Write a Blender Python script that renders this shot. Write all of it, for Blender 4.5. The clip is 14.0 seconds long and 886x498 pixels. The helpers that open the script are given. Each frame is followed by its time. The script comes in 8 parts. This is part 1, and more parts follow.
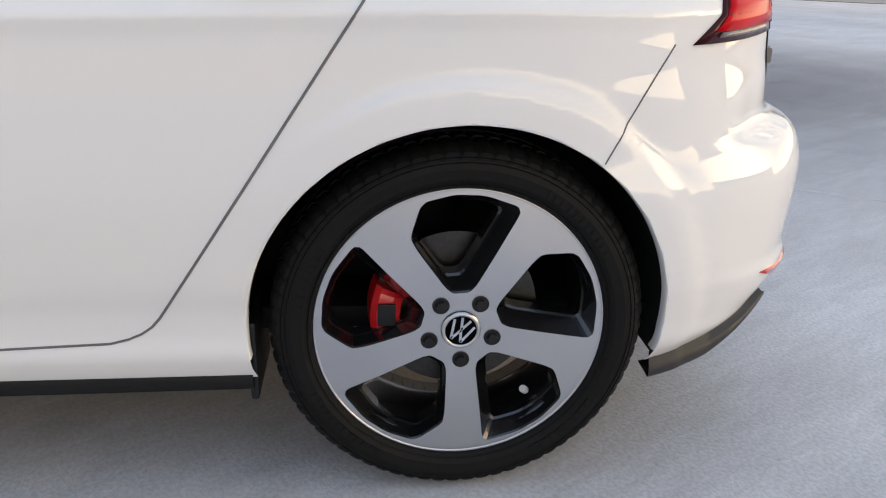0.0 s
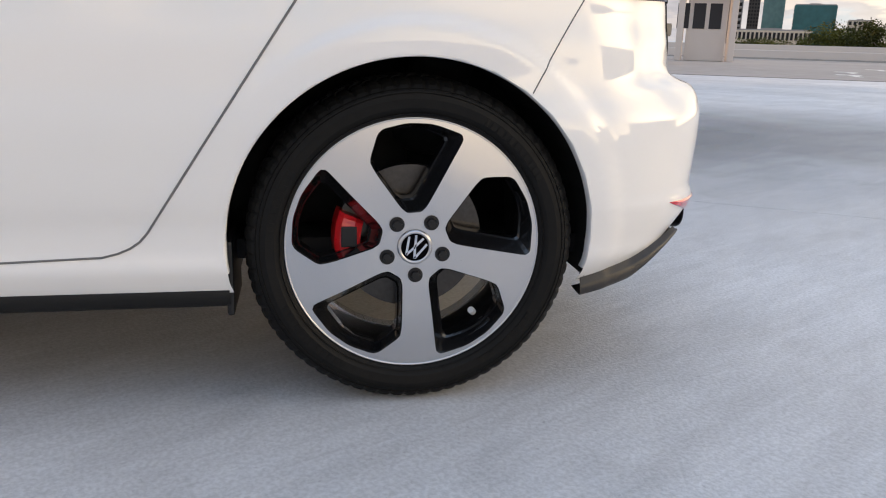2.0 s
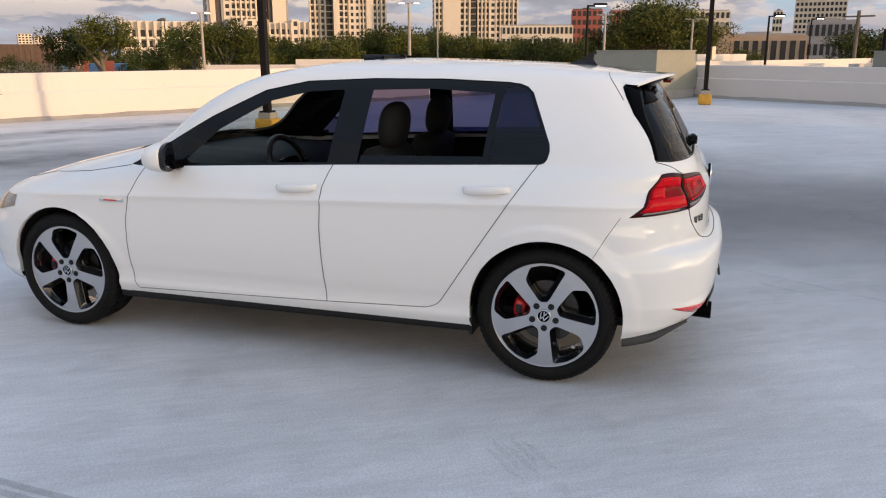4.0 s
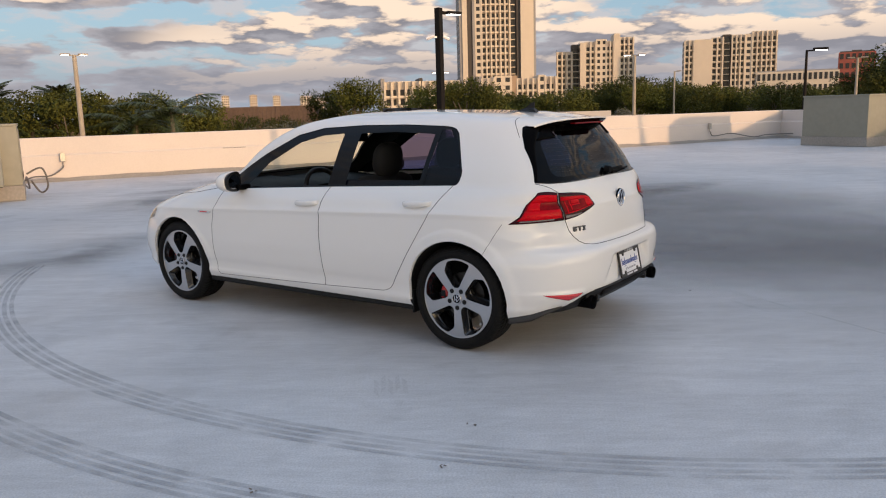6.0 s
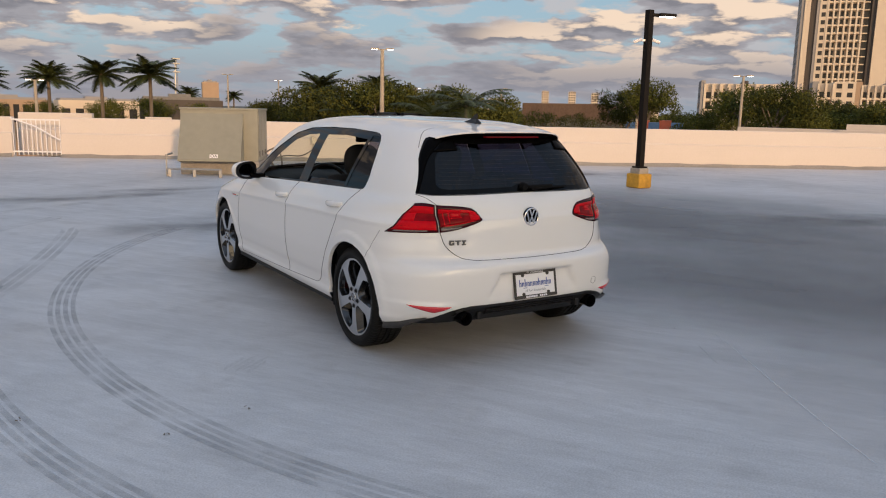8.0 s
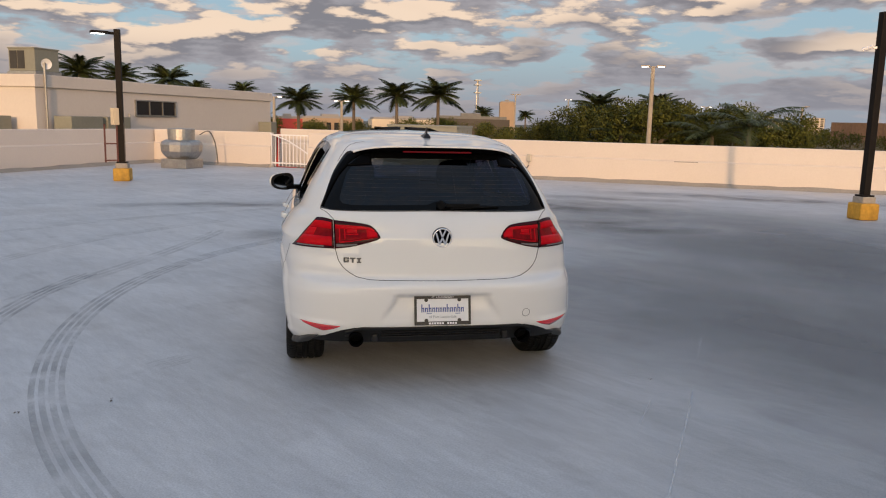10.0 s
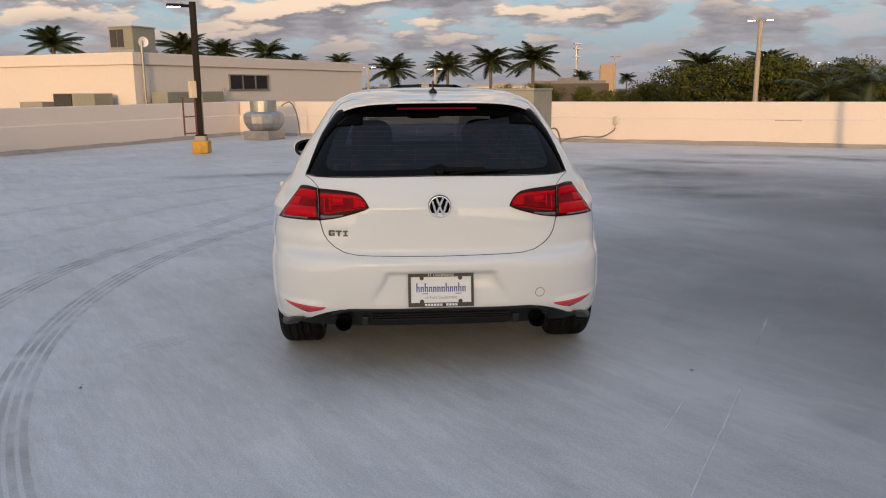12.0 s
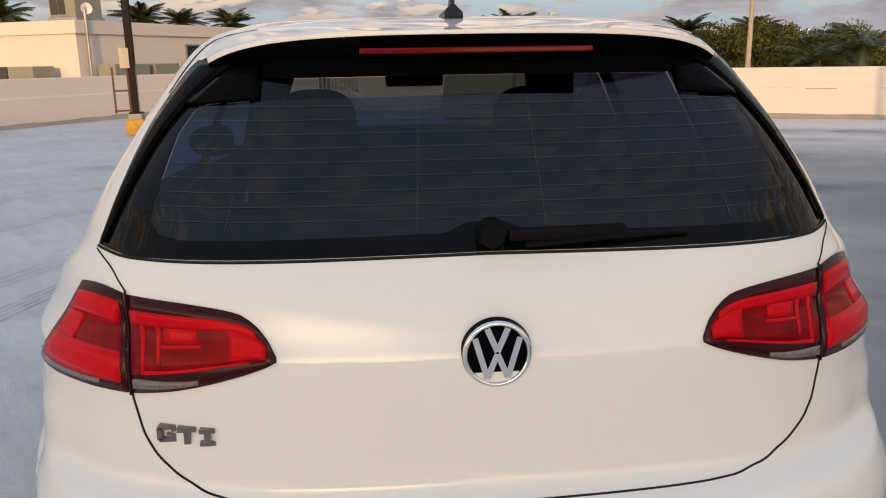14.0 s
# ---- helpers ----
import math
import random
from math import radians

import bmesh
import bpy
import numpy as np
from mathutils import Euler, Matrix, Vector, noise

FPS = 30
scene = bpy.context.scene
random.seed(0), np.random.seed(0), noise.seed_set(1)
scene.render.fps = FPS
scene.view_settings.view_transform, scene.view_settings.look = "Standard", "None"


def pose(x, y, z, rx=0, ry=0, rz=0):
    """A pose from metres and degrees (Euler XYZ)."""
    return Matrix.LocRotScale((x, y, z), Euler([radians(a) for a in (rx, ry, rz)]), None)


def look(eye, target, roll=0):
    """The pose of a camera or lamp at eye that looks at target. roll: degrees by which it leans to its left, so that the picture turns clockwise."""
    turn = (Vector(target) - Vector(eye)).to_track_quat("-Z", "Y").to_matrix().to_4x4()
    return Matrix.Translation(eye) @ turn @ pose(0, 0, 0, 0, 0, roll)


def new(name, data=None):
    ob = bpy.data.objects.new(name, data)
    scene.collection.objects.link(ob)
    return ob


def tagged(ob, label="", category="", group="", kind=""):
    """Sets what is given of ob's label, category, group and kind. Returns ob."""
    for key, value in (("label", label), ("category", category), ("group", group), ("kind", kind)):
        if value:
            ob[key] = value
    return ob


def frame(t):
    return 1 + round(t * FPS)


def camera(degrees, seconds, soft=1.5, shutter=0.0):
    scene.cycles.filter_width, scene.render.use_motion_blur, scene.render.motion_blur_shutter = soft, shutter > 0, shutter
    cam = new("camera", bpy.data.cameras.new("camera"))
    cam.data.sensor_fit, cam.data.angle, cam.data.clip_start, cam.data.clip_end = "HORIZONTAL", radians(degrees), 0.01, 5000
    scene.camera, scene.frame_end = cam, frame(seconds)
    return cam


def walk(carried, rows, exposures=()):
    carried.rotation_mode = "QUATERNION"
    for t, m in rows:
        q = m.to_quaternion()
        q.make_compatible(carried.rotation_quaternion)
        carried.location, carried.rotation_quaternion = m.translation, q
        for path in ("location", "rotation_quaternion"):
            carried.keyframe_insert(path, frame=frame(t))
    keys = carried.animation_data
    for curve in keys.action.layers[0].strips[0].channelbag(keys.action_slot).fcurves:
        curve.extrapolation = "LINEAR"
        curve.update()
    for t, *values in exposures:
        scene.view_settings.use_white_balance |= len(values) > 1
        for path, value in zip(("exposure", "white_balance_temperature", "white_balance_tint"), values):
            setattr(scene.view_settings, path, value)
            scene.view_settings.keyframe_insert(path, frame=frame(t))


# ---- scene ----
cam = camera(59.1, 14.0, 1.1)
PATH = [
    (0, (-2.014, 0.164, 0.911), (-0.159, -0.044, 0.193), 1.8),
    (0.5, (-2.192, 0.161, 0.786), (-0.296, -0.085, 0.196), 3.5),
    (1, (-2.218, 0.208, 0.667), (-0.291, -0.128, 0.250), 2.4),
    (1.5, (-2.227, 0.217, 0.642), (-0.297, -0.145, 0.264), 0.7),
    (2, (-2.280, 0.203, 0.700), (-0.379, -0.141, 0.183), 1.6),
    (2.5, (-2.605, 0.136, 1.131), (-0.741, 0.005, 0.416), 2.4),
    (3, (-3.185, -0.019, 1.370), (-1.284, 0.182, 0.783), 0.2),
    (3.5, (-3.730, -0.242, 1.460), (-1.826, 0.138, 0.977), -0.65),
    (4, (-4.165, -0.585, 1.468), (-2.316, 0.007, 0.980), -0.14),
    (4.2, (-4.285, -0.763, 1.482), (-2.471, -0.080, 1.008), 0.2),
    (4.7, (-4.545, -1.165, 1.466), (-2.787, -0.325, 1.016), 0.3),
    (5.25, (-4.690, -1.743, 1.437), (-2.986, -0.776, 1.036), -0.8),
    (5.8, (-4.663, -2.371, 1.432), (-3.027, -1.278, 1.073), -1.7),
    (6.3, (-4.443, -2.931, 1.466), (-2.915, -1.689, 1.119), -1.0),
    (6.5, (-4.315, -3.144, 1.489), (-2.845, -1.834, 1.140), -0.2),
    (7, (-3.903, -3.604, 1.477), (-2.573, -2.155, 1.116), 0.7),
    (7.2, (-3.731, -3.783, 1.486), (-2.460, -2.282, 1.123), 0.8),
    (7.7, (-3.246, -4.171, 1.497), (-2.119, -2.558, 1.137), 1.1),
    (8.25, (-2.628, -4.476, 1.492), (-1.654, -2.764, 1.146), 1.3),
    (8.8, (-1.990, -4.684, 1.486), (-1.181, -2.885, 1.155), 1.4),
    (9.3, (-1.450, -4.814, 1.493), (-0.823, -2.943, 1.169), 1.3),
    (9.5, (-1.250, -4.858, 1.499), (-0.704, -2.961, 1.177), 1.1),
    (10, (-0.799, -4.923, 1.510), (-0.432, -2.984, 1.187), 1.4),
    (10.5, (-0.519, -4.842, 1.491), (-0.256, -2.890, 1.143), 1.8),
    (11, (-0.323, -4.793, 1.489), (-0.140, -2.841, 1.095), 0.0),
    (11.5, (-0.214, -4.738, 1.480), (-0.081, -2.788, 1.058), -0.9),
    (12, (-0.199, -4.432, 1.432), (-0.088, -2.476, 1.028), -0.4),
    (12.5, (-0.219, -3.846, 1.433), (-0.096, -1.890, 1.033), 0.1),
    (13, (-0.176, -3.154, 1.413), (-0.074, -1.201, 0.994), 0.1),
    (13.5, (-0.208, -2.467, 1.372), (-0.091, -0.520, 0.929), 0.3),
    (14, (-0.183, -1.817, 1.316), (-0.013, 0.119, 0.845), -0.9),
]
walk(cam, [(t, look(eye, target, roll)) for t, eye, target, roll in PATH], [(0.0, 1.04, 6220, 10), (2.0, 1.06, 6200, 10), (4.2, 0.80, 6150, 10), (6.4, 0.48, 6150, 10), (9.3, 0.31, 6200, 10), (12.0, 0.40, 6330, 10), (13.2, 0.47, 6450, 10), (14.0, 0.62, 6500, 10)])

# ---- light ----
SUN_AZ, SUN_EL = radians(191.0), radians(8.0)
world = bpy.data.worlds.new("evening_sky")
scene.world = world
world.use_nodes = True
wn, wl = world.node_tree.nodes, world.node_tree.links
wn.clear()


def wnode(kind, **values):
    n = wn.new(kind)
    for k, v in values.items():
        if k in n.inputs:
            n.inputs[k].default_value = v
    return n


def wmath(op, a, b=None, clamp=False):
    n = wn.new("ShaderNodeMath")
    n.operation, n.use_clamp = op, clamp
    for k, v in enumerate((a, b)):
        if v is None:
            continue
        if isinstance(v, (int, float)):
            n.inputs[k].default_value = v
        else:
            wl.new(v, n.inputs[k])
    return n.outputs[0]


def wmix(fac, a, b):
    n = wn.new("ShaderNodeMix")
    n.data_type = "RGBA"
    for k, v in ((0, fac), (6, a), (7, b)):
        if isinstance(v, (int, float)):
            n.inputs[k].default_value = v
        elif isinstance(v, tuple):
            n.inputs[k].default_value = (*v, 1.0)
        else:
            wl.new(v, n.inputs[k])
    return n.outputs[2]


sky = wn.new("ShaderNodeTexSky")
sky.sky_type, sky.sun_disc = "NISHITA", False
sky.sun_elevation, sky.sun_rotation = SUN_EL, SUN_AZ
sky.air_density, sky.dust_density, sky.ozone_density = 1.0, 1.6, 1.2
coord = wn.new("ShaderNodeTexCoord")
split = wn.new("ShaderNodeSeparateXYZ")
wl.new(coord.outputs["Generated"], split.inputs[0])
up = wmath("MAXIMUM", split.outputs[2], 0.0)
# clouds are broader than tall, and more so towards the horizon
flat = wn.new("ShaderNodeCombineXYZ")
wl.new(split.outputs[0], flat.inputs[0])
wl.new(split.outputs[1], flat.inputs[1])
wl.new(wmath("MULTIPLY", wmath("POWER", wmath("ADD", up, 0.02), 0.8), 2.9), flat.inputs[2])


def cloud_noise(scale, detail, rough, offset, twist=0.1):
    shift = wn.new("ShaderNodeVectorMath")
    shift.operation = "ADD"
    shift.inputs[1].default_value = offset
    wl.new(flat.outputs[0], shift.inputs[0])
    n = wnode("ShaderNodeTexNoise", Scale=scale, Detail=detail, Roughness=rough, Distortion=twist)
    wl.new(shift.outputs[0], n.inputs["Vector"])
    return n.outputs["Fac"]


def ramp01(v, low, high):
    n = wn.new("ShaderNodeMapRange")
    n.interpolation_type = "SMOOTHSTEP"
    wl.new(v, n.inputs["Value"])
    n.inputs["From Min"].default_value, n.inputs["From Max"].default_value = low, high
    return n.outputs["Result"]


PUFF = (3.1, 0.7, 0.0)
puffs = cloud_noise(10.5, 7.0, 0.52, PUFF, 0.0)
# the same puffs a step towards the light: where they thin out there, the cloud's side is lit
sunward = cloud_noise(10.5, 7.0, 0.52, (PUFF[0] - 0.008, PUFF[1] - 0.016, 0.030), 0.0)
bands = cloud_noise(2.6, 3.0, 0.5, (0.4, 2.3, 1.0))
wisps = cloud_noise(13.0, 6.0, 0.60, (1.4, 5.3, 2.0), 0.3)
field = wmath("ADD", puffs, wmath("MULTIPLY", wmath("SUBTRACT", bands, 0.42), 0.36))
cover = wmath("MULTIPLY", ramp01(field, 0.440, 0.515), wmath("SUBTRACT", 1.0, wmath("MULTIPLY", ramp01(up, 0.35, 0.62), 0.88)))
veil = wmath("MULTIPLY", ramp01(wisps, 0.44, 0.60), 0.75)
lit = wmath("MULTIPLY", ramp01(wmath("SUBTRACT", puffs, sunward), -0.02, 0.075), ramp01(bands, 0.34, 0.54))
toward_sun = wn.new("ShaderNodeVectorMath")
toward_sun.operation = "DOT_PRODUCT"
toward_sun.inputs[1].default_value = (math.sin(SUN_AZ + 0.18), math.cos(SUN_AZ + 0.18), 0.1)
wl.new(coord.outputs["Generated"], toward_sun.inputs[0])
glow = ramp01(toward_sun.outputs["Value"], -0.15, 0.95)
low_band = wmath("SUBTRACT", 1.0, ramp01(up, 0.0, 0.30))
haze = wmath("SUBTRACT", 1.0, ramp01(up, 0.015, 0.10))
SKY_STRENGTH = 0.10
clear = wmix(wmath("MULTIPLY", low_band, 0.35), wmix(0.6, sky.outputs[0], (2.5, 4.0, 5.2)), (3.6, 4.0, 4.4))
clear = wmix(ramp01(up, 0.30, 0.60), clear, (2.9, 3.9, 5.4))
clear = wmix(wmath("MULTIPLY", veil, wmath("SUBTRACT", 1.0, wmath("MULTIPLY", ramp01(up, 0.35, 0.62), 0.75))), clear, wmix(glow, (4.6, 4.1, 3.9), (7.0, 6.0, 5.0)))
thick = ramp01(field, 0.50, 0.62)
body_col = wmix(glow, wmix(thick, (3.0, 2.75, 2.8), (1.9, 1.75, 1.85)), (6.0, 5.3, 4.6))
lit_col = wmix(glow, (7.6, 5.7, 4.1), (16.0, 12.5, 8.0))
cloud_col = wmix(wmath("MULTIPLY", lit, wmath("SUBTRACT", 1.0, wmath("MULTIPLY", haze, 0.75))), body_col, lit_col)
skyful = wmix(wmath("MULTIPLY", cover, 0.95), clear, cloud_col)
skyful = wmix(wmath("MULTIPLY", haze, 0.62), skyful, wmix(glow, (2.5, 2.45, 2.7), (9.0, 7.4, 5.0)))
warm = wmath("MULTIPLY", wmath("MULTIPLY", ramp01(toward_sun.outputs["Value"], 0.25, 0.85), wmath("SUBTRACT", 1.0, ramp01(up, 0.02, 0.24))), 0.9)
skyful = wmix(warm, skyful, (24.0, 17.8, 10.6))
# the bright ring round the sun
near_sun = wn.new("ShaderNodeVectorMath")
near_sun.operation = "DOT_PRODUCT"
near_sun.inputs[1].default_value = (math.sin(SUN_AZ) * math.cos(SUN_EL), math.cos(SUN_AZ) * math.cos(SUN_EL), math.sin(SUN_EL))
wl.new(coord.outputs["Generated"], near_sun.inputs[0])
ring = ramp01(near_sun.outputs["Value"], 0.90, 1.0)
skyful = wmix(wmath("MULTIPLY", ring, ring), skyful, (46.0, 33.0, 18.5))
back = wn.new("ShaderNodeBackground")
back.inputs["Strength"].default_value = SKY_STRENGTH
wl.new(skyful, back.inputs["Color"])
wout = wn.new("ShaderNodeOutputWorld")
wl.new(back.outputs[0], wout.inputs[0])

sun = new("sun", bpy.data.lights.new("sun", "SUN"))
sun.data.energy, sun.data.angle, sun.data.color = 1.75, radians(1.5), (1.0, 0.57, 0.27)
sun_way = Vector((math.sin(SUN_AZ) * math.cos(SUN_EL), math.cos(SUN_AZ) * math.cos(SUN_EL), math.sin(SUN_EL)))
sun.matrix_world = look(tuple(sun_way * 200), (0, 0, 0))

# ---- materials ----
def material(name, color, rough=0.5, metal=0.0, vary=0.12, fine=40.0, coarse=3.0, bump=0.0, coat=0.0, spec=0.5, second=None, rand=0.0, dist=0.002):
    """A surface with grain at two scales, in its own colours."""
    m = bpy.data.materials.new(name)
    m.use_nodes = True
    nt = m.node_tree
    b = nt.nodes["Principled BSDF"]
    b.inputs["Metallic"].default_value = metal
    b.inputs["Coat Weight"].default_value = coat
    b.inputs["Coat Roughness"].default_value = 0.015
    b.inputs["Coat IOR"].default_value = 1.6
    b.inputs["Specular IOR Level"].default_value = spec
    co = nt.nodes.new("ShaderNodeTexCoord")
    big, small = nt.nodes.new("ShaderNodeTexNoise"), nt.nodes.new("ShaderNodeTexNoise")
    for n, s, d in ((big, coarse, 4.0), (small, fine, 3.0)):
        nt.links.new(co.outputs["Object"], n.inputs["Vector"])
        n.inputs["Scale"].default_value, n.inputs["Detail"].default_value = s, d
    add = nt.nodes.new("ShaderNodeMath")
    add.operation = "ADD"
    nt.links.new(big.outputs["Fac"], add.inputs[0])
    nt.links.new(small.outputs["Fac"], add.inputs[1])
    rng = nt.nodes.new("ShaderNodeMapRange")
    rng.inputs["From Min"].default_value, rng.inputs["From Max"].default_value = 0.65, 1.35
    nt.links.new(add.outputs[0], rng.inputs["Value"])
    mix = nt.nodes.new("ShaderNodeMix")
    mix.data_type = "RGBA"
    other = second or tuple(c * (1 - vary) for c in color)
    mix.inputs[6].default_value, mix.inputs[7].default_value = (*color, 1), (*other, 1)
    nt.links.new(rng.outputs[0], mix.inputs[0])
    out = mix.outputs[2]
    if rand:
        info = nt.nodes.new("ShaderNodeObjectInfo")
        hsv = nt.nodes.new("ShaderNodeHueSaturation")
        r2 = nt.nodes.new("ShaderNodeMapRange")
        r2.inputs["To Min"].default_value, r2.inputs["To Max"].default_value = 1 - rand, 1 + rand
        nt.links.new(info.outputs["Random"], r2.inputs["Value"])
        nt.links.new(r2.outputs[0], hsv.inputs["Value"])
        nt.links.new(out, hsv.inputs["Color"])
        out = hsv.outputs[0]
    nt.links.new(out, b.inputs["Base Color"])
    rr = nt.nodes.new("ShaderNodeMapRange")
    rr.inputs["To Min"].default_value, rr.inputs["To Max"].default_value = max(0.0, rough - 0.06), min(1.0, rough + 0.06)
    if rough < 0.08:
        rr.inputs["To Min"].default_value = rr.inputs["To Max"].default_value = rough
    nt.links.new(small.outputs["Fac"], rr.inputs["Value"])
    nt.links.new(rr.outputs[0], b.inputs["Roughness"])
    if bump:
        bp = nt.nodes.new("ShaderNodeBump")
        bp.inputs["Strength"].default_value, bp.inputs["Distance"].default_value = bump, dist
        nt.links.new(small.outputs["Fac"], bp.inputs["Height"])
        nt.links.new(bp.outputs[0], b.inputs["Normal"])
    return m


def glass(name, tint, base=0.028):
    m = bpy.data.materials.new(name)
    m.use_nodes = True
    nt = m.node_tree
    nt.nodes.clear()
    tr, gl = nt.nodes.new("ShaderNodeBsdfTransparent"), nt.nodes.new("ShaderNodeBsdfGlossy")
    tr.inputs["Color"].default_value = (*tint, 1)
    gl.inputs["Roughness"].default_value = 0.01
    lw = nt.nodes.new("ShaderNodeLayerWeight")
    lw.inputs["Blend"].default_value = 0.5
    steep, fr = nt.nodes.new("ShaderNodeMath"), nt.nodes.new("ShaderNodeMath")
    steep.operation, fr.operation = "POWER", "MULTIPLY_ADD"
    steep.inputs[1].default_value = 5.0
    fr.inputs[1].default_value, fr.inputs[2].default_value = 0.88, base
    nt.links.new(lw.outputs["Facing"], steep.inputs[0])
    nt.links.new(steep.outputs[0], fr.inputs[0])
    ms, out = nt.nodes.new("ShaderNodeMixShader"), nt.nodes.new("ShaderNodeOutputMaterial")
    nt.links.new(fr.outputs[0], ms.inputs[0])
    nt.links.new(tr.outputs[0], ms.inputs[1])
    nt.links.new(gl.outputs[0], ms.inputs[2])
    nt.links.new(ms.outputs[0], out.inputs[0])
    return m


def glowing(name, color, strength):
    m = bpy.data.materials.new(name)
    m.use_nodes = True
    b = m.node_tree.nodes["Principled BSDF"]
    b.inputs["Base Color"].default_value = (*color, 1)
    b.inputs["Emission Color"].default_value = (*color, 1)
    b.inputs["Emission Strength"].default_value = strength
    return m


PAINT = material("white_car_paint", (0.765, 0.757, 0.745), 0.55, vary=0.012, coat=1.0, coarse=1.0, fine=300, spec=0.15)
GLOSS_BLACK = material("gloss_black", (0.003, 0.003, 0.0035), 0.05, vary=0.2, spec=0.02)
TRIM_BLACK = material("satin_black_trim", (0.010, 0.010, 0.011), 0.4, spec=0.35, vary=0.3, bump=0.05)
PILLAR_BLACK = material("gloss_black_pillar_film", (0.005, 0.0055, 0.0065), 0.05, vary=0.2, spec=0.2)
SKIRT_GREY = material("textured_dark_plastic", (0.011, 0.0108, 0.0105), 0.55, spec=0.25, vary=0.3, bump=0.15, fine=400)
LIP = material("grey_brown_plastic_lip", (0.026, 0.024, 0.022), 0.45, vary=0.2, bump=0.1, fine=300)
WELL = material("wheel_arch_felt", (0.006, 0.006, 0.006), 0.95, vary=0.4, bump=0.2)
GAP = material("panel_gap_shadow_seal", (0.006, 0.006, 0.006), 0.9)
DOOR_GAP = material("grey_door_joint", (0.14, 0.14, 0.14), 0.7)
RUBBER = material("tyre_rubber", (0.0075, 0.0073, 0.007), 0.55, spec=0.16, vary=0.35, fine=90, coarse=9, bump=0.25, dist=0.0006)
ALLOY = material("machined_alloy", (0.58, 0.58, 0.59), 0.30, metal=0.95, vary=0.06, fine=500, bump=0.03, dist=0.0003)
RIM_BLACK = material("black_rim_lacquer", (0.010, 0.010, 0.011), 0.22, vary=0.3, coat=0.6)
CHROME = material("chrome", (0.78, 0.78, 0.79), 0.05, metal=1.0, vary=0.05)
STEEL = material("brake_steel", (0.09, 0.085, 0.08), 0.35, metal=1.0, vary=0.3, fine=120)
CALIPER = material("red_caliper_paint", (0.62, 0.012, 0.016), 0.3, vary=0.15, coat=0.4)
LAMP_RED = material("red_lamp_lens", (0.27, 0.0018, 0.006), 0.15, vary=0.55, coarse=9, spec=0.1)
LAMP_BRIGHT = material("bright_red_light_guide", (0.60, 0.0025, 0.009), 0.15, vary=0.2, coarse=9, spec=0.1)
LAMP_DIM = material("unlit_brake_light_lens", (0.12, 0.002, 0.005), 0.1, vary=0.2, spec=0.2)
LAMP_DARK = material("smoked_red_lens", (0.042, 0.0012, 0.003), 0.1, vary=0.3, spec=0.2)
LAMP_CLEAR = material("clear_lamp_lens", (0.20, 0.155, 0.14), 0.15, vary=0.5, coarse=25, fine=160, coat=0.5)
REFLECTOR = material("red_reflector", (0.62, 0.008, 0.016), 0.1, vary=0.2, fine=600, bump=0.3, coat=1.0)
TINT_SIDE = glass("tinted_side_glass", (0.13, 0.13, 0.24))
TINT_REAR = glass("tinted_rear_glass", (0.026, 0.036, 0.085), 0.042)
FRIT_BLACK = material("black_printed_glass_edge", (0.003, 0.0032, 0.0036), 0.06, vary=0.2, spec=0.12)
TINT_STRIP = glass("plain_rear_glass", (0.10, 0.12, 0.165))
SCREEN_GLASS = glass("windscreen_glass", (0.72, 0.78, 0.74))
SEAT = material("charcoal_seat_cloth", (0.006, 0.006, 0.0068), 0.85, vary=0.3, fine=300, bump=0.2)
DASH = material("dark_dashboard", (0.008, 0.008, 0.009), 0.7, spec=0.3, vary=0.3, bump=0.1)
PLATE_WHITE = material("plate_white", (0.78, 0.78, 0.80), 0.35, vary=0.05)
PLATE_BLUE = material("plate_blue_print", (0.03, 0.07, 0.30), 0.4)
PLATE_GREY = material("plate_grey_print", (0.22, 0.23, 0.28), 0.4)
PLATE_FRAME = material("plate_frame_black", (0.03, 0.026, 0.024), 0.4, vary=0.3)
DECK = material("deck_coating", (0.40, 0.42, 0.45), 0.55, vary=0.14)
BUILDING_WHITE = material("pale_building_render", (0.66, 0.605, 0.56), 0.85, vary=0.06, fine=8, coarse=0.3, bump=0.1)
STUCCO = material("white_stucco", (0.63, 0.575, 0.53), 0.85, vary=0.07, fine=25, coarse=0.7, bump=0.25, dist=0.004)
CURB = material("grey_base_coat", (0.33, 0.31, 0.28), 0.8, vary=0.3, fine=20, coarse=1.2)
BRONZE = material("dark_bronze_paint", (0.012, 0.010, 0.009), 0.6, spec=0.12, vary=0.25)
YELLOW = material("yellow_safety_paint", (0.60, 0.33, 0.03), 0.6, vary=0.45, fine=14, coarse=4)
CONCRETE = material("concrete", (0.36, 0.33, 0.29), 0.85, vary=0.3, fine=20, coarse=3, bump=0.3)
GALV = material("galvanised_steel", (0.46, 0.45, 0.43), 0.42, metal=0.85, vary=0.3, fine=14, coarse=2)
HVAC = material("beige_grey_hvac_paint", (0.25, 0.25, 0.205), 0.5, vary=0.12, fine=8, coarse=1)
HVAC_DARK = material("hvac_shadowed_grille", (0.05, 0.048, 0.044), 0.7, vary=0.3)
POLE_GREY = material("weathered_concrete_pole", (0.40, 0.35, 0.29), 0.8, vary=0.2)
LED = glowing("lit_led_panel", (1.0, 0.97, 0.9), 5.0)


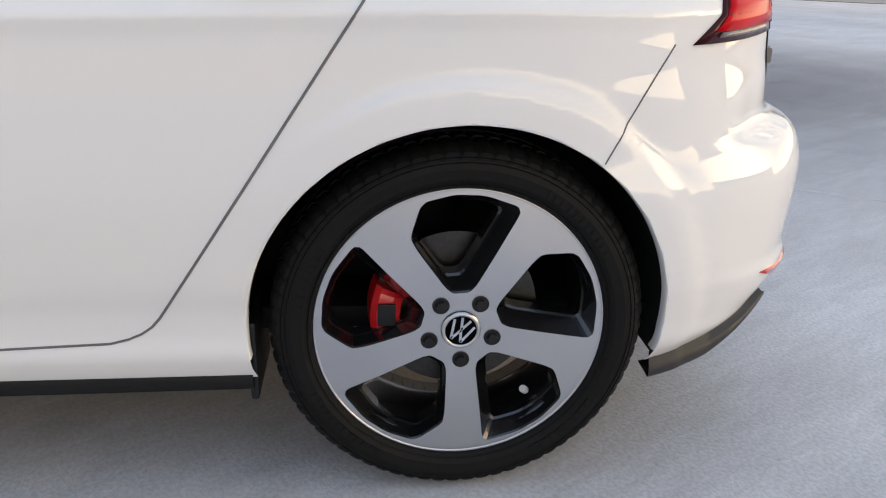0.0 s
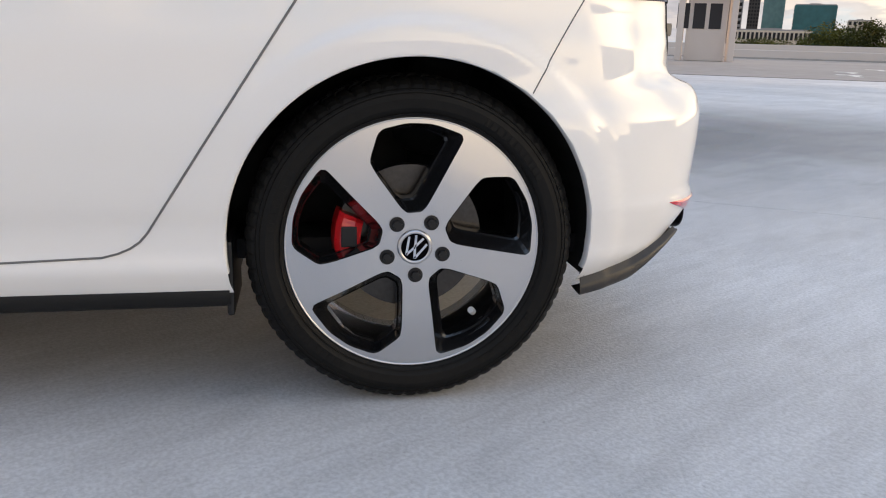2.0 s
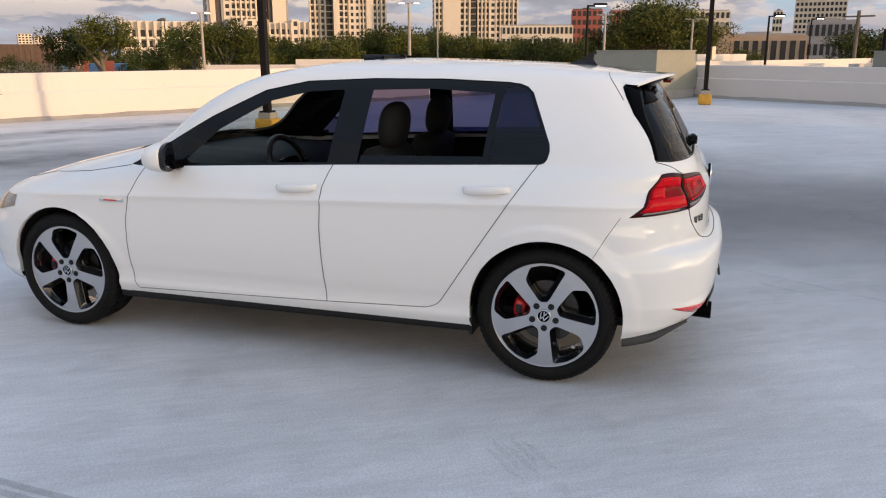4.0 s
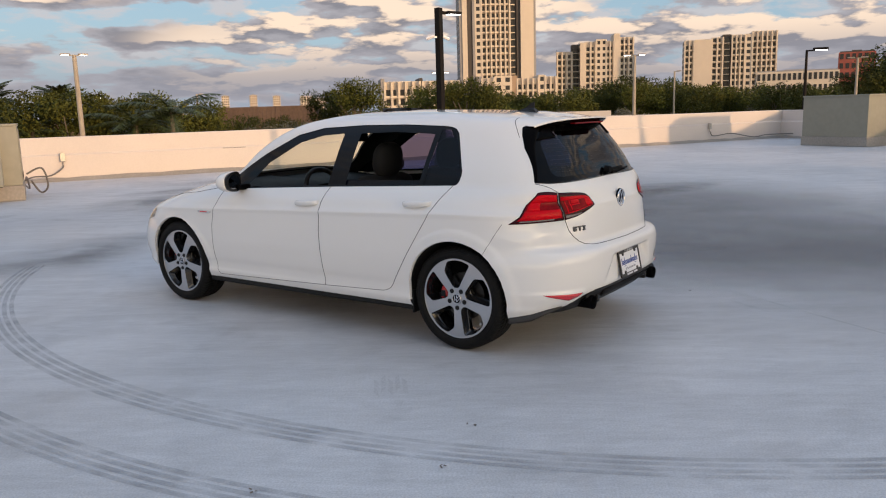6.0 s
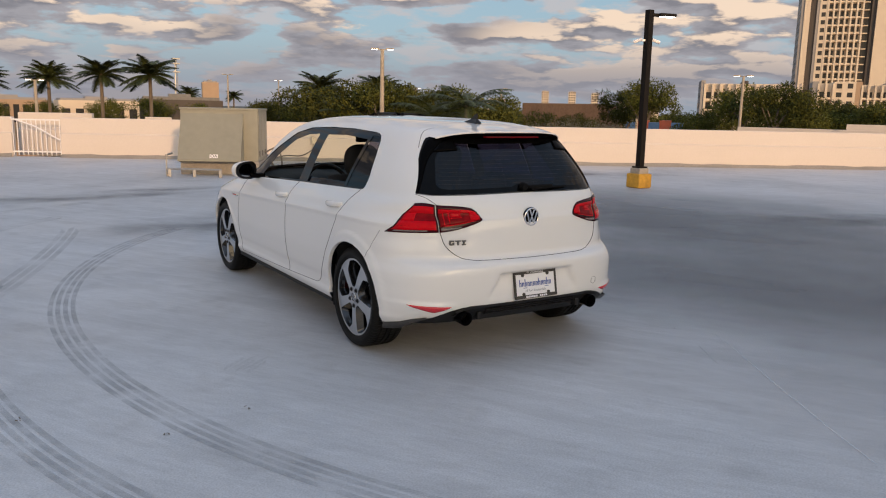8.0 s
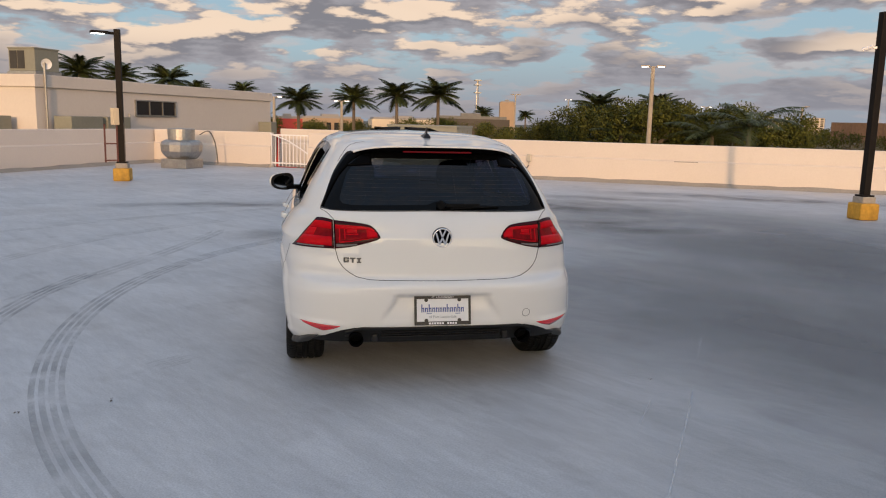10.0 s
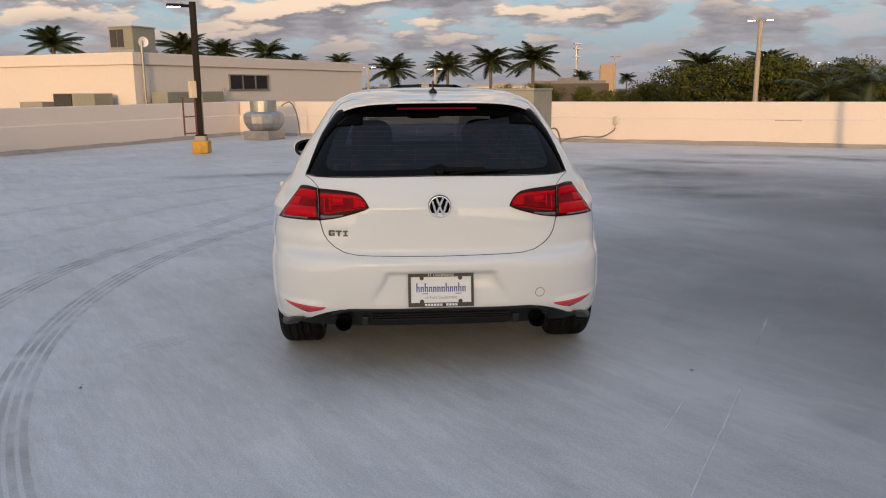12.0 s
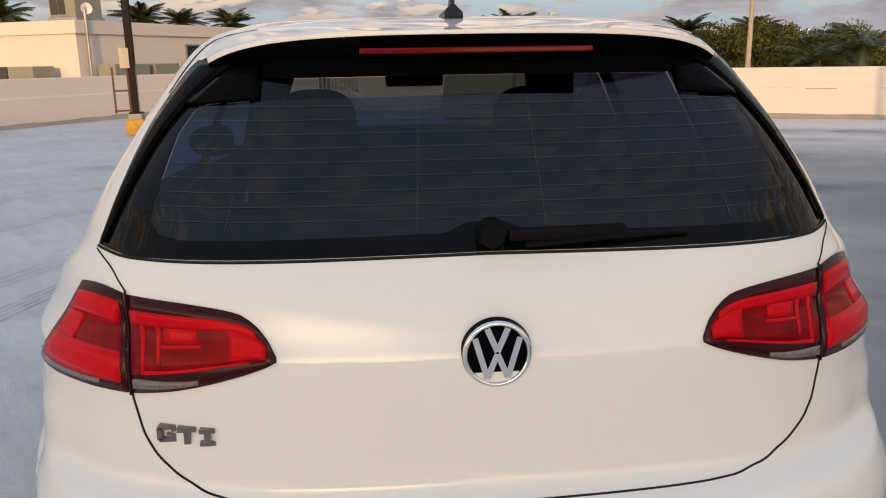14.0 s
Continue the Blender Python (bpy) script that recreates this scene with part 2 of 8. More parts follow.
def deck_material():
    """Brushed grey deck coating: wide stains, sweeping streaks and fine grit."""
    m = DECK
    nt = m.node_tree
    n, l = nt.nodes, nt.links
    b = n["Principled BSDF"]
    co = n.new("ShaderNodeTexCoord")

    def noise(scale, detail, stretch=(1, 1, 1), rough=0.6, dist=0.0, turn=0.5):
        mp = n.new("ShaderNodeMapping")
        mp.vector_type = "TEXTURE"
        mp.inputs["Scale"].default_value = tuple(1.0 / k for k in stretch)
        mp.inputs["Rotation"].default_value = (0, 0, turn)
        t = n.new("ShaderNodeTexNoise")
        t.inputs["Scale"].default_value, t.inputs["Detail"].default_value, t.inputs["Roughness"].default_value, t.inputs["Distortion"].default_value = scale, detail, rough, dist
        l.new(co.outputs["Object"], mp.inputs[0]), l.new(mp.outputs[0], t.inputs["Vector"])
        return t.outputs["Fac"]

    def ramp(v, lo, hi, a, c):
        r = n.new("ShaderNodeMapRange")
        r.interpolation_type = "SMOOTHSTEP"
        l.new(v, r.inputs["Value"])
        r.inputs["From Min"].default_value, r.inputs["From Max"].default_value, r.inputs["To Min"].default_value, r.inputs["To Max"].default_value = lo, hi, a, c
        return r.outputs[0]

    def times(a, c):
        k = n.new("ShaderNodeMath")
        k.operation = "MULTIPLY"
        l.new(a, k.inputs[0]), l.new(c, k.inputs[1])
        return k.outputs[0]

    stains = ramp(noise(0.16, 5, (1, 1.6, 1), 0.6, 0.6), 0.36, 0.62, 0.86, 1.03)
    sweeps = ramp(noise(0.9, 6, (1, 6, 1), 0.62, 0.6, -1.0), 0.34, 0.66, 0.925, 1.04)
    cross = ramp(noise(0.7, 5, (5, 1, 1), 0.6, 0.5), 0.36, 0.66, 0.96, 1.02)
    blots = ramp(noise(2.3, 4, (1, 1, 1), 0.55), 0.33, 0.45, 0.90, 1.0)
    fine = noise(105, 4, (1, 1, 1), 0.6)
    grit = ramp(fine, 0.34, 0.66, 0.88, 1.09)
    streaks = ramp(noise(5.0, 6, (1, 6, 1), 0.70, 0.5, -1.05), 0.36, 0.64, 0.95, 1.04)
    swirl = ramp(noise(3.0, 6, (1, 3, 1), 0.68, 1.2, -0.6), 0.36, 0.64, 0.97, 1.03)
    specks = ramp(noise(60, 3), 0.28, 0.36, 0.80, 1.0)
    v = times(times(times(times(stains, sweeps), cross), grit), blots)
    v = times(times(v, streaks), times(swirl, specks))
    base = n.new("ShaderNodeVectorMath")
    base.operation = "SCALE"
    base.inputs[0].default_value = (0.560, 0.566, 0.580)
    l.new(v, base.inputs["Scale"])
    l.new(base.outputs[0], b.inputs["Base Color"])
    l.new(ramp(noise(0.6, 4), 0.3, 0.7, 0.40, 0.60), b.inputs["Roughness"])
    bp = n.new("ShaderNodeBump")
    bp.inputs["Strength"].default_value, bp.inputs["Distance"].default_value = 0.8, 0.003
    l.new(fine, bp.inputs["Height"])
    l.new(bp.outputs[0], b.inputs["Normal"])


deck_material()


def stain_or_shade_material(name, color, strength, scale, radial=True, lo=0.38, hi=0.66):
    """Worn dirt and painted-on shade, each letting the coating show through."""
    m = bpy.data.materials.new(name)
    m.use_nodes = True
    nt = m.node_tree
    n, l = nt.nodes, nt.links
    b = n["Principled BSDF"]
    b.inputs["Base Color"].default_value, b.inputs["Roughness"].default_value = (*color, 1), 0.6
    co, t, r = n.new("ShaderNodeTexCoord"), n.new("ShaderNodeTexNoise"), n.new("ShaderNodeMapRange")
    t.inputs["Scale"].default_value, t.inputs["Detail"].default_value = scale, 6
    l.new(co.outputs["Object"], t.inputs["Vector"])
    l.new(t.outputs["Fac"], r.inputs["Value"])
    r.inputs["From Min"].default_value, r.inputs["From Max"].default_value = lo, hi
    r.inputs["To Max"].default_value = strength
    out = r.outputs[0]
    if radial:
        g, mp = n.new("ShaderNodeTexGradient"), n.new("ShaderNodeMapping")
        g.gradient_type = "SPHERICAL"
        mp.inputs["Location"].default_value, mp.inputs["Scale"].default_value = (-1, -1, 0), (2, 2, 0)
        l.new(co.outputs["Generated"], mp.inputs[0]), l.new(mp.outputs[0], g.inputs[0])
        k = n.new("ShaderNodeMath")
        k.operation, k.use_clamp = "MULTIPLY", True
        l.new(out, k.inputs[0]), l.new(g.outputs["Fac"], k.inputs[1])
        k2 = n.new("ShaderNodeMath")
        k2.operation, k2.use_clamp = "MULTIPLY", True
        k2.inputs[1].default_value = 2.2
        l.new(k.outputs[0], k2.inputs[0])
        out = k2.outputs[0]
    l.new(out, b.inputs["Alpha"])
    return m


TRACK = stain_or_shade_material("tyre_rubber_marks", (0.24, 0.245, 0.26), 0.33, 5.0, False, 0.30, 0.66)
FAINT_TRACK = stain_or_shade_material("faint_rubber_marks", (0.26, 0.263, 0.275), 0.20, 2.0, False, 0.34, 0.70)
STAIN = stain_or_shade_material("dark_damp_stain", (0.17, 0.158, 0.155), 0.36, 1.1, True, 0.30, 0.72)
# dimmer light on the deck's right side, painted on as a dark tone
DECK_DIM = stain_or_shade_material("dim_side_shading", (0.20, 0.197, 0.20), 0.30, 0.5, True, -0.05, 0.55)
SCRATCH = stain_or_shade_material("pale_scratch", (0.80, 0.81, 0.82), 0.40, 9.0, False, 0.25, 0.60)
# the bright second tone paints sunlit clumps into the leaf colour
LEAF = material("tree_foliage", (0.020, 0.034, 0.009), 0.65, vary=0.5, spec=0.12, second=(0.115, 0.115, 0.022), fine=10, coarse=2.2, rand=0.35)
LEAF_PALE = material("silvery_shrub_foliage", (0.12, 0.12, 0.085), 0.6, vary=0.4, fine=2, coarse=0.5, rand=0.25)
PALM = material("palm_fronds", (0.060, 0.078, 0.024), 0.5, spec=0.3, vary=0.5, fine=3, coarse=0.6, rand=0.2)
BARK = material("bark", (0.17, 0.14, 0.11), 0.9, vary=0.4, fine=12, coarse=2, bump=0.4, dist=0.02)
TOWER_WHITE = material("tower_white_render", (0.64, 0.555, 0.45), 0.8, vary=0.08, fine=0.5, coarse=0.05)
TOWER_GREY = material("tower_grey_render", (0.30, 0.29, 0.29), 0.8, vary=0.1, fine=0.5, coarse=0.05)
TOWER_DARK = material("tower_dark_panels", (0.055, 0.046, 0.043), 0.6, vary=0.2, fine=0.5, coarse=0.05)
TOWER_RED = material("brick_red_panels", (0.33, 0.09, 0.065), 0.8, vary=0.2, fine=0.5, coarse=0.05)
TOWER_BEIGE = material("beige_stone", (0.40, 0.29, 0.20), 0.8, vary=0.15, fine=0.5, coarse=0.05)
WINDOW_FAR = material("far_window_glass", (0.03, 0.03, 0.034), 0.25, spec=0.3, vary=0.4, fine=0.6, coarse=0.2)
GLASS_GREEN = material("green_curtain_wall", (0.10, 0.20, 0.20), 0.10, vary=0.3, fine=0.4, coarse=0.1)
GLASS_TEAL = material("teal_curtain_wall", (0.03, 0.14, 0.15), 0.12, vary=0.3, fine=0.4, coarse=0.1)
FENCE_BROWN = material("weathered_brown_boards", (0.17, 0.11, 0.075), 0.85, vary=0.3, fine=3, coarse=0.5)
ORANGE = material("orange_red_panels", (0.55, 0.12, 0.06), 0.5, vary=0.2)
BLUE_PANEL = material("blue_panels", (0.10, 0.20, 0.38), 0.5, vary=0.2)
RED_PANEL = material("red_canopy", (0.45, 0.03, 0.03), 0.5, vary=0.2)
ROOF_GREY = material("grey_metal_roof", (0.16, 0.165, 0.17), 0.6, vary=0.2, fine=2)
EARTH = material("far_ground", (0.12, 0.125, 0.10), 0.9, vary=0.4, fine=0.05, coarse=0.004)
FAR_DECK = material("worn_far_deck", (0.34, 0.32, 0.30), 0.75, vary=0.3, fine=1.5, coarse=0.12)
ROAD_PAINT = material("white_road_paint", (0.75, 0.74, 0.70), 0.6, vary=0.15)
BROWN_METAL = material("rusty_brown_frame", (0.16, 0.06, 0.04), 0.6, vary=0.3)
CREAM_BOX = material("cream_metal_box", (0.62, 0.52, 0.36), 0.5, vary=0.1)
CABLE = material("grey_conduit", (0.14, 0.13, 0.12), 0.5, vary=0.2)

# ---- helpers for meshes ----
def part(name, bm, mat, parent=None, label="", smooth=False):
    """Links a bmesh as one mesh object under a thing or a part."""
    me = bpy.data.meshes.new(name)
    bm.to_mesh(me)
    bm.free()
    for m in mat if isinstance(mat, (list, tuple)) else (mat,):
        me.materials.append(m)
    if smooth:
        me.polygons.foreach_set("use_smooth", [True] * len(me.polygons))
    ob = new(name, me)
    ob.parent = parent
    if label:
        ob["label"] = label
    return ob


def add_box(bm, lo, hi, bevel=0.0, m=None):
    """A box between two corners, its edges rounded, added to bm."""
    c, s = [(a + b) / 2 for a, b in zip(lo, hi)], [b - a for a, b in zip(lo, hi)]
    made = bmesh.ops.create_cube(bm, size=1.0, matrix=Matrix.Translation(c) @ Matrix.Diagonal((*s, 1)))
    verts = made["verts"]
    if bevel:
        edges = list({e for v in verts for e in v.link_edges})
        res = bmesh.ops.bevel(bm, geom=edges, offset=bevel, segments=2, profile=0.6, affect="EDGES")
        verts = list({v for f in res["faces"] for v in f.verts} | {v for v in verts if v.is_valid})
    if m is not None:
        bmesh.ops.transform(bm, matrix=m, verts=[v for v in verts if v.is_valid])
    return verts


def add_rod(bm, a, b, r, r2=None, seg=12):
    """A round rod from a to b."""
    a, b = Vector(a), Vector(b)
    d = b - a
    m = Matrix.Translation((a + b) / 2) @ d.to_track_quat("Z", "Y").to_matrix().to_4x4()
    bmesh.ops.create_cone(bm, cap_ends=True, segments=seg, radius1=r, radius2=r if r2 is None else r2, depth=d.length, matrix=m)


def add_tube(bm, pts, r, seg=8):
    """A tube along a polyline."""
    pts = [Vector(p) for p in pts]
    rings = []
    for i, p in enumerate(pts):
        d = (pts[min(i + 1, len(pts) - 1)] - pts[max(i - 1, 0)]).normalized()
        side = d.cross(Vector((0.31, 0.17, 0.93))).normalized()
        other = d.cross(side)
        rings.append([bm.verts.new(p + r * (math.cos(a) * side + math.sin(a) * other)) for a in [2 * math.pi * k / seg for k in range(seg)]])
    for p, q in zip(rings, rings[1:]):
        for k in range(seg):
            bm.faces.new((p[k], p[(k + 1) % seg], q[(k + 1) % seg], q[k]))
    bm.faces.new(rings[0][::-1])
    bm.faces.new(rings[-1])


def add_revolve(bm, profile, center, seg=48, axis="x"):
    """Spins (along, radius) points round an axis through center."""
    rings = []
    for along, r in profile:
        ring = []
        for k in range(seg):
            a = 2 * math.pi * k / seg
            off = (along, r * math.cos(a), r * math.sin(a)) if axis == "x" else (r * math.cos(a), r * math.sin(a), along) if axis == "z" else (r * math.cos(a), along, r * math.sin(a))
            ring.append(bm.verts.new(Vector(center) + Vector(off)))
        rings.append(ring)
    for p, q in zip(rings, rings[1:]):
        for k in range(seg):
            bm.faces.new((p[k], p[(k + 1) % seg], q[(k + 1) % seg], q[k]))


def empty(name, at=(0, 0, 0)):
    ob = new(name)
    ob.location = at
    return ob


def smoothstep(a, b, v):
    t = np.clip((v - a) / (b - a), 0, 1)
    return t * t * (3 - 2 * t)


def curve_of(keys):
    """A smooth, monotone curve through (z, value) keys."""
    zs, vs = np.array(keys, float).T
    h, d = np.diff(zs), np.diff(vs) / np.diff(zs)
    m = np.r_[d[0], np.where(d[:-1] * d[1:] > 0, 2 * d[:-1] * d[1:] / np.where(d[:-1] + d[1:] == 0, 1, d[:-1] + d[1:]), 0), d[-1]]

    def value(z):
        z = np.clip(np.asarray(z, float), zs[0], zs[-1])
        i = np.clip(np.searchsorted(zs, z) - 1, 0, len(h) - 1)
        t = (z - zs[i]) / h[i]
        return ((2 * t**3 - 3 * t**2 + 1) * vs[i] + (t**3 - 2 * t**2 + t) * h[i] * m[i] + (3 * t**2 - 2 * t**3) * vs[i + 1] + (t**3 - t**2) * h[i] * m[i + 1])

    return value


# ---- the car: origin on the ground under the rear axle, nose towards +y ----
WHEELBASE, WHEEL_Z, ARCH_R = 2.631, 0.318, 0.350
HALF_W = curve_of([(0.185, 0.80), (0.22, 0.838), (0.25, 0.858), (0.29, 0.871), (0.315, 0.867), (0.36, 0.870), (0.41, 0.881), (0.47, 0.889), (0.58, 0.898), (0.70, 0.8965),
                   (0.76, 0.8935), (0.80, 0.8920), (0.820, 0.8945), (0.829, 0.8958), (0.837, 0.8925), (0.86, 0.8795), (0.91, 0.8555), (0.95, 0.826), (0.985, 0.792), (1.03, 0.772), (1.10, 0.742), (1.20, 0.692),
                   (1.28, 0.645), (1.33, 0.608), (1.36, 0.578), (1.38, 0.550), (1.395, 0.518), (1.409, 0.486), (1.42, 0.428), (1.43, 0.338), (1.437, 0.19), (1.4405, 0.03)])
REAR_Y = curve_of([(0.185, -0.56), (0.25, -0.635), (0.33, -0.705), (0.37, -0.727), (0.45, -0.742), (0.55, -0.752), (0.59, -0.754), (0.605, -0.750), (0.618, -0.738), (0.628, -0.712), (0.64, -0.690),
                   (0.66, -0.682), (0.75, -0.680), (0.80, -0.6785), (0.85, -0.6745), (0.863, -0.673), (0.871, -0.669), (0.92, -0.648), (0.97, -0.618), (1.006, -0.588), (1.10, -0.535), (1.20, -0.475), (1.30, -0.405), (1.345, -0.365),
                   (1.36, -0.34), (1.375, -0.28), (1.39, -0.18), (1.405, -0.05), (1.415, 0.10), (1.425, 0.30), (1.435, 0.55), (1.4405, 0.8)])
REAR_FLAT = curve_of([(0.185, -0.56), (0.25, -0.635), (0.33, -0.705), (0.37, -0.727), (0.45, -0.742), (0.53, -0.748), (0.60, -0.744), (0.68, -0.728), (0.75, -0.708), (0.82, -0.688), (0.87, -0.671), (0.92, -0.648), (0.97, -0.618), (1.006, -0.588),
                      (1.10, -0.535), (1.20, -0.475), (1.30, -0.405), (1.345, -0.365), (1.36, -0.34), (1.375, -0.28), (1.39, -0.18), (1.405, -0.05), (1.415, 0.10), (1.425, 0.30), (1.435, 0.55), (1.4405, 0.8)])
REAR_L = curve_of([(0.185, 0.50), (0.25, 0.58), (0.36, 0.70), (0.50, 0.92), (0.62, 1.06), (0.72, 0.95), (0.80, 0.845), (1.0, 0.74), (1.20, 0.70), (1.345, 0.64), (1.4405, 0.3)])
REAR_P = curve_of([(0.185, 3.0), (0.40, 3.6), (0.55, 3.75), (0.61, 3.5), (0.68, 3.35), (0.76, 3.05), (0.88, 2.8), (1.0, 3.8), (1.2, 4.2), (1.345, 3.9), (1.4405, 2.5)])
FRONT_Y = curve_of([(0.185, 3.36), (0.30, 3.45), (0.45, 3.49), (0.60, 3.475), (0.72, 3.43), (0.80, 3.36), (0.85, 3.27), (0.90, 3.11), (0.95, 2.90), (1.0, 2.64), (1.043, 2.40), (1.065, 2.29), (1.085, 2.225), (1.20, 2.02),
                    (1.30, 1.80), (1.36, 1.605), (1.39, 1.45), (1.41, 1.31), (1.43, 1.12), (1.4405, 0.95)])
FRONT_L = curve_of([(0.185, 0.7), (0.6, 0.85), (0.9, 0.9), (1.03, 0.55), (1.08, 0.34), (1.2, 0.26), (1.30, 0.24), (1.4405, 0.1)])
BELT = curve_of([(0.30, 0.0), (0.90, 1.0), (1.05, 1.0), (1.36, 0.0), (1.44, 0.0)])


def tail_taper(z):
    """The cabin draws in towards the tail, more so higher up."""
    return 1 - 0.018 * smoothstep(0.82, 1.02, z) - 0.040 * smoothstep(1.02, 1.28, z)


def rear_y(x, z):
    """The rear face: y for a place across and a height."""
    return rear_raw(np.abs(np.asarray(x, float)) / tail_taper(np.asarray(z, float)), z)


def rear_raw(x, z):
    x = np.abs(np.asarray(x, float))
    z = np.asarray(z, float)
    # the bumper's shelf runs out round the corner
    corner = smoothstep(0.70, 0.85, x)
    w, p = HALF_W(z), REAR_P(z)
    y = REAR_Y(z) * (1 - corner) + REAR_FLAT(z) * corner + REAR_L(z) * (1 - (1 - np.clip(x / w, 0, 0.99999) ** p) ** (1 / p))
    # the lip that stands out over each reflector
    y = y - 0.015 * smoothstep(0.50, 0.66, x) * (1 - smoothstep(0.380, 0.408, z))
    # the hollow for the plate
    side = 0.350 - 0.078 * smoothstep(0.39, 0.55, z)
    hollow = (1 - smoothstep(side - 0.022, side + 0.004, x)) * smoothstep(0.385, 0.42, z) * (1 - smoothstep(0.538, 0.562, z))
    return y + hollow * (0.006 + 0.028 * smoothstep(0.40, 0.56, z))


def build_shell():
    """The half of the body at x > 0 as a grid of heights and places round the outline."""
    zs = np.unique(np.round(np.r_[np.linspace(0.185, 0.59, 42), np.linspace(0.59, 0.70, 16), np.linspace(0.70, 0.80, 11), np.linspace(0.80, 0.86, 13), np.linspace(0.86, 1.0, 15), np.linspace(1.0, 1.345, 26), np.linspace(1.345, 1.4405, 22)], 4))
    rows = []
    for z in zs:
        w, L, p = float(HALF_W(z)), float(REAR_L(z)), float(REAR_P(z))
        th = np.linspace(0, math.pi / 2, 400)
        x = np.unique(np.r_[w * np.sin(th) ** (2 / p), np.linspace(0, 0.97 * w, 320)])
        y = np.append(rear_raw(x[:-1], z), REAR_FLAT(z) + L)
        s = np.r_[0, np.cumsum(np.hypot(np.diff(x), np.diff(y)))]
        at = np.linspace(0, s[-1], 104)
        rx, ry = np.interp(at, s, x), np.interp(at, s, y)
        fl, fy = float(FRONT_L(z)), float(FRONT_Y(z))
        y0, y1 = float(REAR_FLAT(z)) + L, fy - fl
        if y1 < y0 + 0.1:
            y1 = y0 + 0.1
        sy = np.linspace(y0, y1, 136)[1:-1]
        fp = 2.7
        fx, fyy = w * np.sin(th) ** (2 / fp), fy - (fy - y1) * (1 - np.cos(th) ** (2 / fp))
        s = np.r_[0, np.cumsum(np.hypot(np.diff(fx), np.diff(fyy)))]
        at = np.linspace(s[-1], 0, 34)
        rows.append(np.stack([np.r_[rx, np.full(len(sy), w), np.interp(at, s, fx)], np.r_[ry, sy, np.interp(at, s, fyy)], np.full(104 + len(sy) + 34, z)], 1))
    g = np.array(rows)
    X, Y, Z = g[..., 0], g[..., 1], g[..., 2]
    X *= 1 - (1 - tail_taper(Z)) * (1 - smoothstep(-0.15, 0.80, Y))
    # flared edges round the wheel arches, dying away ahead of each wheel
    for wy in (0.0, WHEELBASE):
        ry, rz = Y - wy, Z - WHEEL_Z - 0.006
        r, ang = np.hypot(ry, rz), np.degrees(np.arctan2(rz, -ry))
        fade = smoothstep(-25, 15, ang) * (1 - smoothstep(105, 160, ang))
        X += 0.0095 * fade * (1 - smoothstep(0.404, 0.419, r))
    # the belt line falls towards the nose
    Z -= 0.033 * np.clip(Y, 0, None) * BELT(Z)
    return np.stack([X, Y, Z], -1)


GRID = build_shell()
NK, NI = GRID.shape[:2]
shell = bmesh.new()
sv = [[shell.verts.new(GRID[k, i]) for i in range(NI)] for k in range(NK)]
for k in range(NK - 1):
    for i in range(NI - 1):
        shell.faces.new((sv[k][i], sv[k][i + 1], sv[k + 1][i + 1], sv[k + 1][i]))
shell.normal_update()
whole = bpy.data.meshes.new("shell")
shell.to_mesh(whole)
from mathutils.bvhtree import BVHTree
SHELL_TREE = BVHTree.FromBMesh(shell)
GN = np.zeros_like(GRID)
du, dv = np.gradient(GRID, axis=1), np.gradient(GRID, axis=0)
GN = np.cross(du, dv)
GN /= np.maximum(np.linalg.norm(GN, axis=2, keepdims=True), 1e-9)
GN[:, 1:-1] = (GN[:, :-2] + 2 * GN[:, 1:-1] + GN[:, 2:]) / 4
GN /= np.maximum(np.linalg.norm(GN, axis=2, keepdims=True), 1e-9)
if GN[NK // 2, NI // 2, 0] < 0:
    GN = -GN


def shell_normal(p):
    """The body's smooth normal at the nearest place of the half shell."""
    q = Vector((abs(p[0]), p[1], p[2]))
    _, _, f, _ = SHELL_TREE.find_nearest(q)
    k, i = divmod(f, NI - 1)
    total = np.zeros(3)
    for a in (k, k + 1):
        for b in (i, i + 1):
            total += GN[a, b] / (1e-5 + float(np.sum((GRID[a, b] - q) ** 2)))
    n = Vector(total).normalized()
    return Vector((-n.x, n.y, n.z)) if p[0] < 0 else n


def side_x(y, z):
    """Half width of the body at a place along it and a height."""
    hit = SHELL_TREE.ray_cast(Vector((2.0, y, z)), Vector((-1, 0, 0)))[0]
    return hit.x if hit else 0.8


